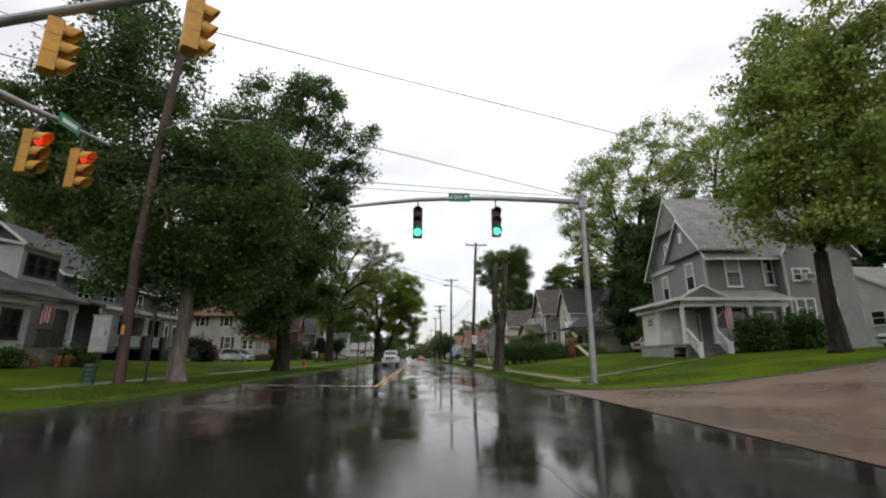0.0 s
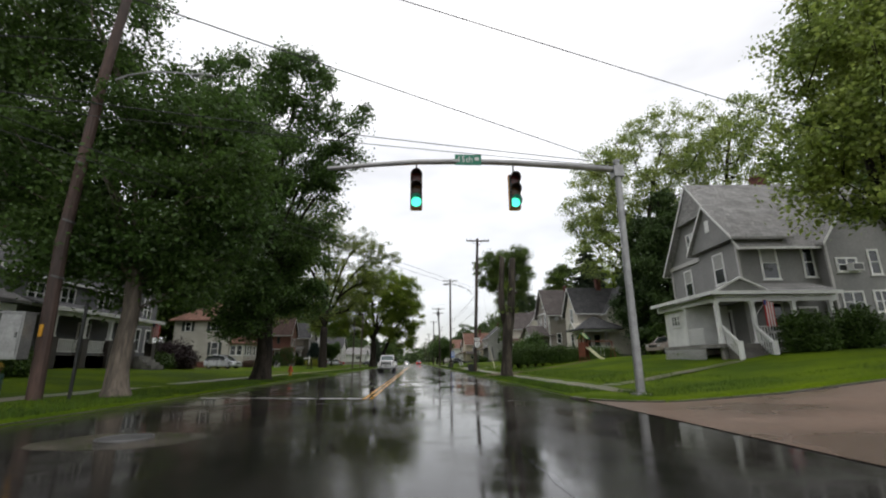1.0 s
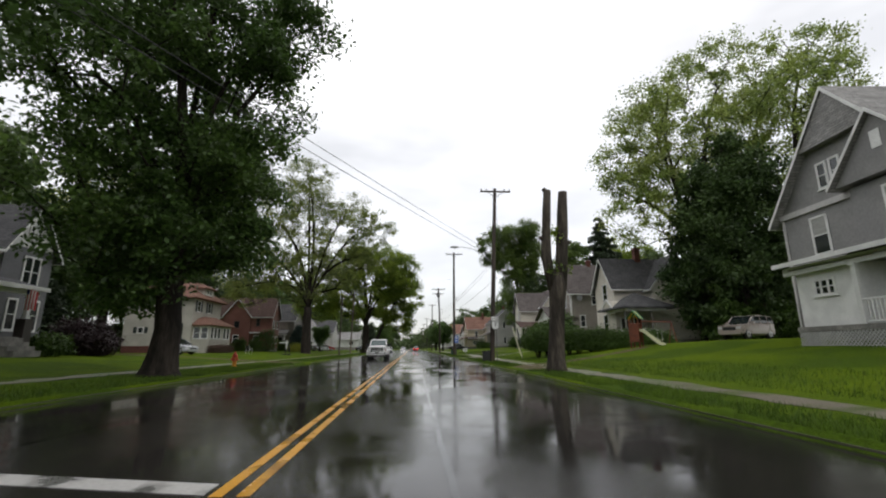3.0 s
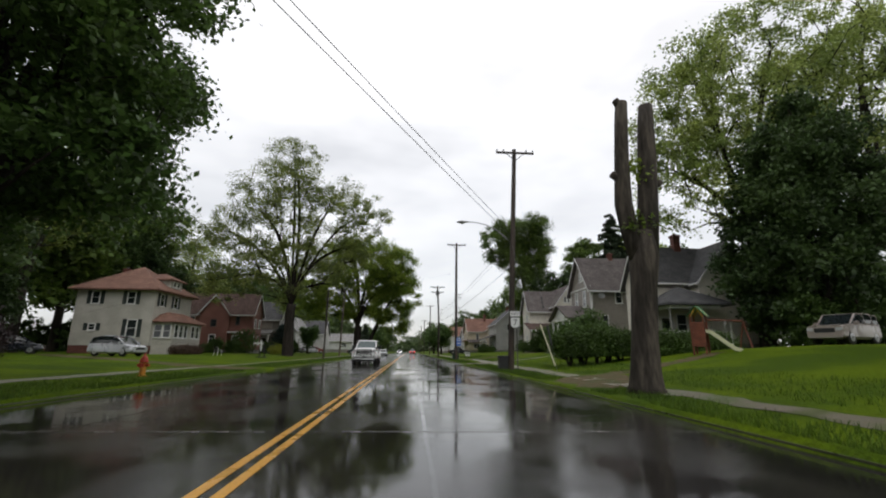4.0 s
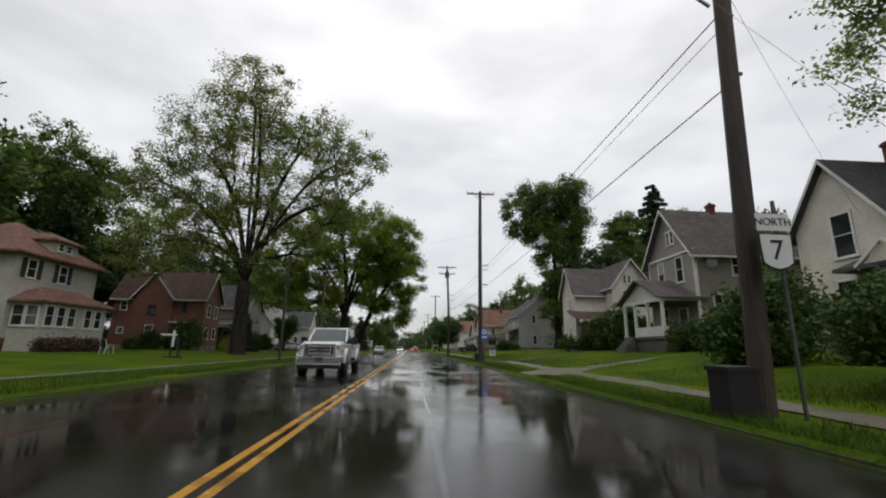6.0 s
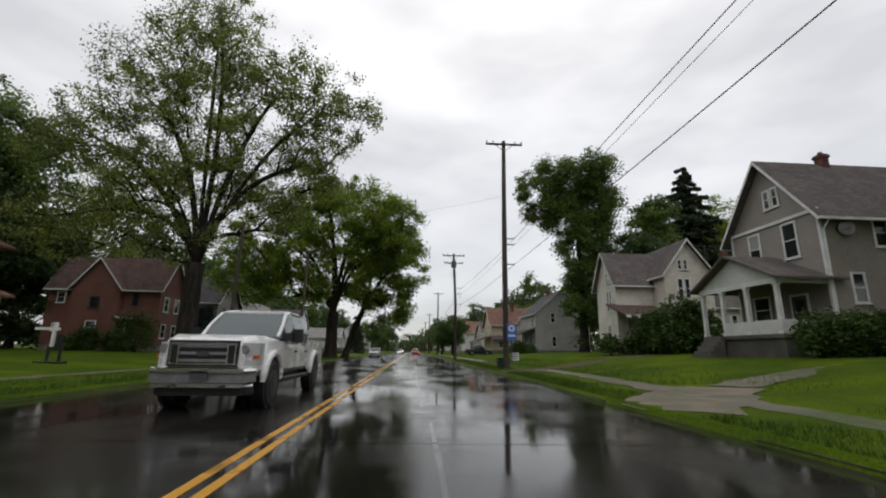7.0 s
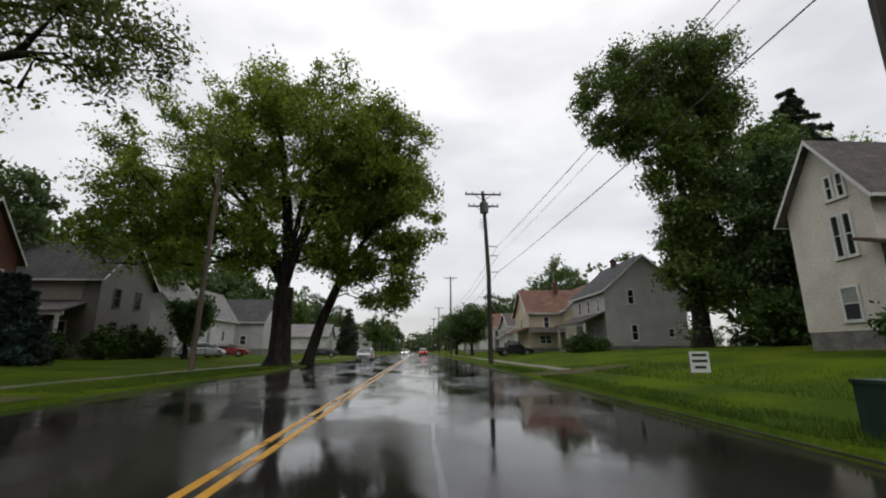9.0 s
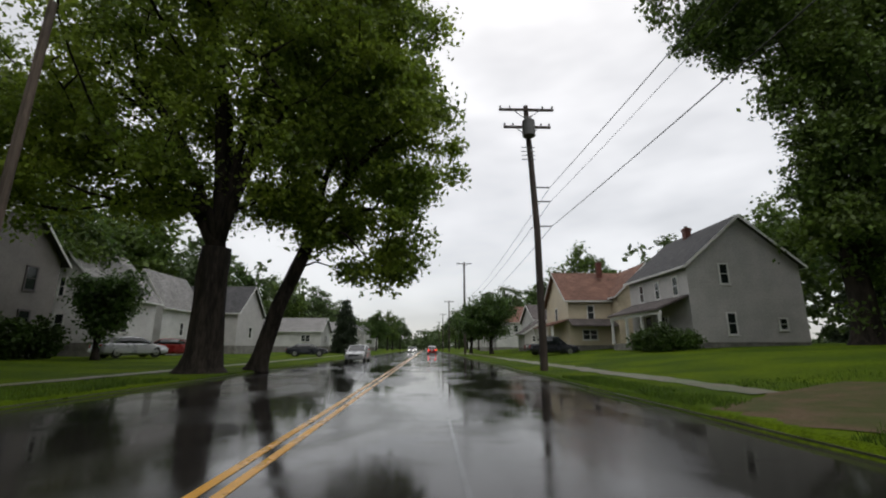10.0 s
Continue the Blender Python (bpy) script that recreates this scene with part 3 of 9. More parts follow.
M_PATCH = mat("worn_patch", (0.105, 0.092, 0.076), 0.12, vary=0.25, scale=1.6, fine=25, bump=0.03, second=(0.05, 0.045, 0.04), rough_vary=0.09)
# pale colour painted in for the sky's reflection in the cracks' water
M_CRACK = mat("crack_sky_gleam", (0.12, 0.112, 0.102), 0.25, vary=0.3, scale=2, fine=20, second=(0.05, 0.047, 0.043), blotch=(0.38, 0.55))
M_TAR = mat("tar_seal", (0.01, 0.01, 0.01), 0.12, vary=0.2, scale=3, fine=20)
patch(-4.75, 11.4, 1.25, 0.8, 2, M_PATCH, "pale worn patch round the manhole")
for i, (x0, y0, x1, y1) in enumerate(((-8, 17.2, 4.9, 17.6), (0.2, 18, 0.5, 60), (1.5, 3, 1.2, 15), (-7.8, 30.2, 4.8, 29.8), (-7.9, 44, 4.8, 44.6), (-7.9, 58.6, 4.9, 58.2), (-7.9, 73, 4.8, 73.4), (-7.9, 87.6, 4.8, 87.2), (0.4, 62, 0.6, 110), (-5.0, 20, -5.2, 62))):
    n = 30
    pts = [(x0 + (x1 - x0) * k / n + 0.06 * noise.noise((k * 0.9, i, 0)), y0 + (y1 - y0) * k / n + 0.06 * noise.noise((k * 0.9, i, 5)), 0.0) for k in range(n + 1)]
    s = Solid()
    long_y = abs(y1 - y0) > abs(x1 - x0)
    for a, b in pts_pairs(pts):
        w = 0.03 + 0.015 * noise.noise((a[0], a[1], 2))
        d = (w, 0) if long_y else (0, w)
        s.face_set([(a[0] - d[0], a[1] - d[1], 0.0025), (b[0] - d[0], b[1] - d[1], 0.0025), (b[0] + d[0], b[1] + d[1], 0.0025), (a[0] + d[0], a[1] + d[1], 0.0025)], [(0, 1, 2, 3) if not long_y else (3, 2, 1, 0)])
    pale = i in (0, 3, 6)
    alone("road_crack" if pale else "tar_seam", s, M_CRACK if pale else M_TAR, "water-filled crack in the asphalt, its sky reflection painted pale" if pale else "black tar seam across the asphalt", "road crack" if pale else "tar seam", "structure")
alone("stop_line", stop, M_WHITE_LINE, "faded white stop line across the lane", "road marking", "structure")


# ---- building blocks for houses ----
def window(house, face, at, along, z0, z1, width, panes=2, shutters=None, blind=0.0, trim=None, sill=True):
    """A framed sash window on a wall; face is the way that it looks: w, e, s or n."""
    out = 1 if face in "en" else -1
    f = 0.11

    def at_depth(a, c, d):
        return (at + out * d, a, c) if face in "we" else (a, at + out * d, c)

    def bar(name, a0, a1, c0, c1, near, parent):
        lo, hi = sorted((at - out * 0.03, at + out * near))
        s = Solid().box(lo, hi, a0, a1, c0, c1) if face in "we" else Solid().box(a0, a1, lo, hi, c0, c1)
        return part(name, s, trim or M_TRIM, parent)
    a, b = along - width / 2, along + width / 2
    mid = (z0 + z1) / 2
    s = Solid()
    loops = [((a, z0), (b, z0), (b, z1), (a, z1)), ((a + f, z0 + f * 0.8), (b - f, z0 + f * 0.8), (b - f, z1 - f), (a + f, z1 - f))]
    for d in (0.05, -0.03):
        for loop in loops:
            s.v += [at_depth(p, q, d) for p, q in loop]
    for i in range(4):
        j = (i + 1) % 4
        s.f += [(i, j, 4 + j, 4 + i), (8 + j, 8 + i, 12 + i, 12 + j), (j, i, 8 + i, 8 + j), (4 + i, 4 + j, 12 + j, 12 + i)]
    w = part("window", s, trim or M_TRIM, house)
    bar("meeting_rail", a + f, b - f, mid - 0.025, mid + 0.025, 0.035, w)
    for i in range(1, panes):
        c = a + (b - a) * i / panes
        bar("mullion", c - 0.05, c + 0.05, z0 + f * 0.8, z1 - f, 0.045, w)
    if sill:
        bar("sill", a - 0.06, b + 0.06, z0 - 0.06, z0 - 0.002, 0.09, w)
    for name, c0, c1 in (("upper_pane", mid + 0.025, z1 - f), ("lower_pane", z0 + f * 0.8, mid - 0.025)):
        g = Solid()
        lo, hi = sorted((at + out * 0.003, at + out * 0.014))
        if face in "we":
            g.box(lo, hi, a + f, b - f, c0, c1)
        else:
            g.box(a + f, b - f, lo, hi, c0, c1)
        shade = blind and name == "upper_pane"
        part(name, g, M_CURTAIN if shade else M_GLASS, w, "drawn pale blind behind the pane" if shade else "")
    if shutters:
        for side in (-1, 1):
            g = Solid()
            c = (a - 0.26) if side < 0 else (b + 0.26)
            lo, hi = sorted((at - out * 0.01, at + out * 0.05))
            if face in "we":
                g.box(lo, hi, c - 0.21, c + 0.21, z0, z1)
            else:
                g.box(c - 0.21, c + 0.21, lo, hi, z0, z1)
            part("shutter", g, shutters, house, "dark green-black louvred shutter")
    return w


def gable_walls(x0, x1, y0, y1, zb, ze, zr, axis):
    """Walls up to the eaves with a gable at both ends of the ridge's axis."""
    if axis == "x":
        m = (y0 + y1) / 2
        return Solid().prism([(x0, y0, zb), (x0, y1, zb), (x0, y1, ze), (x0, m, zr), (x0, y0, ze)], (x1 - x0, 0, 0))
    m = (x0 + x1) / 2
    return Solid().prism([(x0, y0, zb), (x1, y0, zb), (x1, y0, ze), (m, y0, zr), (x0, y0, ze)], (0, y1 - y0, 0))


def gable_roof(x0, x1, y0, y1, ze, zr, axis, over=0.45, thick=0.16):
    """Two slabs that meet at the ridge, with eaves and rakes that stand out."""
    s = Solid()
    a0, a1, b0, b1 = (y0, y1, x0, x1) if axis == "x" else (x0, x1, y0, y1)
    m, half = (a0 + a1) / 2, (a1 - a0) / 2
    slope = (zr - ze) / half
    for side in (-1, 1):
        edge, ez = m + side * (half + over), ze - slope * over
        ring = [(m, zr + 0.03), (edge, ez + 0.03), (edge, ez + 0.03 + thick), (m, zr + 0.03 + thick)]
        if axis == "x":
            s.prism([(b0 - over, p, q) for p, q in ring], (b1 - b0 + 2 * over, 0, 0))
        else:
            s.prism([(p, b0 - over, q) for p, q in ring], (0, b1 - b0 + 2 * over, 0))
    return s


def rake_boards(x0, x1, y0, y1, ze, zr, axis, end, over=0.45, w=0.22):
    """White barge boards under the roof's edge at one gable end (0 or 1)."""
    s = Solid()
    a0, a1, b0, b1 = (y0, y1, x0, x1) if axis == "x" else (x0, x1, y0, y1)
    m, half = (a0 + a1) / 2, (a1 - a0) / 2
    slope = (zr - ze) / half
    b = (b0 - over - 0.03) if end == 0 else (b1 + over)
    for side in (-1, 1):
        edge, ez = m + side * (half + over), ze - slope * over
        ring = [(m, zr + 0.17), (edge, ez + 0.17), (edge, ez + 0.17 - w), (m, zr + 0.17 - w)]
        if axis == "x":
            s.prism([(b, p, q) for p, q in ring], (0.03, 0, 0))
        else:
            s.prism([(p, b, q) for p, q in ring], (0, 0.03, 0))
    return s


def eave_boards(x0, x1, y0, y1, ze, zr, axis, over=0.45):
    """Gutters along both eaves."""
    out = []
    a0, a1, b0, b1 = (y0, y1, x0, x1) if axis == "x" else (x0, x1, y0, y1)
    half = (a1 - a0) / 2
    ez = ze - (zr - ze) / half * over
    for a in (a0 - over - 0.1, a1 + over):
        s = Solid()
        if axis == "x":
            s.box(b0 - over, b1 + over, a, a + 0.1, ez + 0.0, ez + 0.14)
        else:
            s.box(a, a + 0.1, b0 - over, b1 + over, ez + 0.0, ez + 0.14)
        out.append(s)
    return out


def hip_roof(x0, x1, y0, y1, ze, zr, over=0.5, thick=0.15):
    w, d = x1 - x0 + 2 * over, y1 - y0 + 2 * over
    cx, cy = (x0 + x1) / 2, (y0 + y1) / 2
    k = min(w, d) / 2
    r = [(cx - max(w / 2 - k, 0.05), cy - max(d / 2 - k, 0.05)), (cx + max(w / 2 - k, 0.05), cy - max(d / 2 - k, 0.05)),
         (cx + max(w / 2 - k, 0.05), cy + max(d / 2 - k, 0.05)), (cx - max(w / 2 - k, 0.05), cy + max(d / 2 - k, 0.05))]
    o = [(x0 - over, y0 - over), (x1 + over, y0 - over), (x1 + over, y1 + over), (x0 - over, y1 + over)]
    v = [(x, y, ze) for x, y in o] + [(x, y, ze + thick) for x, y in o] + [(x, y, zr) for x, y in r]
    f = [(3, 2, 1, 0), (8, 9, 10, 11)] + [(i, (i + 1) % 4, 4 + (i + 1) % 4, 4 + i) for i in range(4)] + [(4 + i, 4 + (i + 1) % 4, 8 + (i + 1) % 4, 8 + i) for i in range(4)]
    return Solid().face_set(v, f)


def shed_roof(x0, x1, y0, y1, z_low, z_high, low, thick=0.14):
    """A roof with one slope; low says which edge is the lower: w, e, s or n."""
    def z(x, y):
        k = {"w": (x - x0) / (x1 - x0), "e": (x1 - x) / (x1 - x0), "s": (y - y0) / (y1 - y0), "n": (y1 - y) / (y1 - y0)}[low]
        return z_low + k * (z_high - z_low)
    c = ((x0, y0), (x1, y0), (x1, y1), (x0, y1))
    return Solid().face_set([(x, y, z(x, y)) for x, y in c] + [(x, y, z(x, y) + thick) for x, y in c],
                            [(3, 2, 1, 0), (4, 5, 6, 7), (0, 1, 5, 4), (1, 2, 6, 5), (2, 3, 7, 6), (3, 0, 4, 7)])


def post(house, x, y, z0, z1, w=0.16, material=None):
    s = Solid().box(x - w / 2, x + w / 2, y - w / 2, y + w / 2, z0, z1)
    s.box(x - w * 0.75, x + w * 0.75, y - w * 0.75, y + w * 0.75, z1 - 0.12, z1)
    s.box(x - w * 0.7, x + w * 0.7, y - w * 0.7, y + w * 0.7, z0, z0 + 0.14)
    return part("porch_post", s, material or M_TRIM, house)


def railing(house, a, b, z0, z1, step=0.16, material=None):
    a, b = Vector((*a, 0)), Vector((*b, 0))
    s = Solid()
    up = Vector((0, 0, 1))
    s.beam(a + up * z1, b + up * z1, 0.08, 0.06)
    s.beam(a + up * (z0 + 0.1), b + up * (z0 + 0.1), 0.06, 0.05)
    rail = part("railing", s, material or M_TRIM, house)
    n = max(2, int((b - a).length / step))
    first = None
    for i in range(1, n):
        p = a + (b - a) * i / n
        if first is None:
            first = part("baluster", Solid().beam(p + up * (z0 + 0.12), p + up * (z1 - 0.03), 0.045), material or M_TRIM, rail)
            p1 = p
        else:
            more = new("baluster", first.data)
            more.parent, more.location = rail, p - p1
    return rail


def steps(house, x0, x1, y0, y1, z0, z1, n, way, material=None):
    """A flight of n steps going down towards way."""
    s = Solid()
    for i in range(n):
        top = z1 - (z1 - z0) * i / n
        if way == "s":
            d = (y1 - y0) / n
            s.box(x0, x1, y1 - d * (i + 1), y1 - d * i, z0 - 0.1, top)
        elif way == "w":
            d = (x1 - x0) / n
            s.box(x1 - d * (i + 1), x1 - d * i, y0, y1, z0 - 0.1, top)
        else:
            d = (x1 - x0) / n
            s.box(x0 + d * i, x0 + d * (i + 1), y0, y1, z0 - 0.1, top)
    return part("steps", s, material or M_FOUND, house)


def lattice(house, a, b, z0, z1, step=0.16):
    """Crossed laths below a porch floor."""
    a, b = Vector((*a, 0)), Vector((*b, 0))
    d = b - a
    n = int(d.length / step)
    h = z1 - z0
    s = Solid()
    u = d.normalized()
    for i in range(-int(h / step), n + 1):
        for sg in (1, -1):
            p0, p1 = i * step, i * step + h
            lo, hi = max(p0, 0), min(p1, d.length)
            if hi - lo < 0.05:
                continue
            za, zb = (lo - p0), (hi - p0)
            if sg < 0:
                za, zb = h - za, h - zb
            s.beam(a + u * lo + Vector((0, 0, z0 + za)), a + u * hi + Vector((0, 0, z0 + zb)), 0.02, 0.035)
    return part("lattice", s, M_LATTICE, house, "white diagonal porch lattice")


def chimney(house, x, y, z0, z1, w=0.6):
    s = Solid().box(x - w / 2, x + w / 2, y - w / 2, y + w / 2, z0, z1)
    s.box(x - w / 2 - 0.06, x + w / 2 + 0.06, y - w / 2 - 0.06, y + w / 2 + 0.06, z1 - 0.25, z1 - 0.08)
    c = part("chimney", s, M_CHIMNEY, house, "red brick chimney")
    part("flue", Solid().tube([(x, y, z1 - 0.02), (x, y, z1 + 0.18)], 0.13, 10), M_FOUND, c)
    return c


def front_door(house, face, at, along, z0, width=0.95, height=2.05, material=None):
    out = 1 if face in "en" else -1

    def slab(s, a0, a1, c0, c1, back, near):
        lo, hi = sorted((at + out * back, at + out * near))
        return s.box(lo, hi, a0, a1, c0, c1) if face in "we" else s.box(a0, a1, lo, hi, c0, c1)
    a, b = along - width / 2, along + width / 2
    s = Solid()
    slab(s, a - 0.12, a, z0, z0 + height + 0.12, -0.02, 0.06)
    slab(s, b, b + 0.12, z0, z0 + height + 0.12, -0.02, 0.06)
    slab(s, a, b, z0 + height, z0 + height + 0.12, -0.02, 0.06)
    d = part("door", slab(Solid(), a, b, z0, z0 + height, 0.0, 0.03), material or M_SHADOW_DOOR, house)
    part("door_frame", s, M_TRIM, d)
    part("door_pane", slab(Solid(), a + 0.2, b - 0.2, z0 + 1.0, z0 + height - 0.2, 0.03, 0.036), M_GLASS, d)
    return d


def block(h, x0, x1, y0, y1, zb, ze, zr, axis, wall, roof, ends=(0, 1), over=0.45, foot=0.8, wall_label=""):
    """One gabled body of a house: foundation, walls, roof, rake boards and gutters."""
    part("foundation", Solid().box(x0 + 0.03, x1 - 0.03, y0 + 0.03, y1 - 0.03, zb - foot - 1.0, zb + 0.02), M_FOUND, h)
    part("wall", gable_walls(x0, x1, y0, y1, zb, ze, zr, axis), wall, h, wall_label)
    r = part("roof", gable_roof(x0, x1, y0, y1, ze, zr, axis, over), roof, h)
    for e in ends:
        part("rake_board", rake_boards(x0, x1, y0, y1, ze, zr, axis, e, over), M_TRIM, r)
    for g in eave_boards(x0, x1, y0, y1, ze, zr, axis, over):
        part("gutter", g, M_TRIM, r)
    return r


def corner_boards(h, pts, z0, z1, material=None):
    for x, y in pts:
        part("corner_board", Solid().box(x - 0.07, x + 0.07, y - 0.07, y + 0.07, z0, z1), material or M_TRIM, h)


def flag(h, x, y, z, length=1.3, lean=(-0.5, -0.3)):
    """A hanging striped flag on a short staff."""
    staff = part("flag_staff", Solid().tube([(x, y, z - 0.5), (x + lean[0], y + lean[1], z + 0.35)], 0.015, 6), M_TRIM, h)
    tx, ty = x + lean[0], y + lean[1]
    for i in range(7):
        s = Solid()
        x0 = tx - 0.26 + i * 0.075
        s.box(x0, x0 + 0.075, ty - 0.02 - 0.02 * (i % 2), ty + 0.01 - 0.02 * (i % 2), z + 0.3 - length - 0.05 * math.sin(i * 1.3), z + 0.3 - 0.03 * i)
        part("flag_stripe", s, FLAG_RED if i % 2 == 0 else FLAG_WHITE, staff)
    part("flag_canton", Solid().box(tx - 0.27, tx - 0.14, ty - 0.06, ty - 0.045, z + 0.0, z + 0.28), FLAG_BLUE, staff)


FLAG_RED, FLAG_WHITE, FLAG_BLUE = plain("flag_red", (0.45, 0.04, 0.04), 0.7), plain("flag_white", (0.6, 0.58, 0.56), 0.7), plain("flag_blue", (0.03, 0.05, 0.2), 0.7)


# ---- grey corner house ----
def grey_corner_house():
    h = thing("house", (19.4, 29, 1.0), "grey clapboard two-storey house with a corner porch and grey shingle roof", "house")
    x0, x1, y0, y1, zb, ze, zr = 19.9, 29.2, 29.0, 37.5, 1.75, 8.35, 13.75
    r = block(h, x0, x1, y0, y1, zb, ze, zr, "x", M_SIDE_GREY, M_ROOF_GREY, ends=(0, 1), over=0.5)
    # front bay under its own smaller gable
    bx, by0, by1, bz = 19.2, 28.9, 33.1, 11.2
    part("bay_wall", Solid().box(bx + 0.35, x0 + 0.1, by0 + 0.12, by1 - 0.1, zb, ze), M_SIDE_GREY, h)
    m = (by0 + by1) / 2
    part("bay_gable", Solid().prism([(bx, by0 - 0.2, ze + 0.12), (bx, by1 + 0.2, ze + 0.12), (bx, m, bz)], (3.4, 0, 0)), M_SHINGLE_WALL, h, "shingled gable over the bay")
    s = Solid()
    for a, b in ((by0 - 0.45, m), (by1 + 0.45, m)):
        s.prism([(bx - 0.2, a, ze + 0.02), (bx - 0.2, b, bz + 0.08), (bx - 0.2, b, bz + 0.24), (bx - 0.2, a, ze + 0.18)], (3.9, 0, 0))
    part("bay_roof", s, M_ROOF_GREY, h)
    s = Solid()
    for a, b in ((by0 - 0.45, m), (by1 + 0.45, m)):
        s.prism([(bx - 0.24, a, ze + 0.0), (bx - 0.24, b, bz + 0.06), (bx - 0.24, b, bz + 0.25), (bx - 0.24, a, ze + 0.19)], (0.035, 0, 0))
    part("bay_rake", s, M_TRIM, h)
    part("gable_vent", Solid().box(bx - 0.03, bx, m - 0.22, m + 0.22, 9.55, 10.35), M_TRIM, h, "small louvred gable vent")
    # shingled hood at the top of the main gable
    top = (y0 + y1) / 2
    k = (zr - ze) / ((y1 - y0) / 2)
    zh = 11.15
    wy = (zr - zh) / k
    part("gable_hood", Solid().prism([(x0 - 0.42, top - wy, zh), (x0 - 0.42, top + wy, zh), (x0 - 0.42, top, zr)], (0.42, 0, 0)), M_ROOF_GREY, h, "shingled hood in the gable's peak")
    # belt course
    part("frieze", Solid().box(x0 - 0.12, x1 + 0.1, y0 - 0.12, y0 - 0.002, ze - 0.32, ze - 0.06).box(x0 - 0.12, x0 - 0.002, y0 - 0.12, y1 + 0.1, ze - 0.28, ze + 0.02), M_SIDE_PALE, h)
    corner_boards(h, [(x0, y1), (x1, y0), (bx + 0.38, by0 + 0.14)], zb, ze - 0.1, M_SIDE_PALE)
    window(h, "w", bx + 0.35, 30.95, 5.95, 8.0, 1.15, 1, blind=1)
    window(h, "w", x0, 35.3, 5.75, 7.75, 1.05, 1, blind=1)
    window(h, "w", x0, 34.55, 9.0, 10.4, 0.62, 1)
    window(h, "w", x0, 33.8, 9.0, 10.4, 0.62, 1)
    window(h, "s", y0, 21.45, 5.9, 8.0, 1.1, 1, blind=1)
    window(h, "s", y0, 23.9, 6.0, 7.95, 0.75, 1)
    # wing towards the side street, under its own gable
    wx0, wy = 24.5, y0 - 0.7
    part("wing_wall", gable_walls(wx0, x1, wy, y0 + 3.0, zb, ze, 11.6, "y"), M_SIDE_GREY, h, "grey clapboard side wing")
    part("wing_foundation", Solid().box(wx0 + 0.03, x1 - 0.03, wy + 0.03, y0, 0.4, zb + 0.02), M_FOUND, h)
    part("wing_roof", gable_roof(wx0, x1, wy, y0 + 3.2, ze, 11.6, "y", 0.4), M_ROOF_GREY, h)
    part("wing_rake", rake_boards(wx0, x1, wy, y0 + 3.2, ze, 11.6, "y", 0, 0.4), M_TRIM, h)
    corner_boards(h, [(wx0, wy)], zb, ze - 0.1, M_SIDE_PALE)
    window(h, "s", wy, 25.6, 6.2, 7.1, 1.3, 2)
    window(h, "s", wy, 25.5, 3.7, 5.05, 1.35, 2)
    window(h, "s", wy, 27.2, 3.75, 5.1, 0.95, 2)
    window(h, "s", wy, 27.3, 6.0, 7.6, 0.7, 1)
    window(h, "s", y0, 21.2, 2.7, 4.5, 1.1, 1)
    window(h, "w", x0, 35.4, 2.8, 4.5, 1.3, 1)
    front_door(h, "s", y0, 19.95 + 3.3, 2.05)
    front_door(h, "w", bx + 0.33, 31.0, 2.05)
    ac = part("air_conditioner", Solid().box(25.55, 26.2, wy - 0.45, wy - 0.02, 6.22, 6.68), M_TRIM, h, "white window air conditioner")
    part("grille", Solid().box(25.6, 26.15, wy - 0.46, wy - 0.45, 6.27, 6.63), M_DARK_STEEL, ac)
    # porch on two sides
    px, py, pf = 16.6, 27.3, 2.0
    part("porch_floor", Solid().box(px, bx + 0.36, py, y1 - 3.7, pf - 0.2, pf).box(bx + 0.37, 23.4, py, y0 - 0.01, pf - 0.2, pf), M_FOUND, h, "grey painted porch boards")
    part("porch_ceiling", Solid().box(px, bx + 0.34, py, y1 - 3.7, 4.55, 4.62).box(bx + 0.35, 23.4, py, y0 - 0.01, 4.55, 4.62), M_SIDE_GREY, h)
    s = Solid()
    ox, oy, xe, yn = px - 0.4, py - 0.4, 23.7, y1 - 3.3
    zi, zo, th = 5.55, 4.75, 0.13
    ix, iy = x0 + 0.02, y0 + 0.0
    for ring in ([(ox, oy, zo), (ox, yn, zo), (ix, yn, zi), (ix, iy, zi)], [(xe, oy, zo), (ox, oy, zo), (ix, iy, zi), (xe, iy, zi)]):
        s.face_set(ring + [(a, b, c + th) for a, b, c in ring], [(0, 1, 2, 3), (7, 6, 5, 4), (0, 4, 5, 1), (1, 5, 6, 2), (2, 6, 7, 3), (3, 7, 4, 0)])
    part("porch_roof", s, M_ROOF_GREY, h)
    part("porch_beam", Solid().box(px, px + 0.18, py, yn - 0.1, 4.36, 4.72).box(px, xe - 0.1, py, py + 0.18, 4.36, 4.72)
         .box(ox - 0.04, ox - 0.006, oy - 0.04, yn, zo - 0.04, zo + 0.16).box(ox - 0.006, xe, oy - 0.04, oy - 0.006, zo - 0.04, zo + 0.16), M_TRIM, h)
    # little pediment over the steps
    m0, m1 = 16.7, 19.3
    part("pediment", Solid().prism([(m0, oy + 0.05, 4.88), (m1, oy + 0.05, 4.88), ((m0 + m1) / 2, oy + 0.05, 5.6)], (0, 1.4, 0)), M_SIDE_GREY, h, "small pediment over the steps")
    s = Solid()
    for a in (m0 - 0.2, m1 + 0.2):
        s.beam((a, oy + 0.02, 4.9), ((m0 + m1) / 2, oy + 0.02, 5.68), 0.14, 0.1)
    part("pediment_rake", s, M_TRIM, h)
    for x, y in ((px + 0.1, py + 0.1), (18.75, py + 0.1), (21.1, py + 0.1), (23.25, py + 0.1), (px + 0.1, 30.6)):
        post(h, x, y, pf, 4.4, 0.19)
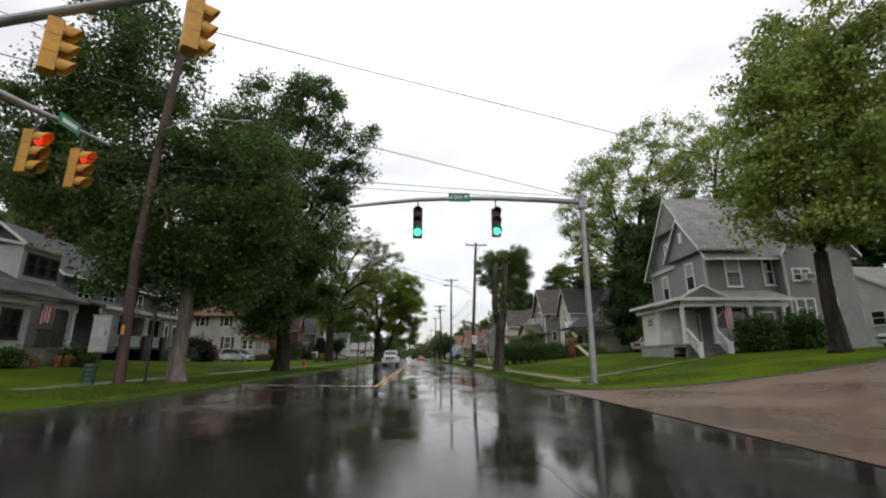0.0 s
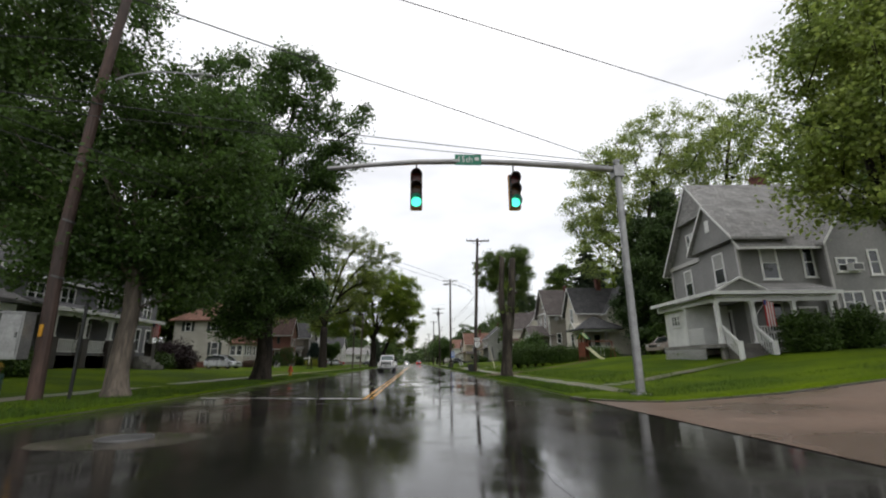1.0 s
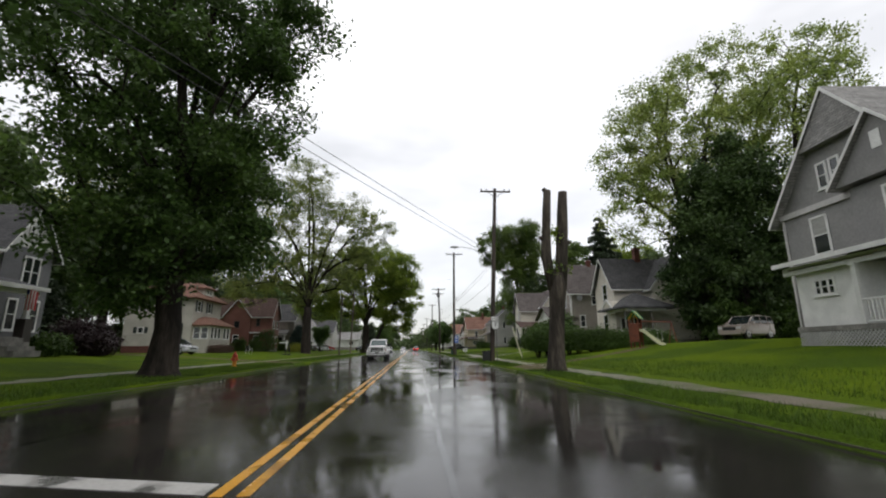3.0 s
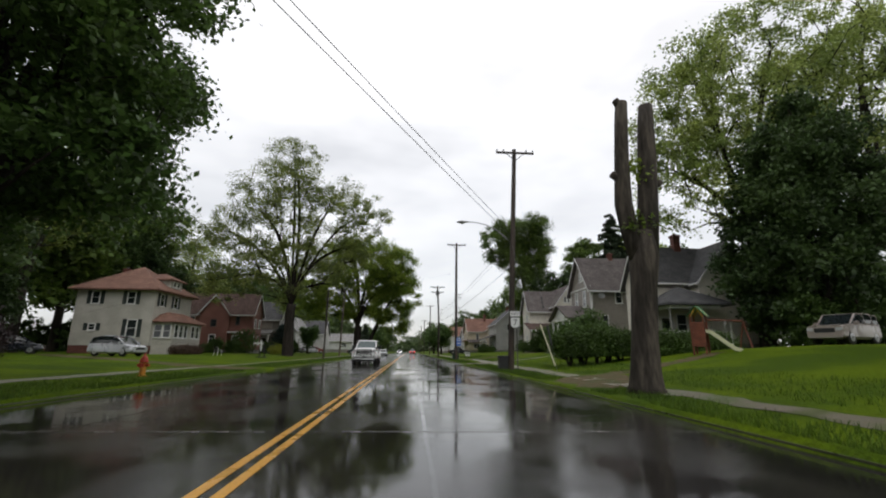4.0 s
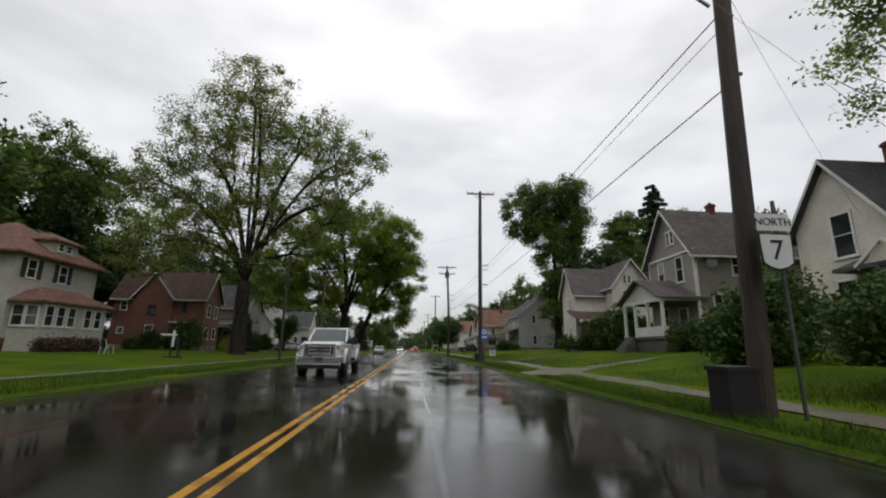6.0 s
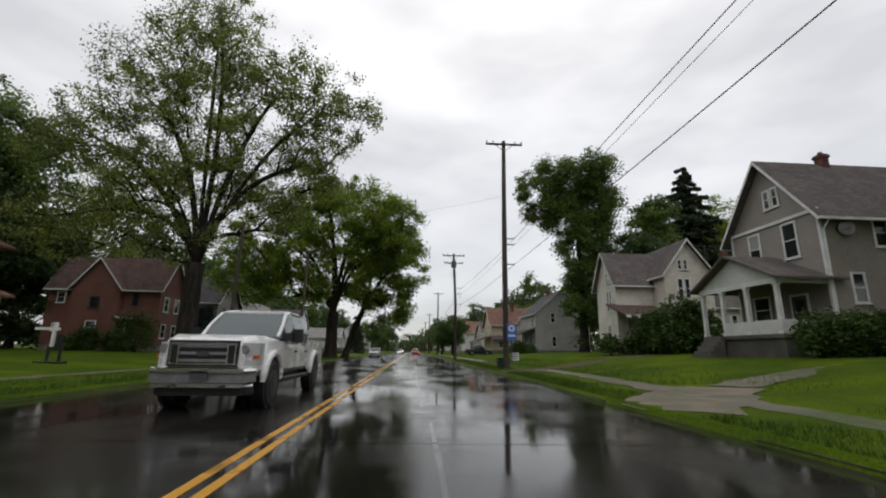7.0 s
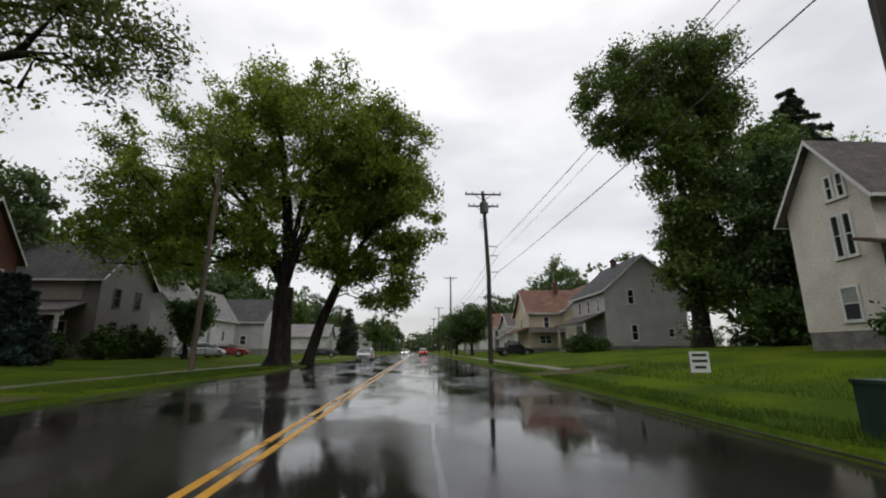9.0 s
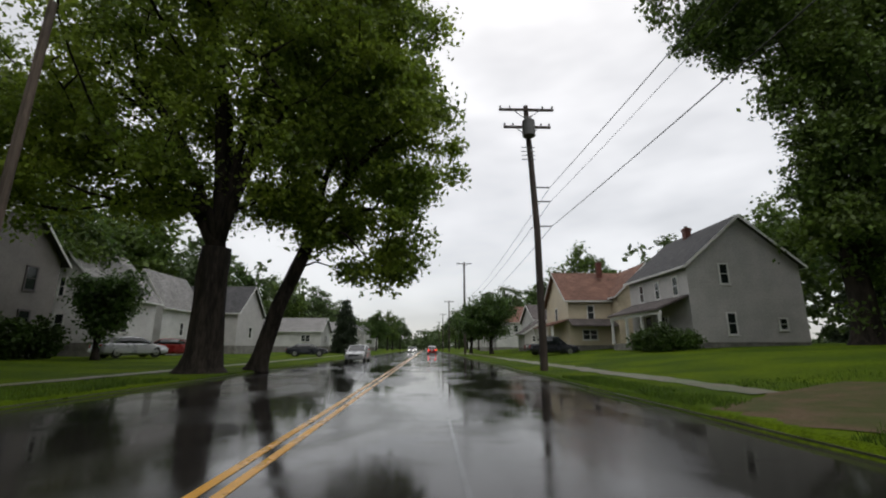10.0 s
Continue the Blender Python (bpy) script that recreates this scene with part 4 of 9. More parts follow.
    railing(h, (px + 0.1, py + 1.6), (px + 0.1, 30.5), pf, 2.95)
    railing(h, (18.9, py + 0.1), (21.0, py + 0.1), pf, 2.95)
    railing(h, (21.2, py + 0.1), (23.15, py + 0.1), pf, 2.95)
    # white boxed-in end of the porch
    part("porch_room", Solid().box(px + 0.3, bx + 0.3, 30.75, y1 - 3.75, pf - 0.15, 4.5), M_TRIM, h, "white boarded-in end of the porch")
    window(h, "w", px + 0.3, 32.3, 3.3, 4.05, 1.1, 3)
    steps(h, 16.95, 18.6, 26.1, py, 0.8, pf - 0.02, 5, "s", M_STAIR)
    for x in (16.85, 18.7):
        rail = part("stair_rail", Solid().beam((x, 26.1, 1.95), (x, py + 0.05, 2.95), 0.1, 0.12), M_TRIM, h)
        part("newel_post", Solid().box(x - 0.1, x + 0.1, 26.0, 26.2, 0.85, 2.1), M_TRIM, rail)
        for i in range(1, 7):
            y = 26.1 + i * 0.17
            part("baluster", Solid().beam((x, y, 1.1 + i * 0.13), (x, y, 1.95 + i * 0.14), 0.04), M_TRIM, rail)
    lattice(h, (18.75, py + 0.02), (23.3, py + 0.02), 1.05, pf - 0.22)
    lattice(h, (px + 0.02, 28.9), (px + 0.02, y1 - 3.75), 1.05, pf - 0.22)
    for x, y, y2 in ((px + 0.2, py + 0.2, py + 0.5), (22.9, py + 0.2, py + 0.5), (px + 0.2, 33.3, 33.6), (bx + 0.2, py + 0.25, y1 - 3.8)):
        part("porch_pier", Solid().box(x, x + 0.3, y, y2, 0.6, pf - 0.2), M_FOUND, h)
    chimney(h, 25.4, 33.6, 12.6, 14.75, 0.75)
    part("flashing", Solid().box(24.95, 25.85, 32.9, 33.2, 13.2, 13.42), M_TRIM, h, "white flashing below the chimney")
    flag(h, 18.85, py, 4.1, 1.5, (0.55, -0.3))
    # the house stands slightly askew to the street
    h.rotation_euler = (0, 0, radians(-3.5))
    h.location.x += 0.45
    return h


grey_corner_house()


# ---- cream house with dark roof behind the hedge ----
def cream_house():
    h = thing("house", (20.5, 60, 1.1), "cream clapboard house with a dark shingle roof and porch", "house")
    block(h, 20.6, 28.5, 58.7, 63.3, 1.9, 7.35, 10.5, "x", M_SIDE_IVORY, M_ROOF_DARK, over=0.4)
    block(h, 23.9, 29.3, 57.4, 61.5, 1.9, 7.1, 10.35, "y", M_SIDE_IVORY, M_ROOF_DARK, ends=(0,), over=0.35)
    window(h, "w", 20.6, 60.75, 5.6, 7.8, 1.15, 1)
    window(h, "w", 20.6, 61.0, 2.6, 4.6, 1.1, 1)
    window(h, "s", 57.4, 26.6, 5.4, 7.1, 1.0, 1)
    window(h, "s", 58.7, 22.9, 2.6, 4.4, 1.0, 1)
    front_door(h, "s", 58.7, 21.6, 1.95)
    # porch in the angle
    x0, x1, y0, y1 = 19.6, 24.0, 55.2, 59.2
    part("porch_floor", Solid().box(x0 + 0.3, x1 - 0.1, y0 + 0.2, y1, 1.75, 1.95).box(x0 + 0.5, x1 - 0.1, y0 + 0.4, y1, 0.5, 1.75), M_FOUND, h)
    part("porch_roof", hip_roof(x0 + 0.2, x1 + 0.6, y0, y1 + 1.0, 4.75, 6.5, 0.35), M_ROOF_DARK, h)
    part("porch_beam", Solid().box(x0 + 0.3, x1, y0 + 0.1, y0 + 0.3, 4.5, 4.75).box(x0 + 0.3, x0 + 0.5, y0 + 0.3, y1, 4.5, 4.75), M_TRIM, h)
    part("pediment", Solid().prism([(x0 - 0.05, 57.2, 4.85), (x0 - 0.05, 59.3, 4.85), (x0 - 0.05, 58.25, 5.75)], (1.6, 0, 0)), M_SIDE_IVORY, h)
    s = Solid()
    for a in (57.0, 59.5):
        s.beam((x0 - 0.1, a, 4.85), (x0 - 0.1, 58.25, 5.85), 0.12, 0.12)
    part("pediment_rake", s, M_TRIM, h)
    for x, y in ((x0 + 0.4, y0 + 0.3), (22.6, y0 + 0.3)):
        post(h, x, y, 1.95, 4.5, 0.13, M_FOUND)
    railing(h, (x0 + 0.4, y0 + 0.3), (x0 + 0.4, 57.2), 1.95, 2.8)
    railing(h, (x0 + 0.4, y0 + 0.3), (x1 - 0.2, y0 + 0.3), 1.95, 2.8)
    chimney(h, 24.6, 61.0, 9.6, 11.9, 0.6)
    return h


cream_house()


# ---- tan house with a front porch ----
def tan_house():
    h = thing("house", (20.8, 76, 1.2), "tan clapboard two-storey house with a gable and front porch", "house")
    x0, x1, y0, y1, zb, ze, zr = 20.8, 30.0, 72.7, 78.9, 2.0, 8.65, 12.6
    block(h, x0, x1, y0, y1, zb, ze, zr, "x", M_SIDE_TAN, M_ROOF_BROWN, over=0.5)
    part("belt", Solid().box(x0 - 0.1, x0 - 0.002, y0 - 0.1, y1 + 0.1, 8.62, 8.8), M_TRIM, h)
    corner_boards(h, [(x0, y0), (x0, y1)], zb, ze)
    window(h, "w", x0, 75.72, 9.65, 10.85, 0.52, 1)
    window(h, "w", x0, 75.12, 9.65, 10.85, 0.52, 1)
    window(h, "w", x0, 77.1, 6.55, 8.45, 0.95, 1, blind=1)
    window(h, "w", x0, 74.55, 6.45, 8.5, 1.0, 1)
    window(h, "s", y0, 24.15, 6.75, 8.3, 0.9, 1)
    window(h, "s", y0, 22.35, 3.8, 5.4, 0.8, 1)
    window(h, "s", y0, 27.0, 3.8, 5.4, 0.9, 1)
    window(h, "w", x0, 77.2, 3.0, 4.6, 1.3, 1)
    front_door(h, "w", x0, 74.6, 2.3)
    px, pf = 18.0, 2.25
    part("porch_floor", Solid().box(px, x0 - 0.01, y0 + 0.1, y1 - 0.1, pf - 0.2, pf).box(px + 0.15, x0 - 0.01, y0 + 0.2, y1 - 0.2, 0.6, pf - 0.2), M_STAIR, h)
    part("porch_wall", Solid().box(px, px + 0.15, y0 + 0.1, 76.9, pf, 2.95).box(px + 0.15, x0 - 0.01, y0 + 0.1, y0 + 0.25, pf, 2.95), M_SIDE_WHITE, h, "white boarded porch wall")
    r = gable_roof(px, x0 + 0.4, y0 + 0.1, y1 - 0.1, 5.1, 6.6, "x", 0.4, 0.13)
    part("porch_roof", r, M_ROOF_BROWN, h)
    part("porch_gable", Solid().prism([(px + 0.05, y0 + 0.1, 5.05), (px + 0.05, y1 - 0.1, 5.05), (px + 0.05, (y0 + y1) / 2, 6.55)], (0.12, 0, 0)), M_SIDE_WHITE, h)
    part("porch_beam", Solid().box(px, px + 0.2, y0 + 0.1, y1 - 0.1, 4.8, 5.06).box(px + 0.2, x0, y0 + 0.1, y0 + 0.3, 4.8, 5.06), M_TRIM, h)
    for y in (y0 + 0.25, 75.0, 76.9, y1 - 0.25):
        post(h, px + 0.12, y, pf, 4.8, 0.2)
    steps(h, px - 1.2, px, 77.0, 78.5, 0.8, pf - 0.03, 5, "w", M_STAIR)
    chimney(h, 24.9, 75.8, 11.9, 13.4, 0.5)
    dish = Solid()
    ring = [(22.0 + 0.36 * math.cos(a), 72.42 - 0.12 * math.cos(a), 7.65 + 0.36 * math.sin(a)) for a in (i * math.pi / 7 for i in range(14))]
    dish.prism(ring, (0.02, 0.05, 0))
    d = part("satellite_dish", dish, M_STEEL, h, "pale grey satellite dish")
    part("dish_arm", Solid().tube([(22.0, 72.7, 7.4), (22.0, 72.45, 7.6), (21.85, 72.05, 7.55)], 0.025, 6), M_STEEL, d)
    part("downpipe", Solid().tube([(20.9, 72.15, 8.1), (20.9, 72.6, 7.6), (20.85, 72.6, 1.9)], 0.045, 6), M_TRIM, h)
    for x in (26.5, 27.6):
        part("roof_vent", Solid().tube([(x, 73.6, 9.2), (x, 73.6, 9.75)], 0.07, 8), M_DARK_STEEL, h)
    h.location.x += 0.3
    return h


tan_house()


# ---- white farmhouse with two gables ----
def farm_house():
    h = thing("house", (22, 92, 1.2), "off-white cross-gabled farmhouse with a brown roof", "house")
    wall = M_SIDE_IVORY
    block(h, 18.9, 28.0, 91.5, 95.6, 1.9, 7.75, 10.7, "x", wall, M_ROOF_BROWN, over=0.4)
    block(h, 22.5, 27.0, 89.5, 97.5, 1.9, 8.35, 11.3, "y", wall, M_ROOF_BROWN, over=0.4)
    block(h, 27.0, 31.5, 90.0, 95.0, 1.9, 5.4, 7.2, "x", wall, M_ROOF_BROWN, ends=(1,), over=0.3)
    for y in (93.15, 92.6):
        window(h, "w", 18.9, y, 7.7, 8.9, 0.45, 1)
        window(h, "w", 18.9, y + 0.05, 5.05, 7.05, 0.5, 1)
    window(h, "w", 18.9, 93.2, 2.3, 3.85, 0.9, 1, blind=1)
    for x in (24.05, 24.6):
        window(h, "s", 89.5, x, 8.6, 9.6, 0.48, 1)
    for x in (23.95, 24.6):
        window(h, "s", 89.5, x, 6.0, 7.85, 0.6, 1)
    for x in (28.2, 29.0):
        window(h, "s", 90.0, x, 3.6, 4.75, 0.65, 1)
    x0, x1, y0, y1 = 18.2, 22.6, 88.2, 91.5
    part("porch_floor", Solid().box(x0 + 0.2, x1, y0 + 0.2, y1, 0.6, 2.0), M_FOUND, h)
    part("porch_roof", shed_roof(x0 - 0.2, x1 + 0.5, y0 - 0.2, y1 + 0.3, 4.2, 5.5, "s"), M_ROOF_WINE, h, "dull red-brown porch roof")
    part("porch_fascia", Solid().box(x0 - 0.22, x1 + 0.5, y0 - 0.24, y0 - 0.2, 4.12, 4.36), M_TRIM, h)
    for x in (x0 + 0.2, 20.3, x1 - 0.2):
        post(h, x, y0 + 0.2, 2.0, 4.2, 0.16, M_SHADOW_DOOR if x < 19 else None)
    front_door(h, "s", 91.5, 21.2, 2.0)
    part("belvedere", Solid().box(27.0, 28.0, 89.9, 90.9, 7.0, 8.35).box(26.9, 28.1, 89.8, 91.0, 8.35, 8.5), M_TRIM, h, "small white boxed dormer")
    chimney(h, 30.4, 92.2, 6.5, 11.0, 0.55)
    return h


farm_house()


# ---- pale grey house side-on, with a porch towards the street ----
def pale_house():
    h = thing("house", (22, 118, 1.0), "pale grey clapboard gabled house with a street porch", "house")
    block(h, 18.7, 27.0, 118.0, 127.0, 1.5, 7.0, 10.5, "y", M_SIDE_PALE, M_ROOF_DARK, over=0.35)
    window(h, "s", 118.0, 21.4, 5.55, 7.1, 0.75, 1)
    window(h, "s", 118.0, 21.5, 2.0, 3.6, 0.75, 1)
    window(h, "s", 118.0, 25.2, 2.3, 3.2, 0.7, 1)
    for y in (119.6, 122.2, 124.8):
        window(h, "w", 18.7, y, 4.9, 6.4, 0.8, 1)
    window(h, "w", 18.7, 121.5, 2.0, 3.6, 1.1, 2)
    front_door(h, "w", 18.7, 124.0, 1.6)
    part("porch_floor", Solid().box(16.6, 18.7, 118.3, 126.5, 0.4, 1.5), M_FOUND, h)
    part("porch_roof", shed_roof(16.3, 18.75, 118.1, 126.8, 3.75, 4.75, "w"), M_ROOF_BROWN, h)
    part("porch_beam", Solid().box(16.5, 16.66, 118.2, 126.6, 3.5, 3.74), M_TRIM, h)
    for y in (118.4, 121.0, 123.6, 126.4):
        post(h, 16.58, y, 1.5, 3.5, 0.18)
    railing(h, (16.6, 118.5), (16.6, 122.5), 1.5, 2.3)
    chimney(h, 22.5, 123.5, 9.6, 11.2, 0.5)
    return h


pale_house()


def yellow_house():
    h = thing("house", (18, 134, 1.0), "pale yellow clapboard house with a red-brown roof", "house")
    block(h, 14.5, 23.0, 132.0, 140.0, 1.4, 6.0, 9.2, "x", M_SIDE_YELLOW, M_ROOF_RED, over=0.4)
    block(h, 19.0, 25.0, 130.5, 141.0, 1.4, 6.3, 9.3, "y", M_SIDE_YELLOW, M_ROOF_RED, ends=(0,), over=0.35)
    window(h, "s", 132.0, 16.8, 3.9, 5.4, 0.8, 1)
    window(h, "s", 130.5, 21.6, 4.0, 5.5, 0.9, 2)
    window(h, "s", 132.0, 16.6, 1.9, 3.0, 1.6, 2)
    window(h, "w", 14.5, 136.0, 3.9, 5.4, 0.9, 1)
    part("porch_roof", shed_roof(12.6, 14.5, 132.2, 139.5, 3.3, 3.9, "w"), M_ROOF_RED, h)
    part("porch_side_roof", shed_roof(14.4, 19.0, 130.6, 132.0, 3.2, 3.9, "s"), M_ROOF_BROWN, h)
    part("porch_floor", Solid().box(12.8, 14.5, 132.3, 139.3, 0.4, 1.2), M_FOUND, h)
    for y in (132.5, 135.8, 139.2):
        post(h, 12.9, y, 1.2, 3.3, 0.2)
    chimney(h, 19.0, 134.5, 8.6, 10.3, 0.5)
    return h


yellow_house()


def plain_house(x0, x1, y0, y1, zb, ze, zr, axis, wall, roof, label, wins=(), foot=0.6, porch=None, ends=(0, 1), hip=False):
    """A simpler house further off: walls, roof, windows and perhaps a porch with a shed roof."""
    h = thing("house", ((x0 + x1) / 2, (y0 + y1) / 2, zb - foot), label, "house")
    if hip:
        part("foundation", Solid().box(x0 + 0.03, x1 - 0.03, y0 + 0.03, y1 - 0.03, zb - foot - 0.8, zb + 0.02), M_FOUND, h)
        part("wall", Solid().box(x0, x1, y0, y1, zb, ze), wall, h)
        part("roof", hip_roof(x0, x1, y0, y1, ze, zr), roof, h)
    else:
        block(h, x0, x1, y0, y1, zb, ze, zr, axis, wall, roof, ends, 0.35, foot)
    for face, along, z0, z1, w in wins:
        window(h, face, {"w": x0, "e": x1, "s": y0, "n": y1}[face], along, z0, z1, w, 2 if w > 1.25 else 1)
    if porch:
        side, depth, z, posts = porch
        if side in "we":
            o = -1 if side == "w" else 1
            e = x0 if side == "w" else x1
            lo, hi = sorted((e, e + o * depth))
            part("porch_roof", shed_roof(lo - (0.2 if o < 0 else 0), hi + (0.2 if o > 0 else 0), y0 + 0.2, y1 - 0.2, z, z + 0.7, side), roof, h)
            part("porch_floor", Solid().box(lo, hi, y0 + 0.3, y1 - 0.3, zb - foot - 0.3, zb), M_FOUND, h)
            for i in range(posts):
                post(h, e + o * (depth - 0.15), y0 + 0.45 + (y1 - y0 - 0.9) * i / (posts - 1), zb, z, 0.18)
    return h


plain_house(16, 25, 152, 161, 1.3, 5.2, 7.6, "x", M_SIDE_PALE, M_ROOF_BROWN, "pale grey house with a low brown roof", [("s", 18.5, 3.3, 4.6, 1.6), ("s", 22.5, 3.3, 4.6, 0.9), ("w", 156, 3.4, 4.8, 1.4)])
plain_house(13.2, 18.5, 146.5, 151, 1.2, 3.1, 4.7, "y", M_SIDE_PALE, M_ROOF_BROWN, "pale grey garage with a gabled front", [("s", 14.6, 1.9, 2.8, 1.0)])
plain_house(14, 23, 176, 186, 1.3, 6.2, 9.5, "x", M_SIDE_WHITE, M_ROOF_RED, "white house with a red roof far along the street", [("w", 179, 4.2, 5.6, 1.0), ("w", 183, 4.2, 5.6, 1.0), ("s", 18, 4.2, 5.6, 1.0)], porch=("w", 2.2, 3.6, 4))
plain_house(14, 22, 205, 214, 1.3, 6.2, 9.3, "y", M_SIDE_PALE, M_ROOF_DARK, "pale house far along the street", [("w", 208, 4.2, 5.6, 1.0), ("s", 18, 4.2, 5.6, 1.0)])
plain_house(15, 24, 240, 252, 1.3, 6.2, 9.3, "x", M_SIDE_WHITE, M_ROOF_DARK, "white house far along the street", [("w", 246, 4.2, 5.6, 1.0)])
plain_house(36.5, 48, 30.5, 40, 2.0, 5.9, 8.6, "x", M_SIDE_WHITE, M_ROOF_GREY, "white low house behind the parked car", [("w", 33, 3.6, 4.8, 1.2), ("s", 39, 4.1, 5.3, 1.2), ("s", 42, 4.1, 5.3, 1.2)])


# ---- houses on the other side ----
def bungalow():
    h = thing("house", (-23, 22, 1.0), "white bungalow with a boxed dormer, dark roof and front porch", "house")
    x0, x1, y0, y1 = -30.0, -21.2, 13.5, 25.0
    block(h, x0, x1, y0, y1, 1.6, 5.2, 7.2, "y", M_SIDE_WHITE, M_ROOF_DARK, over=0.35)
    part("dormer", Solid().box(-24.4, -20.0, 22.7, 25.1, 4.7, 6.7), M_SIDE_WHITE, h, "white sided dormer")
    part("dormer_roof", shed_roof(-24.8, -19.7, 22.4, 25.4, 6.62, 7.6, "e"), M_TRIM, h)
    for y in (23.3, 24.0, 24.7):
        window(h, "e", -20.0, y, 5.3, 6.4, 0.66, 1, trim=M_SHADOW_DOOR)
    part("porch_floor", Solid().box(-21.2, -18.6, y0 + 0.3, y1, 0.3, 1.6), M_FOUND, h)
    part("porch_roof", shed_roof(-21.4, -18.1, y0, y1 + 0.3, 3.95, 5.5, "e"), M_ROOF_SLATE, h)
    part("porch_beam", Solid().box(-18.75, -18.55, y0 + 0.2, y1 + 0.1, 3.62, 3.92), M_TRIM, h)
    part("porch_bay", Solid().box(-21.2, -18.9, 20.6, 22.6, 1.55, 3.75), M_SIDE_WHITE, h, "enclosed white end of the porch")
    window(h, "e", -18.9, 21.6, 2.0, 3.4, 1.1, 1, trim=M_SHADOW_DOOR)
    for y in (13.9, 17.2, 24.9):
        post(h, -18.65, y, 1.6, 3.65, 0.22)
    railing(h, (-18.65, 22.8), (-18.65, 24.7), 1.6, 2.5, material=M_SHADOW_DOOR)
    railing(h, (-18.65, 14.2), (-18.65, 20.4), 1.6, 2.5, material=M_SHADOW_DOOR)
    window(h, "e", -21.2, 24.0, 2.3, 3.7, 0.9, 1)
    flag(h, -18.5, 22.7, 3.4, 0.9, (0.5, -0.3))
    return h


bungalow()


def dark_grey_house():
    h = thing("house", (-24, 36, 1.1), "dark grey clapboard house with a long white porch", "house")
    block(h, -31.0, -22.4, 29.5, 40.6, 1.8, 6.6, 9.7, "y", M_SIDE_DKGREY, M_ROOF_DARK, over=0.4)
    block(h, -28.0, -21.8, 40.0, 43.3, 1.8, 6.9, 9.5, "x", M_SIDE_DKGREY, M_ROOF_DARK, ends=(1,), over=0.35)
    part("gable_face", Solid().prism([(-21.8, 40.1, 6.95), (-21.8, 43.2, 6.95), (-21.8, 41.65, 9.35)], (0.05, 0, 0)), M_TRIM, h, "white gable face")
    for y in (41.4, 41.95):
        window(h, "e", -21.75, y, 7.5, 8.35, 0.42, 1)
    window(h, "e", -21.8, 41.9, 4.7, 6.5, 1.2, 2)
    window(h, "e", -21.8, 42.5, 2.2, 4.0, 0.85, 1)
    window(h, "e", -21.8, 41.1, 2.2, 4.0, 0.7, 1)
    for y in (31.5, 34.0, 37.5):
        window(h, "e", -22.4, y, 4.75, 6.2, 1.3, 2)
    part("porch_floor", Solid().box(-22.4, -19.9, 30.0, 40.2, 0.3, 1.8), M_FOUND, h)
    part("porch_roof", shed_roof(-22.5, -19.5, 29.7, 40.6, 4.3, 5.1, "e"), M_ROOF_DARK, h)
    part("porch_beam", Solid().box(-20.05, -19.85, 29.9, 40.4, 4.02, 4.3).box(-19.52, -19.47, 29.7, 40.6, 4.24, 4.46), M_TRIM, h)
    for y in (30.2, 32.6, 35.0, 37.4, 39.9):
        post(h, -19.95, y, 2.75, 4.05, 0.2)
        part("porch_pier", Solid().box(-20.2, -19.7, y - 0.25, y + 0.25, 0.5, 2.75), M_SHADOW_DOOR, h, "dark porch pier")
    for a, b in ((30.5, 32.3), (32.9, 34.7), (35.3, 37.1)):
        railing(h, (-19.95, a), (-19.95, b), 1.85, 2.65)
    part("porch_skirt", Solid().box(-19.93, -19.9, 30.0, 38.0, 0.6, 1.75), M_LATTICE, h, "pale porch skirting")
    front_door(h, "e", -22.4, 36.0, 1.85)
    steps(h, -19.9, -18.6, 38.0, 39.6, 0.9, 1.75, 4, "e", M_FOUND)
    flag(h, -19.8, 39.6, 4.0, 1.1, (0.4, -0.2))
    chimney(h, -26.7, 33, 9.0, 10.6, 0.55)
    h.location.x -= 0.75
    return h


dark_grey_house()


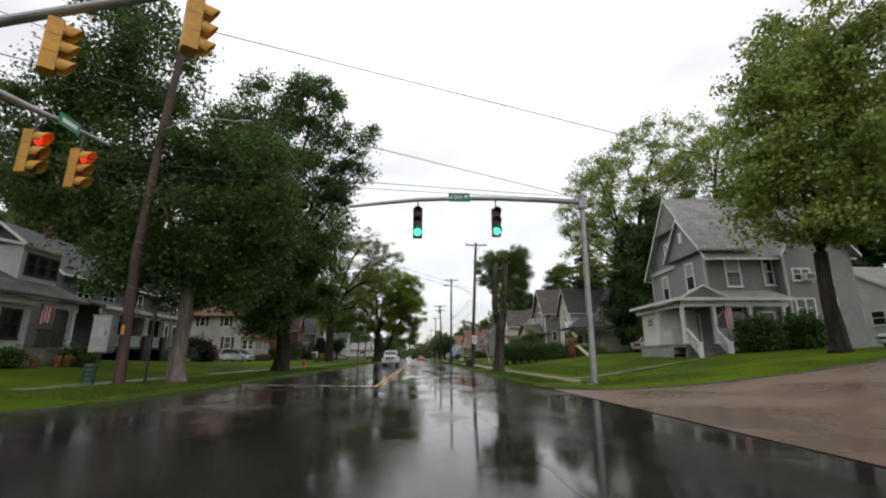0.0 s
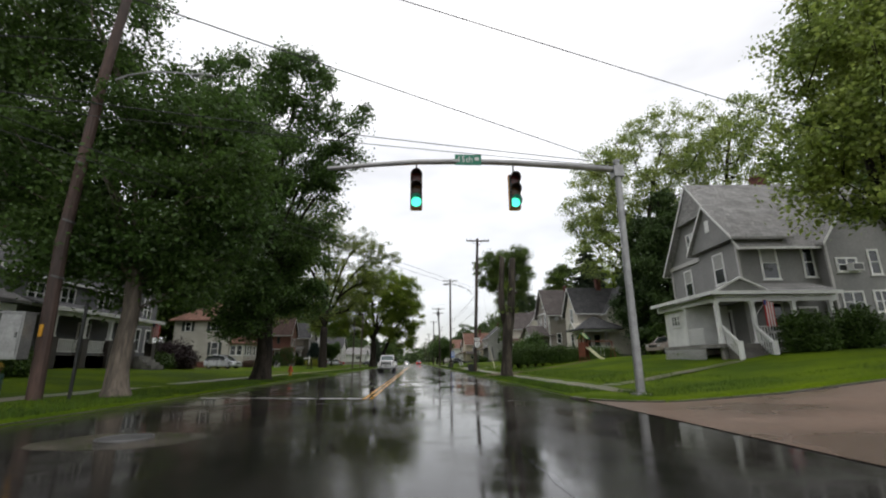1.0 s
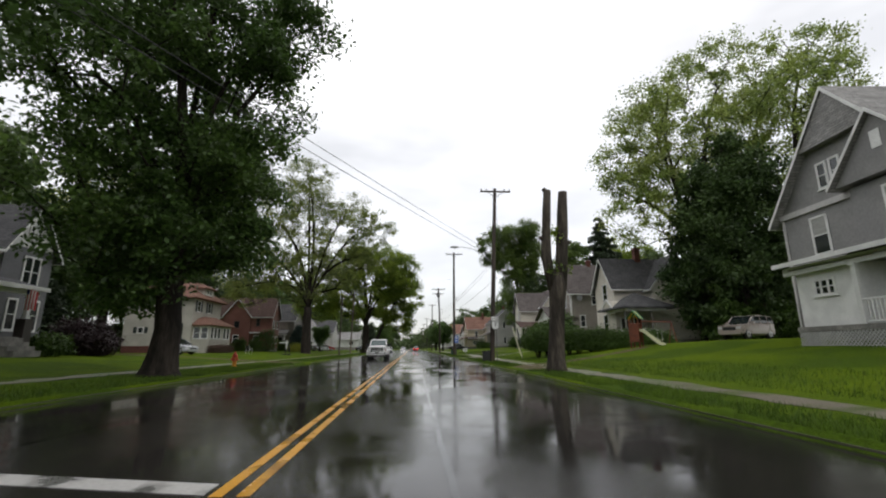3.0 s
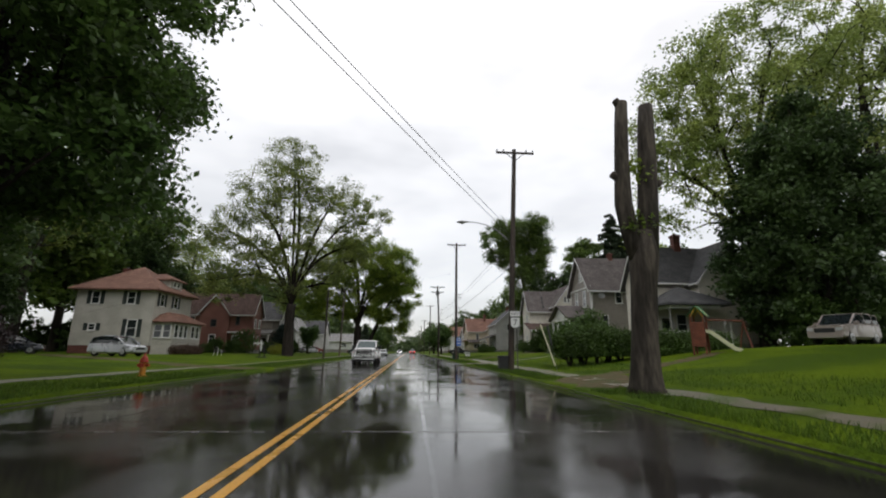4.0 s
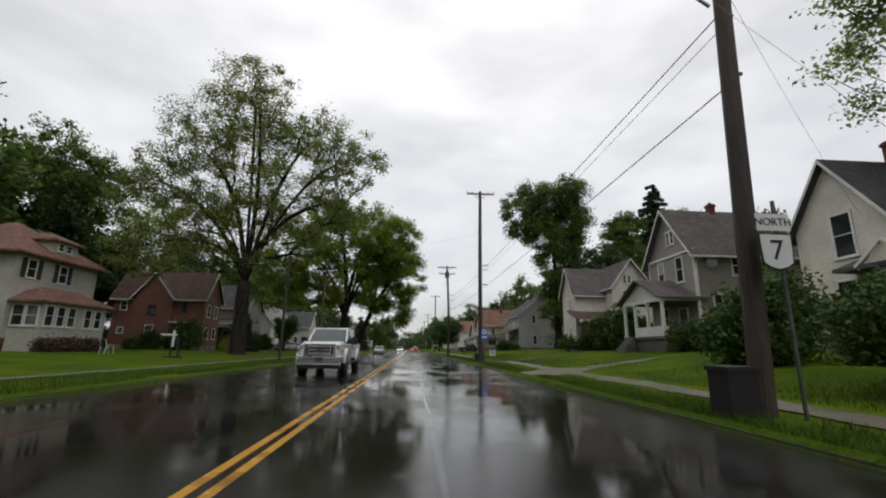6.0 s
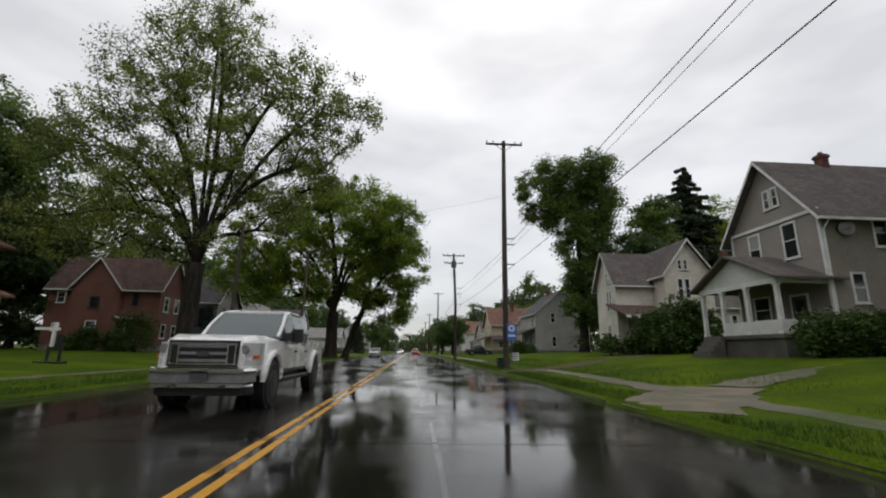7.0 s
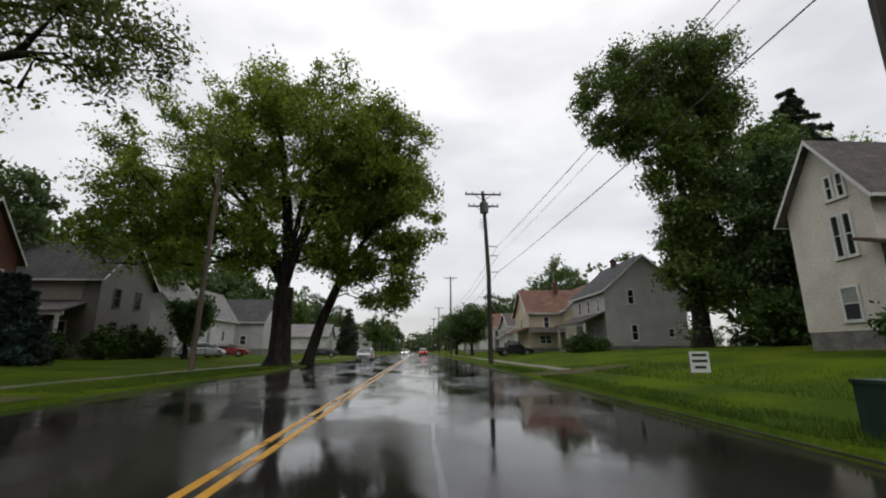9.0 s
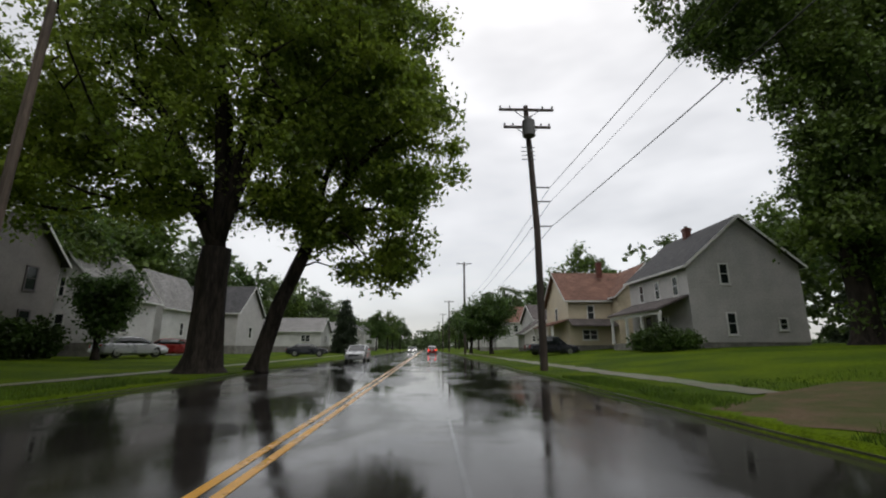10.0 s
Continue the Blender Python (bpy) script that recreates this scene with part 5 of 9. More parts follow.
def foursquare():
    h = thing("house", (-33, 80, 1.1), "cream foursquare house with a red-brown hipped roof and dark shutters", "house")
    x0, x1, y0, y1 = -38.0, -29.4, 76.0, 84.6
    part("foundation", Solid().box(x0 + 0.03, x1 - 0.03, y0 + 0.03, y1 - 0.03, 0.3, 1.6), M_CHIMNEY, h)
    part("wall", Solid().box(x0, x1, y0, y1, 1.55, 7.9), M_SIDE_CREAM, h)
    part("roof", hip_roof(x0, x1, y0, y1, 7.8, 11.3, 0.7), M_ROOF_RED, h)
    dark = plain("shutter_dark", (0.018, 0.026, 0.024), 0.6)
    for x in (-32.0, -35.9):
        window(h, "s", y0, x, 6.2, 7.7, 0.95, 1, shutters=dark)
    window(h, "s", y0, -31.5, 2.5, 4.5, 1.15, 1, shutters=dark)
    window(h, "s", y0, -35.8, 3.2, 4.0, 0.85, 1, shutters=dark)
    for y in (77.5, 80.6):
        window(h, "e", x1, y, 6.1, 7.6, 0.95, 1, shutters=dark)
    # dormer
    part("dormer", Solid().box(-32.6, -29.6, 79.2, 82.0, 8.2, 9.6), M_SIDE_CREAM, h)
    part("dormer_roof", hip_roof(-33.0, -29.6, 79.2, 82.0, 9.5, 10.5, 0.4), M_ROOF_RED, h)
    for y in (80.1, 81.0):
        window(h, "e", -29.6, y, 8.75, 9.45, 0.7, 1)
    # glazed sun porch
    px = -27.2
    part("sun_porch", Solid().box(x1, px, y0 + 0.5, y1 - 1.2, 1.3, 4.2).box(x1, px, y0 + 0.5, y1 - 1.2, 0.3, 1.3), M_SIDE_CREAM, h, "cream glazed sun porch")
    part("sun_porch_roof", hip_roof(x1 - 1.0, px, y0 + 0.5, y1 - 1.2, 4.2, 5.5, 0.45), M_ROOF_RED, h)
    for x in (-28.85, -27.85):
        window(h, "s", y0 + 0.5, x, 2.45, 4.05, 0.95, 1)
    for y in (77.2, 78.3, 79.4, 81.2, 82.4):
        window(h, "e", px, y, 2.45, 4.05, 0.9, 1)
    chimney(h, -37.0, 82.5, 8.6, 11.4, 0.7)
    return h


foursquare()


def brick_house():
    h = thing("house", (-31, 105, 1.0), "red-brown brick house with a brown roof and cross gable", "house")
    block(h, -38.0, -26.7, 100.9, 105.6, 1.2, 7.3, 10.7, "x", M_BRICK, M_ROOF_WINE, over=0.35)
    block(h, -35.3, -30.5, 100.3, 103.0, 1.2, 7.2, 10.2, "y", M_BRICK, M_ROOF_WINE, ends=(0,), over=0.3)
    window(h, "s", 100.3, -32.9, 5.0, 6.2, 1.0, 1, trim=M_SHADOW_DOOR)
    window(h, "s", 100.3, -32.9, 2.3, 3.7, 1.1, 1)
    window(h, "s", 100.9, -36.7, 5.5, 6.7, 0.9, 1)
    window(h, "s", 100.9, -36.7, 2.6, 3.4, 0.8, 1)
    window(h, "s", 100.9, -29.2, 5.3, 6.7, 0.7, 1, trim=M_SHADOW_DOOR)
    part("door_hood", Solid().box(-30.4, -28.2, 99.9, 100.9, 3.95, 4.15), M_TRIM, h, "white hood over the door")
    front_door(h, "s", 100.9, -29.3, 1.4)
    window(h, "e", -26.7, 102.2, 4.8, 6.4, 0.95, 1)
    window(h, "e", -26.7, 104.3, 4.8, 6.4, 0.95, 1)
    window(h, "e", -26.7, 102.2, 2.0, 3.5, 0.95, 1)
    window(h, "e", -26.7, 104.3, 2.0, 3.5, 0.95, 1)
    return h


brick_house()


def dun_house():
    h = thing("house", (-31, 115, 1.0), "weathered grey-brown house with a dark roof and a porch", "house")
    x0, x1, y0, y1 = -38.0, -25.3, 111.7, 118.7
    block(h, x0, x1, y0, y1, 1.4, 7.1, 10.6, "x", M_SIDE_DUN, M_ROOF_DARK, over=0.4)
    part("wall_panel", Solid().box(-34.5, -26.6, 111.62, 111.7, 5.2, 6.9), M_SIDE_TAN, h, "paler boards above the porch")
    part("porch_roof", shed_roof(-35.0, -26.2, 109.4, 111.7, 4.1, 4.9, "s"), M_ROOF_SLATE, h)
    part("porch_beam", Solid().box(-35.0, -26.2, 109.5, 109.65, 3.86, 4.1), M_TRIM, h)
    part("porch_floor", Solid().box(-34.8, -26.4, 109.5, 111.7, 0.5, 1.4), M_FOUND, h)
    for x in (-34.6, -31.9, -29.2, -26.6):
        post(h, x, 109.6, 1.4, 3.9, 0.2)
    front_door(h, "s", 111.7, -28.0, 1.45)
    window(h, "s", 111.7, -31.0, 2.0, 3.6, 1.2, 1)
    for y in (113.8, 116.6):
        window(h, "e", x1, y, 4.8, 6.4, 0.9, 1, trim=M_SHADOW_DOOR)
        window(h, "e", x1, y, 2.0, 3.6, 0.9, 1, trim=M_SHADOW_DOOR)
    return h


dun_house()
plain_house(-31.5, -24.6, 122, 129, 1.6, 5.4, 9.2, "y", M_SIDE_WHITE, M_ROOF_GREY, "white gabled house with narrow windows", [("s", -28.7, 5.2, 6.6, 0.55), ("s", -27.6, 5.0, 6.6, 0.55), ("s", -27.4, 2.2, 3.8, 0.8), ("s", -30, 2.2, 3.6, 0.8), ("e", 125, 2.4, 3.8, 0.9)])
plain_house(-29.4, -25.1, 131, 138, 1.5, 5.4, 8.6, "y", M_SIDE_WHITE, M_ROOF_GREY, "narrow white gabled house", [("s", -27, 4.6, 5.8, 0.7), ("s", -26.6, 2.0, 3.6, 0.8), ("e", 134.5, 2.4, 3.8, 0.8)])
plain_house(-31, -22.2, 141, 149, 1.5, 5.4, 8.8, "x", M_SIDE_PALE, M_ROOF_DARK, "grey house with a dark roof and a red door", [("s", -28.5, 4.2, 5.6, 1.5), ("s", -25.0, 2.0, 3.4, 1.0), ("e", 145, 2.4, 3.8, 1.0)])
plain_house(-30, -17.5, 163, 170, 1.5, 4.0, 6.2, "x", M_SIDE_WHITE, M_ROOF_GREY, "long low white house with a grey roof", [("s", -26, 2.2, 3.4, 1.6), ("s", -20.0, 2.2, 3.4, 1.6), ("e", 166.5, 2.2, 3.4, 1.4)])
plain_house(-26, -16.5, 182, 190, 1.5, 4.2, 6.6, "x", M_SIDE_WHITE, M_ROOF_GREY, "white bungalow far along the street", [("s", -22, 2.2, 3.6, 1.2), ("e", 186, 2.2, 3.6, 1.2)], porch=("e", 2.0, 3.5, 4))
plain_house(-25, -17, 204, 212, 1.5, 5.6, 8.6, "y", M_SIDE_PALE, M_ROOF_DARK, "pale house far along the street", [("s", -21, 4.2, 5.4, 1.0), ("e", 208, 4.2, 5.4, 1.0)])
plain_house(-25, -17, 236, 246, 1.5, 5.6, 8.6, "y", M_SIDE_WHITE, M_ROOF_BROWN, "white house far along the street", [("s", -21, 4.2, 5.4, 1.0), ("e", 240, 4.2, 5.4, 1.0)])
plain_house(-48, -42, 66, 72, 1.9, 4.4, 6.0, "y", M_SIDE_WHITE, M_ROOF_GREY, "small white outbuilding among trees", [("s", -45, 2.4, 3.6, 0.9)])


# ---- trees ----
def leaves_mesh(name, blobs, count, size, rng, flat=0.75, clump=0.85, shell=2.4, droop=0.0, per=26):
    """Many small leaf faces, gathered in clumps inside a few swelling volumes."""
    vol = np.array([rx * ry * rz for _, _, _, rx, ry, rz in blobs])
    share = vol ** 0.8 / (vol ** 0.8).sum()
    pts = []
    for (cx, cy, cz, rx, ry, rz), k in zip(blobs, share):
        n = max(3, int(count * k / per))
        d = rng.normal(size=(n, 3))
        d /= np.linalg.norm(d, axis=1)[:, None]
        r = rng.random(n) ** (1 / shell)
        bump = 1 + 0.22 * np.sin(d[:, 0] * 5 + cx) * np.sin(d[:, 1] * 4 + cz) + 0.12 * np.clip(rng.normal(size=n), -1.5, 1.5)
        c = d * (r * bump)[:, None] * (rx, ry, rz) + (cx, cy, cz)
        spread = clump * (0.6 + 0.8 * rng.random(n))
        p = np.repeat(c, per, 0) + np.clip(rng.normal(size=(n * per, 3)), -1.9, 1.9) * np.repeat(spread, per)[:, None] * (0.6, 0.6, 0.6 * flat)
        if droop:
            p[:, 2] -= droop * np.abs(rng.normal(size=len(p)))
        pts.append(p)
    p = np.concatenate(pts)
    n = len(p)
    nor = rng.normal(size=(n, 3)) + (0, 0, 0.9)
    nor /= np.linalg.norm(nor, axis=1)[:, None]
    t = np.cross(nor, rng.normal(size=(n, 3)))
    t /= np.linalg.norm(t, axis=1)[:, None] + 1e-9
    b = np.cross(nor, t)
    s = size * (0.6 + 0.8 * rng.random(n))[:, None]
    v = np.stack([p + t * s, p + b * s * 0.55 + t * s * 0.1 + nor * s * 0.12, p - t * s * 0.9, p - b * s * 0.55 + t * s * 0.1 + nor * s * 0.12], 1).reshape(-1, 3)
    return quads_mesh(name, v)


def quads_mesh(name, v):
    n = len(v) // 4
    me = bpy.data.meshes.new(name)
    me.vertices.add(len(v))
    me.vertices.foreach_set("co", v.astype(np.float32).ravel())
    me.loops.add(len(v))
    me.loops.foreach_set("vertex_index", np.arange(len(v), dtype=np.int32))
    me.polygons.add(n)
    me.polygons.foreach_set("loop_start", np.arange(0, len(v), 4, dtype=np.int32))
    me.update(calc_edges=True)
    return me


def boughs(blobs, n, rng, shell=2.2, gap=-0.22, grain=2.6):
    """Places for the sprays of leaves: spread through the crown's volumes, thinned where gaps run through."""
    vol = np.array([rx * ry * rz for _, _, _, rx, ry, rz in blobs]) ** 0.8
    out = []
    for (cx, cy, cz, rx, ry, rz), k in zip(blobs, vol / vol.sum()):
        for _ in range(max(4, int(n * k))):
            d = rng.normal(size=3)
            d /= np.linalg.norm(d)
            r = rng.random() ** (1 / shell)
            p = Vector((cx + d[0] * rx, cy + d[1] * ry, cz + d[2] * rz))
            r *= 1 + 0.16 * noise.noise(p / 1.7) + 0.1 * noise.noise(p / 0.6)
            p = Vector((cx + d[0] * rx * r, cy + d[1] * ry * r, cz + d[2] * rz * r))
            if noise.noise(p / grain) > gap:
                out.append(p)
    return out


def branches(s, trunk, r, tips, rng, step=1.3, sag=0.1, leaders=()):
    """Boughs that fork from the trunk and from one another out to every tip; thick where they carry many."""
    node = [Vector(p) for p in trunk]
    up, run, load = [-1] + list(range(len(trunk) - 1)), [0.6 * i for i in range(len(trunk))], [0] * len(trunk)
    pos = np.array([tuple(p) for p in node])
    length = np.array(run)
    first = len(node)
    tips = list(leaders) + sorted(tips, key=lambda p: (p - node[-1]).length + 0.8 * rng.random())
    lead = len(leaders)
    ends, chains = [], []
    for number, tip in enumerate(tips):
        q = np.array(tuple(tip))
        d = pos - q
        cost = np.sqrt((d * d).sum(1)) + 0.32 * length + 0.35 * np.clip(d[:, 2], 0, None)
        j = int(np.argmin(cost)) if number >= lead else first - 1
        a = node[j]
        gap = (tip - a).length
        k = max(1, int(gap / step))
        head = (a - node[up[j]]).normalized() if up[j] >= 0 else Vector((0, 0, 1))
        c = a + head * gap * 0.25 + (tip - a) * 0.25 + Vector((0, 0, gap * (sag if number >= lead else 0.22))) + Vector(rng.normal(size=3) * gap * 0.05)
        chain, pj, fresh = [j], j, []
        for i in range(1, k + 1):
            f = i / k
            p = a * (1 - f) ** 2 + c * 2 * f * (1 - f) + tip * f * f
            node.append(p)
            up.append(pj)
            run.append(run[pj] + (p - node[pj]).length)
            load.append(0)
            pj = len(node) - 1
            chain.append(pj)
            fresh.append(tuple(p))
        pos = np.concatenate([pos, np.array(fresh)])
        length = np.concatenate([length, np.array(run[-k:])])
        chains.append(chain)
        ends.append(pj)
    for e in ends:
        while e >= 0:
            load[e] += 1
            e = up[e]
    top = r / max(1, load[first - 1]) ** 0.46
    rad = [max(0.011, top * max(1, k) ** 0.46) for k in load]
    for chain in chains:
        rr = [rad[i] for i in chain]
        rr[0] = min(rr[0], rr[1] * 1.25)
        rr[-1] = min(rr[-1], 0.014)
        s.tube([node[i] for i in chain], rr, 8 if rr[0] > 0.16 else 5 if rr[0] > 0.05 else 4)


def sprays(name, tips, count, size, clump, rng, flat=0.7, hang=0.0, slim=0.55):
    """Leaf faces gathered round every tip."""
    n, per = len(tips), max(6, int(count / len(tips)))
    c = np.repeat(np.array([tuple(p) for p in tips]), per, 0)
    spread = np.repeat(clump * (0.55 + 0.8 * rng.random(n)), per)[:, None]
    p = c + np.clip(rng.normal(size=c.shape), -2.1, 2.1) * spread * (0.62, 0.62, 0.62 * flat)
    if hang:
        p[:, 2] -= hang * np.abs(rng.normal(size=len(p)))
    keep = rng.random(len(p)) < np.repeat(0.45 + 0.55 * rng.random(n), per)
    p = p[keep]
    nor = rng.normal(size=p.shape) + (0, 0, 0.9)
    nor /= np.linalg.norm(nor, axis=1)[:, None]
    t = np.cross(nor, rng.normal(size=p.shape))
    t /= np.linalg.norm(t, axis=1)[:, None] + 1e-9
    b = np.cross(nor, t)
    q = size * (0.55 + 0.9 * rng.random(len(p)))[:, None]
    v = np.stack([p + t * q, p + b * q * slim + t * q * 0.1 + nor * q * 0.12, p - t * q * 0.9, p - b * q * slim + t * q * 0.1 + nor * q * 0.12], 1).reshape(-1, 3)
    return quads_mesh(name, v)


def tree(label, x, y, r, fork, blobs, count, size, leaf, bark=None, seed=1, lean=(0, 0), flare=1.5, tips=260, clump=0.8, shell=2.2, gap=-0.22, grain=2.6, hang=0.0, head=0, name="tree"):
    """A tree: trunk with root flare, forking boughs and a leafy crown. The blobs are set from the trunk's foot."""
    rng = np.random.default_rng(seed)
    z = lawn(x, y) - 0.06
    h = thing(name, (x, y, z), label, "tree")
    s = Solid()
    hts = [0, 0.12, 0.35, 0.9, fork * 0.5, fork * 0.8, fork + 0.3]
    rads = [r * flare * 1.15, r * flare, r * (1 + (flare - 1) * 0.5), r * 1.08, r * 0.95, r * 0.9, r * 0.85]
    pts = [(x + lean[0] * (q / fork) ** 1.3 + 0.06 * math.sin(q * 1.7 + seed), y + lean[1] * q / fork, z + q) for q in hts]
    if head:
        n = max(2, int((head - fork) / 1.6))
        for i in range(1, n + 1):
            f = i / n
            pts.append((pts[6][0] + 0.25 * math.sin(i * 1.3 + seed), pts[6][1] + 0.2 * math.cos(i * 1.1 + seed), z + fork + 0.3 + (head - fork) * f))
            rads.append(r * (0.85 - 0.65 * f))
    s.tube(pts, rads, 14)
    places = boughs([(x + a, y + b, z + c, d, e, f) for a, b, c, d, e, f in blobs], tips, rng, shell, gap, grain)
    if head:
        for i in range(6, len(pts) - 1, 2):
            near = [p for p in places if min(range(6, len(pts) - 1, 2), key=lambda k: abs(pts[k][2] + 1.2 - p.z)) == i]
            if near:
                branches(s, pts[max(0, i - 2):i + 1], rads[i] * 0.75, near, rng)
    else:
        branches(s, pts[5:7], r * 0.85, places, rng, leaders=[Vector((x + a, y + b, z + c + 0.2 * f)) for a, b, c, d, e, f in blobs])
    # roughen the bark a little
    for i, (a, b, c) in enumerate(s.v):
        k = 0.05 * r * noise.noise((a * 3, b * 3, c * 1.2))
        s.v[i] = (a + k, b + k, c)
    part("trunk", s, bark or M_BARK, h, smooth=True)
    me = sprays("crown", [p - Vector((x, y, z)) for p in places], count, size, clump, rng, hang=hang)
    me.materials.append(leaf)
    crown = new("crown", me)
    crown.parent = h
    return h


tree("huge dark-leaved maple beside the crossing with a pale trunk", -10.0, 19.5, 0.3, 3.6, [(0.0, 0.6, 8.4, 4.2, 3.2, 4.4), (-4.8, 0.5, 10.4, 3.8, 3.2, 4.4), (2.4, 0.0, 7.4, 2.0, 2.4, 3.2), (-4.6, 0.3, 15.6, 3.6, 3.2, 3.4), (-0.2, 0.6, 4.8, 2.8, 2.4, 1.8), (1.6, 0.2, 4.6, 1.6, 1.6, 1.3), (-9.0, 2, 10.8, 2.8, 3.2, 4.0), (1.4, 0.3, 10.6, 2.2, 2.2, 2.2), (-2.6, 0, 5.4, 2.0, 2.0, 1.7)],
     185000, 0.092, M_LEAF_DARK, M_BARK_PALE, 3, tips=780, clump=0.75, gap=-0.26, grain=1.9)
tree("huge dark-leaved maple with a thick trunk by the kerb", -9.7, 32.9, 0.5, 3.6, [(-0.8, 0, 13.5, 5, 5.4, 6.5), (0.9, 0, 19.9, 2.9, 3.4, 4.4), (5.2, -0.3, 17.3, 1.7, 1.8, 2.3), (3.5, 0, 15.6, 1.7, 1.9, 2.8), (3.1, 0, 12.4, 1.5, 1.8, 2.6), (-1.0, 0, 6.8, 4.0, 4.2, 3.6), (-0.6, -0.6, 4.3, 3.6, 3.0, 1.5), (1.9, -0.3, 5.2, 2.0, 2.0, 1.8), (2.2, 0, 9.2, 2.0, 2.2, 3.0), (-5.2, 0, 12, 3.4, 3.8, 5.6), (-3.4, 0, 19.2, 2.6, 2.8, 4.0), (0.1, 4.8, 8.8, 2.3, 2.8, 3.3), (-2.2, 5.6, 11.5, 3.2, 2.8, 4.2), (-1.4, 4.6, 6.2, 2.4, 2.2, 1.8), (-2.0, -1.0, 3.1, 2.1, 1.7, 0.8)],
     190000, 0.108, M_LEAF_DARK, M_BARK, 5, tips=720, clump=0.75, gap=-0.2, grain=2.0)
tree("tall thin-leaved elm with many fine forked limbs", -17.0, 87.4, 0.72, 7.0, [(a - 1.3, b + 1.0, c, d, e, f) for a, b, c, d, e, f in [(0, 0, 26, 5.5, 6, 7.5), (6.5, -1, 21.5, 5.5, 5, 6), (11, -1.5, 20.0, 4.2, 4, 4.5), (-6.0, 0, 21, 3.8, 5, 7), (1.5, 0, 16, 6, 6, 4), (-1.0, 1, 31, 3.4, 3, 3.6), (5.5, 0, 12.5, 4.4, 3.5, 3.2), (-4, 0, 12, 4.4, 3.5, 3.2), (0, -1, 9.5, 3.4, 3, 2.2), (9.5, -1, 15.5, 3.6, 3, 2.6), (-9.5, -1, 17, 4, 4, 5), (-8, -2, 10, 4, 3.5, 3.5), (-2.5, -3, 14, 4, 3, 3.5), (5.0, 4.0, 14, 3.0, 2.6, 2.6)]],
     152000, 0.11, M_LEAF_ELM, M_BARK, 7, flare=1.12, tips=1500, clump=0.75, shell=2.4, gap=-0.16, grain=2.2)
tree("broad maple with a thick trunk at the kerb", -9.75, 108.2, 0.74, 5.4, [(a, b, c * 0.935, d, e, f * 0.95) for a, b, c, d, e, f in [(-2, 0, 16.5, 7, 7, 8), (-8.6, 0, 15.5, 6.0, 6, 7), (-11.6, 0.5, 16, 2.2, 4, 3.4), (4, -0.5, 19, 5.5, 5.5, 5.8), (-1.8, 0, 20.8, 6, 6, 4.2), (-3, -1.5, 10, 5, 3.5, 2.6), (-9, -1, 10.0, 5.4, 4, 3.2), (3.5, -2, 12, 4, 4, 3.6), (-1, -1, 8.6, 4.4, 3, 1.8), (3.0, 0, 15, 3.6, 4, 4.5), (-6, 0, 13, 4, 4, 3)]],
     150000, 0.132, M_LEAF, M_BARK, 11, tips=1000, clump=0.9, gap=-0.13, grain=2.6)
tree("leaning maple at the kerb with low boughs", -8.4, 110.9, 0.4, 6.5, [(5.4, -1, 16.4, 4.2, 5, 5.2), (7.6, -1.5, 12.0, 3.0, 4, 4.0), (4.5, 0, 12.5, 3.4, 4, 3.4), (7.4, -2, 7.2, 2.0, 2.5, 2.4), (3.6, 1, 9.0, 3.2, 3, 2.6), (5.6, -1.6, 5.2, 1.4, 1.8, 1.3), (1.2, -1, 8.0, 2.2, 2, 1.7), (3.4, -1, 7.4, 1.9, 2, 1.6)],
     82000, 0.145, M_LEAF, M_BARK, 13, lean=(2.2, 0), tips=330, clump=0.9, gap=-0.13)
tree("spreading light-leaved maple on the corner lawn", 19.0, 19.2, 0.32, 4.4, [(0.8, 0, 10.5, 3.8, 4.4, 5.0), (-1.4, -0.3, 8.6, 2.0, 2.4, 2.6), (3.5, 0, 16, 4.4, 5, 4.8), (5, 0, 9, 4, 4, 4), (-0.4, 0, 13.8, 2.6, 2.8, 3.0), (1.4, -0.5, 6.6, 2.6, 2.6, 1.6), (-1.6, 0, 6.6, 1.9, 2.0, 1.3), (3.6, -0.6, 6.0, 2.6, 2.2, 1.8), (2.4, -0.8, 8.6, 3.0, 2.4, 2.6), (0.2, -1.2, 5.7, 2.4, 1.6, 1.5)],
     110000, 0.115, M_LEAF_CORNER, M_BARK, 19, tips=620, clump=0.7, gap=-0.22, grain=1.8)
tree("tall tree with an ivy-clad stem and a broad top", 23.0, 110, 0.6, 5, [(0.2, 0, 24.4, 5.6, 5, 4.6), (-5.4, 0, 21.8, 3.6, 4, 4.2), (3.2, 0, 21.2, 3.0, 3.6, 4.2), (-0.3, 0, 18, 3.3, 3, 5.5), (0.2, -0.5, 6.5, 2.7, 2.4, 6.0), (-0.2, -1, 12, 2.7, 2.2, 5.5), (3.0, 0, 14, 2.3, 2.4, 4.4), (-3.4, 0, 19.4, 3.2, 3, 3.6), (2.6, 0, 18.4, 2.6, 3, 3.4)],
     140000, 0.15, M_LEAF_IVY, M_BARK, 23, tips=640, clump=0.9, gap=-0.26, head=22)
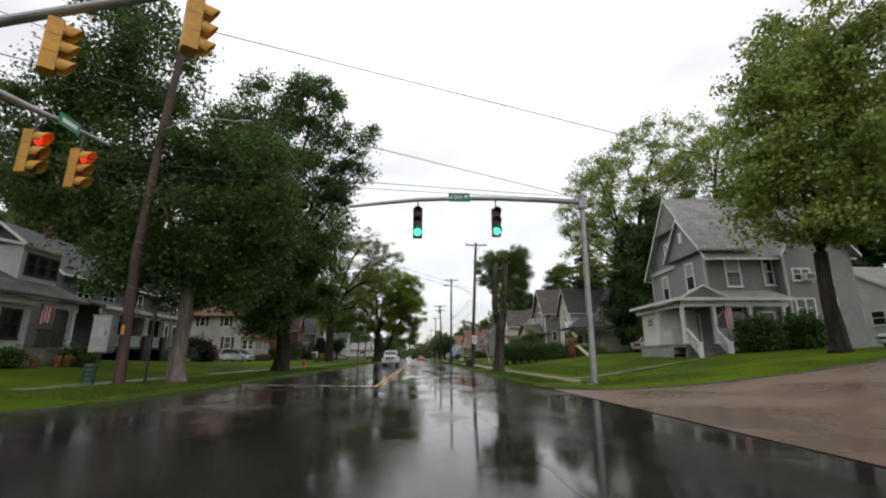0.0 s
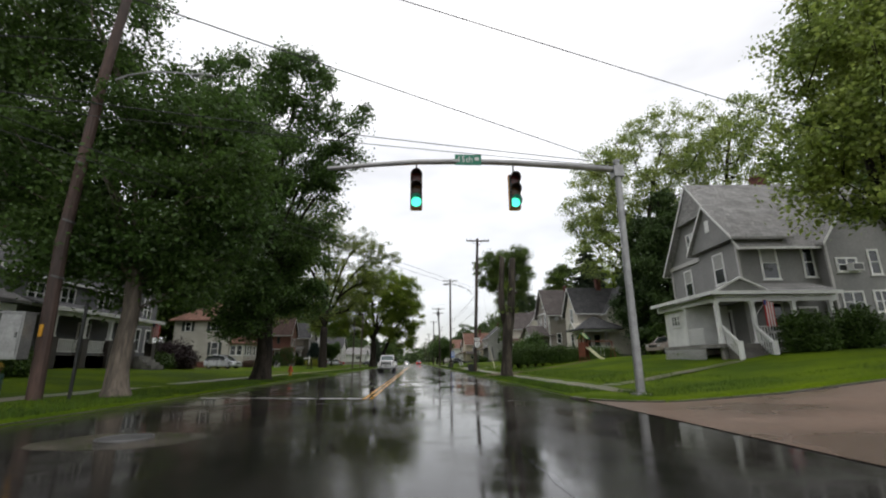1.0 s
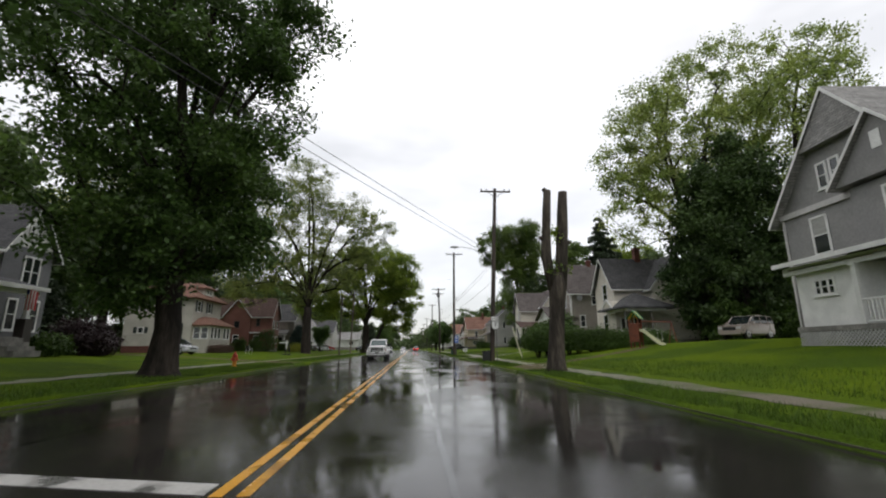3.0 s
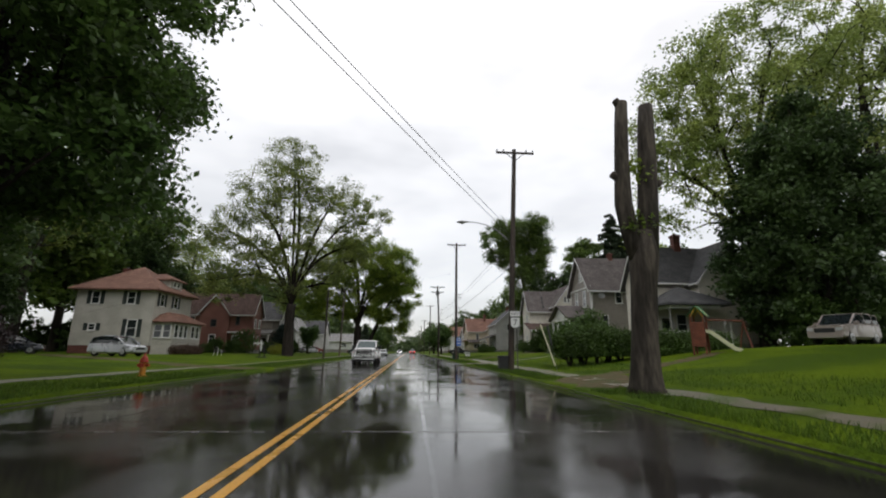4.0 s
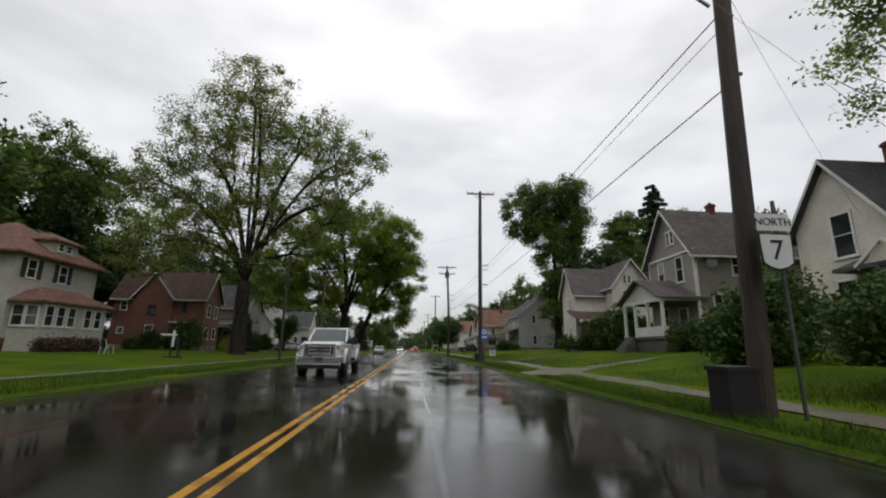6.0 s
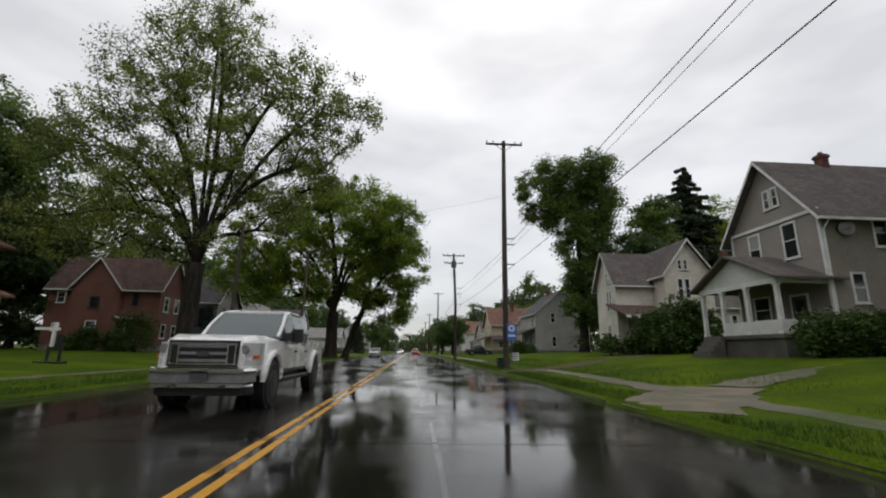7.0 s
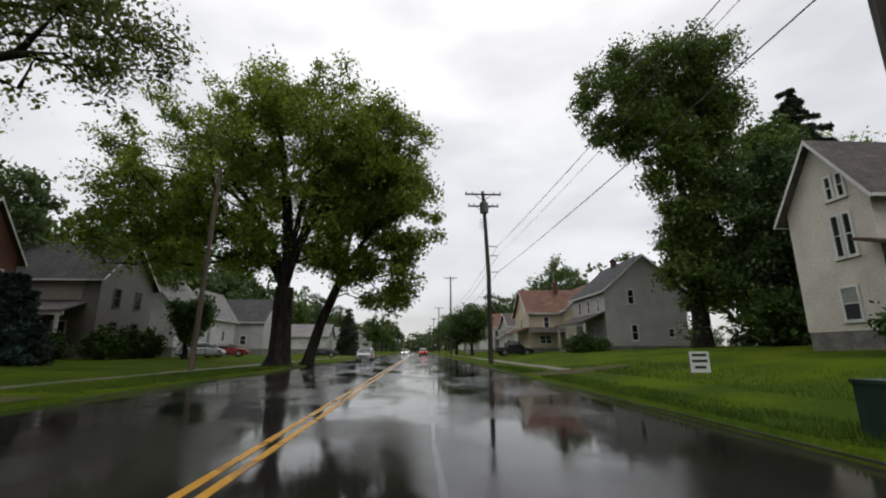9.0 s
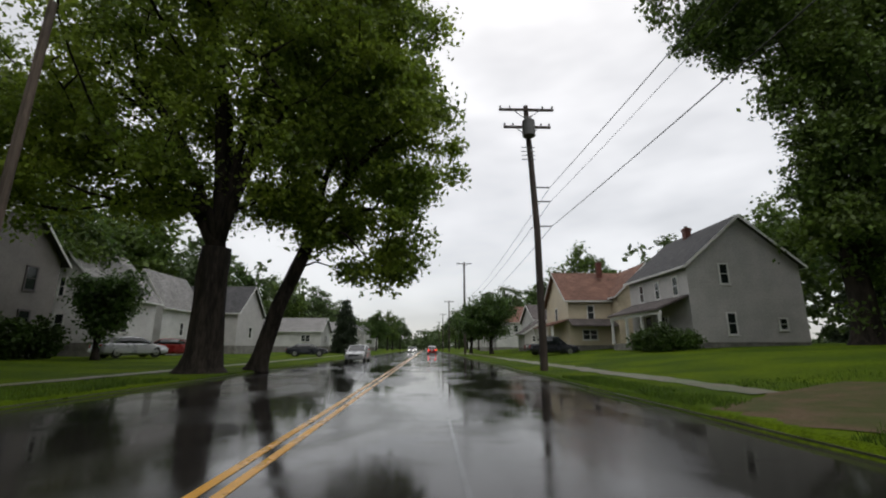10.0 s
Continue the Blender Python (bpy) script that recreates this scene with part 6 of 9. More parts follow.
tree("tall open-crowned tree behind the houses", 29.0, 57.0, 0.55, 8, [(-5.8, 0, 14.0, 3.8, 5, 5.4), (-6.2, 0, 20, 3.8, 4.4, 4.6), (-2, 0, 22, 6, 6, 6), (5, 0, 27, 7, 6, 7.5), (-4, 0, 26, 4, 4, 2.6), (1, 0, 14, 4, 4, 3), (-3.5, -2, 17.5, 3.4, 3.2, 3.2)], 74000, 0.13, M_LEAF_LIGHT, M_BARK, 29, tips=860, clump=0.8, shell=2.6, gap=-0.06, grain=2.2)
tree("tall open-crowned tree behind the houses", 43, 58, 0.55, 9, [(0, 0, 26, 8, 7, 9), (-6, -1, 20, 4.5, 4.5, 6), (6, 0, 19, 6, 5, 7), (4, 0, 33, 5, 5, 4)], 46000, 0.16, M_LEAF_LIGHT, M_BARK, 31, tips=560, clump=0.95, shell=2.6, gap=-0.14)
tree("tall dark tree clothed to the ground between the houses", 29.0, 51.6, 0.5, 2.4, [(0, 0, 5, 5.4, 3.6, 4.8), (0, 0, 11.5, 5.2, 3.8, 4.8), (1.4, 0, 15.0, 3.6, 3.4, 3.4), (2.2, 0, 17.6, 2.4, 2.6, 2.2), (-2.2, -0.5, 12.5, 2.4, 2.6, 2.6), (4, 0, 9, 3, 3, 6), (-3.2, 2.6, 5.0, 2.3, 2.0, 4.2), (-2.6, 2.8, 9.5, 2.2, 2.0, 3.6)],
     100000, 0.17, M_LEAF_DEEP, M_BARK, 33, tips=420, clump=0.8, head=19)
tree("broad dark-green tree behind the cream house", -50, 101, 0.6, 7, [(0, 0, 22, 7, 7, 8.5), (-6, 0, 16, 5, 5, 7), (6.5, 0, 21, 5, 5, 7), (0, 0, 12, 6, 5, 5)], 70000, 0.2, M_LEAF_IVY, M_BARK, 37, tips=420, clump=1.1)
tree("light-leaved tree behind the brick house", -43, 112, 0.45, 6, [(0, 0, 19, 5.0, 5, 6), (3.4, 0, 11, 4, 4, 4), (-4, 0, 13, 4, 4, 5)], 22000, 0.17, M_LEAF_LIGHT, M_BARK, 43, tips=330, clump=1.1)
tree("tall light-leaved tree at the lawn's end", -44, 76, 0.5, 7, [(0, 0, 19, 6, 6, 8), (-5, 0, 15, 5, 5, 6), (5, 0, 21, 4.0, 4.5, 6)], 40000, 0.17, M_LEAF_LIGHT, M_BARK, 41, tips=380, clump=1.0, gap=-0.15)
tree("dark leafy tree behind the dun house", -33, 123, 0.4, 3.5, [(0, 0, 7.2, 4.4, 4.2, 4.4), (-5, 0, 6, 4, 4, 3.5), (4, 0, 8.5, 3, 3.4, 3)], 40000, 0.19, M_LEAF_IVY, M_BARK, 47, tips=260, clump=1.0)
tree("dark tree clothed to the ground beside the brick house", -45, 98, 0.45, 2.5, [(0, 0, 6, 5, 4, 6), (0.5, 0, 13, 4.6, 4, 5.5), (-4, 0, 8, 4, 4, 6), (0, 0, 18, 3, 3, 3.5)], 60000, 0.2, M_LEAF_DEEP, M_BARK, 48, tips=320, clump=1.0, head=15)
tree("dark tree clothed to the ground beside the cream house", -41, 66, 0.4, 2.5, [(0, 0, 5, 5, 4, 5), (-3, 0, 9, 4.6, 4, 5.5), (2, 0, 10, 3, 3, 4)], 40000, 0.19, M_LEAF_DEEP, M_BARK, 49, tips=240, clump=1.0)
tree("dark thicket tree clothed to the ground beside the brick house", -42.6, 103, 0.35, 2.2, [(0, 0, 4.5, 4.6, 3.4, 4.6), (0.6, 0.5, 10, 4.4, 3.6, 4.6), (-5, 1, 5, 4.4, 3.6, 5), (-5, 0, 11, 4, 4, 5)], 60000, 0.19, M_LEAF_DEEP, M_BARK, 50, tips=320, clump=0.9)
tree("bright green tree behind the spruce", 60, 132, 0.5, 8, [(0, 0, 22, 8, 7, 8), (-6, 0, 17, 5, 5, 7), (7, 0, 19, 6, 5, 7)], 40000, 0.25, M_LEAF_BRIGHT, M_BARK, 53, tips=300, clump=1.3)
for k, (x, y, z) in enumerate(((27.5, 107.5, 0.86), (31.5, 106, 0.8), (37, 104, 0.5), (45, 105, 0.55))):
    tree("dark tree clothed to the ground by the pale house", x, y, 0.35, 2.2, [(0, 0, 4.5 * z, 4.2, 3.6, 4.4 * z), (0.5, 0, 10.5 * z, 3.8, 3.4, 4.4 * z), (0, 0, 15.5 * z, 2.6, 2.4, 3 * z), (2.2, 0, 12 * z, 2.4, 2.4, 3 * z)], 46000, 0.18, M_LEAF_DEEP, M_BARK, 90 + k, tips=240, clump=0.9, head=13)
tree("tall dark tree between the farmhouse and the spruce", 39.2, 119.4, 0.5, 4, [(0, 0, 8, 5, 4, 7), (0.4, 0, 15, 4.2, 3.8, 5.5), (-0.6, 0, 20.4, 3.4, 3.2, 4.2), (1.2, 0, 22.2, 2.6, 2.6, 3.2), (-2.6, 0, 16.5, 2.4, 2.4, 3)], 52000, 0.22, M_LEAF_IVY, M_BARK, 96, tips=330, clump=1.0, head=19)
tree("small dark tree beside the white house", -20.8, 117, 0.18, 1.6, [(0, 0, 4.4, 1.9, 1.8, 2.6), (-0.6, 0, 2.6, 1.6, 1.5, 1.6)], 16000, 0.13, M_LEAF_DARK, M_BARK, 58, tips=130, clump=0.6)
tree("dark round street tree", 9.2, 150, 0.25, 2.0, [(0, 0, 5.4, 3.2, 3.2, 3.0), (-2.4, 0, 4.8, 2.0, 2.4, 2.2)], 20000, 0.17, M_LEAF_DARK, M_BARK, 59, tips=150, clump=0.8)
tree("dark round street tree", 8.0, 166, 0.25, 2.0, [(0, 0, 5.2, 3.0, 3.2, 3.0)], 14000, 0.19, M_LEAF_DARK, M_BARK, 61, tips=110, clump=0.8)


# ---- trees that have grown to their full dark height: conifers ----
def conifer(label, x, y, height, radius, leaf, count, seed, base=0.4, size=0.2, whorls=26, lie=0.28, ragged=0.35, taper=0.72):
    """A conifer: whorls of drooping boughs, each a long spray of needles, with gaps between."""
    rng = np.random.default_rng(seed)
    z = lawn(x, y) - 0.05
    h = thing("conifer", (x, y, z), label, "tree")
    s = Solid().tube([(x, y, z), (x, y, z + height * 0.5), (x, y, z + height * 0.985)], [radius * 0.05 + 0.08, radius * 0.035 + 0.04, 0.02], 9)
    pts = []
    rows = [(f, int(5 + 5 * (1 - f))) for f in (1 - (1 - i / whorls) ** 0.85 for i in range(whorls))]
    per = max(20, int(count / sum(n for _, n in rows)))
    for f, n in rows:
        for j in range(n):
            a = 2 * math.pi * (j + rng.random() * 0.8) / n + f * 9
            z0 = base + (height - base) * min(0.985, f + 0.012 * rng.normal())
            reach = (radius * (1 - f) ** taper + 0.3) * (1 - ragged + 1.25 * ragged * rng.random())
            ca, sa = math.cos(a), math.sin(a)
            line = [(x + ca * reach * q, y + sa * reach * q, z + z0 - reach * lie * q * q * 1.6 + reach * 0.12 * q + reach * 0.14 * max(0, q - 0.7) * 3) for q in (0, 0.35, 0.7, 1)]
            s.tube(line, [0.02 + 0.012 * reach, 0.015 + 0.008 * reach, 0.015, 0.006], 4)
            q = 0.12 + 0.92 * rng.random(per) ** 0.75
            w = rng.normal(size=per) * 0.2 * reach * (1.15 - q)
            pts.append(np.stack([ca * reach * q - sa * w, sa * reach * q + ca * w, z0 - reach * lie * q * q * 1.6 + reach * 0.12 * q + reach * 0.14 * np.clip(q - 0.7, 0, 1) * 3 - np.abs(rng.normal(size=per)) * (0.1 + 0.05 * reach)], 1))
    p = np.concatenate(pts)
    nor = rng.normal(size=p.shape) * 0.7 + (0, 0, 1)
    nor /= np.linalg.norm(nor, axis=1)[:, None]
    t = np.cross(nor, rng.normal(size=p.shape))
    t /= np.linalg.norm(t, axis=1)[:, None]
    b = np.cross(nor, t)
    q = size * (0.6 + 0.8 * rng.random(len(p)))[:, None]
    v = np.stack([p + t * q, p + b * q * 0.35, p - t * q, p - b * q * 0.35], 1).reshape(-1, 3)
    part("trunk", s, M_BARK, h)
    me = quads_mesh("crown", v)
    me.materials.append(leaf)
    c = new("crown", me)
    c.parent = h
    return h


conifer("tall spruce behind the farmhouse", 50, 126, 34.6, 10.0, M_NEEDLE, 90000, 73, base=2, size=0.36, whorls=36, ragged=0.4, taper=0.74)
conifer("blue spruce on the lawn", -21.2, 99.4, 5.2, 2.3, M_NEEDLE_BLUE, 24000, 77, base=0.2, size=0.15, whorls=18)
conifer("clipped conical evergreen far along the street", -14, 166, 10, 2.6, M_NEEDLE, 12000, 78, base=0.2, size=0.24, whorls=20, ragged=0.15)
conifer("dark evergreen behind the dark grey house", -30, 50, 11, 4.0, M_NEEDLE, 26000, 79, size=0.24, whorls=20)

# ---- woods and far gardens: a few trees, repeated ----
far = [tree("garden tree behind the houses", -70, 60, 0.4, 5, [(0, 0, 12, 5.5, 5.5, 6.5), (-4, 0, 9, 4, 4, 4.5), (4, 0, 10, 4, 4, 5), (0, 0, 17, 3.5, 3.5, 3)], 12000, 0.36, m, M_BARK, 80 + i, tips=120, clump=1.3)
       for i, m in enumerate((M_LEAF_FAR, M_LEAF_DARK, M_LEAF_IVY))]
spots = [(-37, 116, 0.75), (-33, 126, 0.8), (-48, 106, 1.1), (-42, 122, 0.6), (-37, 126, 0.8), (-56, 98, 1.2), (-40, 12, 1.1), (-46, 30, 1.4), (-38, 47, 1.2), (-42, 57, 1.3), (-54, 64, 1.3), (-50, 90, 1.5), (-40, 118, 0.85), (-35, 130, 0.75), (-38, 144, 1.2), (-36, 160, 1.0), (-42, 178, 1.1), (-36, 200, 1.0), (-34, 224, 1.0),
         (-15.5, 228, 0.6), (-15, 262, 0.7), (-34, 262, 1.0), (-16, 300, 0.8), (-30, 330, 1.0), (-15, 345, 0.8), (46, 70, 0.7), (52, 84, 0.75), (46, 94, 0.8), (46, 128, 1.0), (48, 146, 1.0), (46, 166, 1.0), (42, 186, 0.9), (40, 206, 0.9),
         (24, 214, 0.9), (31, 205, 1.0), (39.5, 200, 1.2), (47, 204, 1.1), (13, 198, 0.5), (36, 228, 0.9), (13, 228, 0.6), (36, 258, 0.9), (13, 264, 0.7), (14, 300, 0.8), (30, 300, 1.0), (13, 345, 0.8), (57, 36, 1.5), (64, 60, 1.5), (60, 20, 1.3), (72, 44, 1.5), (-62, 20, 1.5), (-66, 44, 1.4), (-64, 84, 1.5)]
rng = np.random.default_rng(5)
for i, (x, y, k) in enumerate(spots):
    src = far[i % 3]
    m = pose(x, y, lawn(x, y) - 0.1, 0, 0, float(rng.random() * 360)) @ Matrix.Diagonal((k, k, k * float(0.85 + 0.3 * rng.random()), 1))
    c = copy_thing(src, m)
    c.matrix_basis = m
for i, src in enumerate(far):
    x, y = ((-74, 62), (74, 90), (-80, 104))[i]
    src.location = (x, y, lawn(x, y) - 0.1)

# woods behind the far houses on both sides, closing the street's end
rng = np.random.default_rng(17)
belts = [(34 + 5 * (i % 3) + 3 * float(rng.random()), 150 + i * 11, 7 + 3 * float(rng.random()), 7, 7, 7.5 + 3 * float(rng.random())) for i in range(30)]
belts += [(-36 - 5 * (i % 3) - 3 * float(rng.random()), 150 + i * 11, 7 + 3 * float(rng.random()), 7, 7, 7.5 + 3 * float(rng.random())) for i in range(30)]
belts += [(60 + 8 * (i % 2), 60 + i * 11, 8, 8, 8, 9 + 3 * float(rng.random())) for i in range(9)]
belts += [(-60 + 14 * i * float(0.9 + 0.2 * rng.random()), 400 + 20 * (i % 3), 6, 12, 9, 8 + 4 * float(rng.random())) for i in range(10)]
me = leaves_mesh("woods", belts, 110000, 0.62, rng, clump=1.4)
me.materials.append(M_LEAF_FAR)
tagged(new("woods", me), "dense green woods behind the far houses", "woods", kind="stuff")

# the wooded skyline at the street's end
me = leaves_mesh("woods", [(float(x), 480 + 40 * math.sin(x * 0.05), 6 + 4 * math.sin(x * 0.031) + 3 * math.sin(x * 0.11), 16, 14, 9 + 3 * math.sin(x * 0.07)) for x in range(-420, 430, 17)], 60000, 1.3, np.random.default_rng(9), clump=3.0)
me.materials.append(M_LEAF_FAR)
tagged(new("woods", me), "woods along the horizon beyond the street, haze put into the leaf colour", "woods", kind="stuff")


# ---- poles, wires and signals ----
def wire(name, a, b, sag, r, parent=None, n=14, label="black overhead wire sagging between poles"):
    a, b = Vector(a), Vector(b)
    pts = [a.lerp(b, i / n) - Vector((0, 0, sag * 4 * (i / n) * (1 - i / n))) for i in range(n + 1)]
    ob = alone(name, Solid().tube(pts, r, 5), M_CABLE, label, "cable", group="overhead wires")
    return ob


def utility_pole(x, y, height, top_dx=0.0, bow=0.0, arm=1.25, second_arm=None, transformer=False, material=None, label="tall brown wooden utility pole with a crossarm"):
    z = lawn(x, y) - 0.1
    h = thing("utility_pole", (x, y, z), label, "utility pole", "street utility poles")
    tx = x + top_dx
    part("pole", Solid().tube([(x, y, z), (x + bow, y, z + height / 2), (x + bow * 0.6 + top_dx * 0.45, y, z + height * 0.75), (tx, y, z + height)], [0.19, 0.165, 0.15, 0.13], 12), material or M_POLE, h)

    def crossarm(za, half):
        a = part("crossarm", Solid().box(tx - half, tx + half, y - 0.2, y - 0.1, za - 0.06, za + 0.06), material or M_POLE, h)
        for sx in (-1, 1):
            part("brace", Solid().beam((tx + sx * half * 0.5, y - 0.21, za - 0.05), (tx, y - 0.15, za - 0.55), 0.03, 0.04), M_DARK_STEEL, a)
        for f in (-0.95, -0.6, 0.6, 0.95):
            s = Solid().tube([(tx + half * f, y - 0.15, za + 0.05), (tx + half * f, y - 0.15, za + 0.12), (tx + half * f, y - 0.15, za + 0.14), (tx + half * f, y - 0.15, za + 0.22)], [0.02, 0.02, 0.055, 0.04], 8)
            part("insulator", s, M_DARK_STEEL, a)
    crossarm(z + height - 0.3, arm)
    if second_arm:
        crossarm(z + height - 0.3 - second_arm, arm * 0.85)
    if transformer:
        zt = z + height - 1.55
        c = part("transformer", Solid().tube([(tx, y - 0.47, zt - 0.45), (tx, y - 0.47, zt - 0.42), (tx, y - 0.47, zt + 0.4), (tx, y - 0.47, zt + 0.47)], [0.27, 0.33, 0.33, 0.24], 14), M_DARK_STEEL, h, "grey can transformer")
        for sx in (-0.12, 0.12):
            part("bushing", Solid().tube([(tx + sx, y - 0.47, zt + 0.45), (tx + sx, y - 0.47, zt + 0.72)], 0.045, 8), M_DARK_STEEL, c)
        for k in range(4):
            part("spacer_bracket", Solid().beam((tx - 0.35, y - 0.15, zt - 0.9 - k * 0.22), (tx + 0.35, y - 0.15, zt - 0.9 - k * 0.22), 0.04, 0.03), M_DARK_STEEL, h)
    return h


def cobra_lamp(pole, px, py, pz, tip, label="grey cobra-head street lamp on a curved arm"):
    """A bent arm with a flat lamp head, carried by a pole."""
    tip = Vector(tip)
    a = Vector((px, py, pz))
    m = a.lerp(tip, 0.5) + Vector((0, 0, 0.35))
    arm = part("lamp_arm", Solid().tube([a, a.lerp(m, 0.5) + Vector((0, 0, 0.12)), m, m.lerp(tip, 0.6) + Vector((0, 0, 0.06)), tip], [0.035, 0.032, 0.03, 0.028, 0.028], 8), M_STEEL, pole)
    d = (tip - a)
    d.z = 0
    d.normalize()
    s = Solid().tube([tip - d * 0.1, tip + d * 0.08, tip + d * 0.3, tip + d * 0.55, tip + d * 0.68], [0.05, 0.1, 0.15, 0.12, 0.03], 12)
    s.v = [(x, y, tip.z + (z - tip.z) * 0.6) for x, y, z in s.v]
    head = part("lamp_head", s, M_STEEL, arm, "grey lamp head")
    g = Solid().tube([tip + d * 0.3 - Vector((0, 0, 0.06)), tip + d * 0.3 - Vector((0, 0, 0.13))], [0.13, 0.07], 12)
    part("lens", g, M_TRIM, head)


P1 = utility_pole(6.0, 49.2, 14.1, 0.62, bow=0.3)
cobra_lamp(P1, 5.95, 49.05, 8.0, (3.5, 49.4, 9.15))
P2 = utility_pole(5.96, 79.5, 15.2, 0.06)
P3 = utility_pole(5.65, 108.7, 13.7, -0.3, second_arm=1.0, transformer=True, arm=1.45)
utility_pole(6.3, 159, 15, 0.0)
for x, y in ((6.1, 205), (6.1, 250), (6.1, 300)):
    utility_pole(x, y, 13.5, 0)
for x, y, top in ((42, 25.2, 8.6), (-30, 4.1, 11.8), (-28, -4.5, 6.5)):
    utility_pole(x, y, top - lawn(x, y), 0)
for x, y, tx in ((-10.3, 78.5, 0.1),):
    z = lawn(x, y) - 0.1
    h = thing("utility_pole", (x, y, z), "plain dark wooden pole on the verge", "utility pole", "street utility poles")
    part("pole", Solid().tube([(x, y, z), (x + tx, y, z + 8.5)], [0.12, 0.085], 10), M_POLE, h)
h = thing("utility_pole", (-11.6, 99.6, 0.4), "pale weathered wooden pole among the trees", "utility pole", "street utility poles")
part("pole", Solid().tube([(-11.6, 99.6, 0.2), (-11.3, 99.6, 11.5)], [0.15, 0.11], 10), M_POLE_PALE, h)

# the leaning corner pole with its cabinet and lamp
PL = thing("utility_pole", (-11.05, 17.6, 0.2), "tall leaning brown wooden pole with a grey cabinet", "utility pole", "street utility poles")
part("pole", Solid().tube([(-11.05, 17.6, 0.1), (-11.2, 17.6, 5.0), (-11.0, 17.6, 11), (-10.5, 17.6, 17.8)], [0.2, 0.18, 0.16, 0.13], 12), M_POLE_RED, PL)
cab = part("meter_cabinet", Solid().box(-11.95, -11.3, 17.0, 17.4, 1.35, 2.65), M_STEEL, PL, "grey steel control cabinet")
part("cabinet_door", Solid().box(-11.9, -11.35, 16.98, 17.0, 1.4, 2.6), M_STEEL, cab)
part("cabinet_hood", Solid().prism([(-11.98, 16.95, 2.65), (-11.27, 16.95, 2.65), (-11.27, 17.42, 2.65), (-11.98, 17.42, 2.65)], (0, 0, 0.04)), M_STEEL, cab)
part("latch", Solid().box(-11.45, -11.4, 16.96, 16.98, 1.95, 2.1), M_DARK_STEEL, cab)
for z in (3.8, 5.6, 7.6):
    part("band", Solid().tube([(-11.14, 17.6, z), (-11.12, 17.6, z + 0.06)], 0.195, 12), M_DARK_STEEL, PL)
part("marker", Solid().box(-11.15, -11.05, 17.37, 17.4, 2.0, 2.35), M_YELLOW, PL, "yellow pole marker")
cobra_lamp(PL, -11.0, 17.6, 10.6, (-7.95, 17.6, 11.1))

# a shorter pole on the side street's corner, where the street wires end
z = lawn(-11.2, 10.8) - 0.1
h = thing("utility_pole", (-11.2, 10.8, z), "short dark wooden pole at the side street", "utility pole", "street utility poles")
part("pole", Solid().tube([(-11.2, 10.8, z), (-11.2, 10.8, z + 7.6)], [0.14, 0.1], 10), M_POLE, h)

# overhead wires
for i, (z1, z2, z3, r) in enumerate(((8.3, 8.35, 9.15, 0.014), (7.95, 7.95, 8.4, 0.008), (6.6, 6.65, 7.1, 0.015))):
    if i < 2:
        wire("wire", (-11.2, 10.8, 6.5 + 0.35 * i), (6.1, 49.1, 8.35 + 0.35 * i), 0.1, 0.012)
    wire("wire", (6.55, 49.2, z1), (6.6, 79.5, z2), 0.06, r)
    wire("wire", (6.6, 79.5, z2), (6.4, 108.7, z3), 0.15, r)
    wire("wire", (6.4, 108.7, z3), (6.6, 159, z3 - 0.3), 0.7, 0.014)
    wire("wire", (6.6, 159, z3 - 0.3), (6.4, 205, z3 - 0.5), 0.8, 0.016)
    # short insulated stand-offs carry the wires on the poles
    for px, py, pz in ((6.2, 49.2, z1), (6.0, 79.5, z2), (5.6, 108.7, z3)):
        far_x = {49.2: 6.55, 79.5: 6.6, 108.7: 6.4}[py]
        hold = P1 if py < 60 else P2 if py < 90 else P3
        part("wire_bracket", Solid().beam((px, py, pz), (far_x, py, pz), 0.05, 0.06), M_DARK_STEEL, hold)
wire("wire", (-30, 4.1, 11.5), (42, 25.2, 8.3), 0.15, 0.014)
wire("wire", (-28, -4.5, 6.1), (6.8, 16.9, 7.6), 0.12, 0.012)
wire("wire", (-11.2, 10.8, 6.3), (6.75, 17.0, 7.72), 0.08, 0.012)
wire("wire", (-11.2, 10.8, 5.95), (6.75, 17.0, 7.6), 0.08, 0.01)
wire("wire", (-10.95, 17.6, 12.4), (-60, 12, 13.5), 1.2, 0.016)
wire("wire", (-10.85, 17.6, 13.4), (-40, -12, 13.0), 1.0, 0.016)
wire("wire", (6.0, 79.3, 11.2), (-29.0, 84.8, 7.6), 0.9, 0.004, label="thin service wire to a house")
wire("wire", (6.2, 49.1, 9.0), (21.0, 60.0, 7.2), 0.4, 0.004, label="thin service wire to a house")

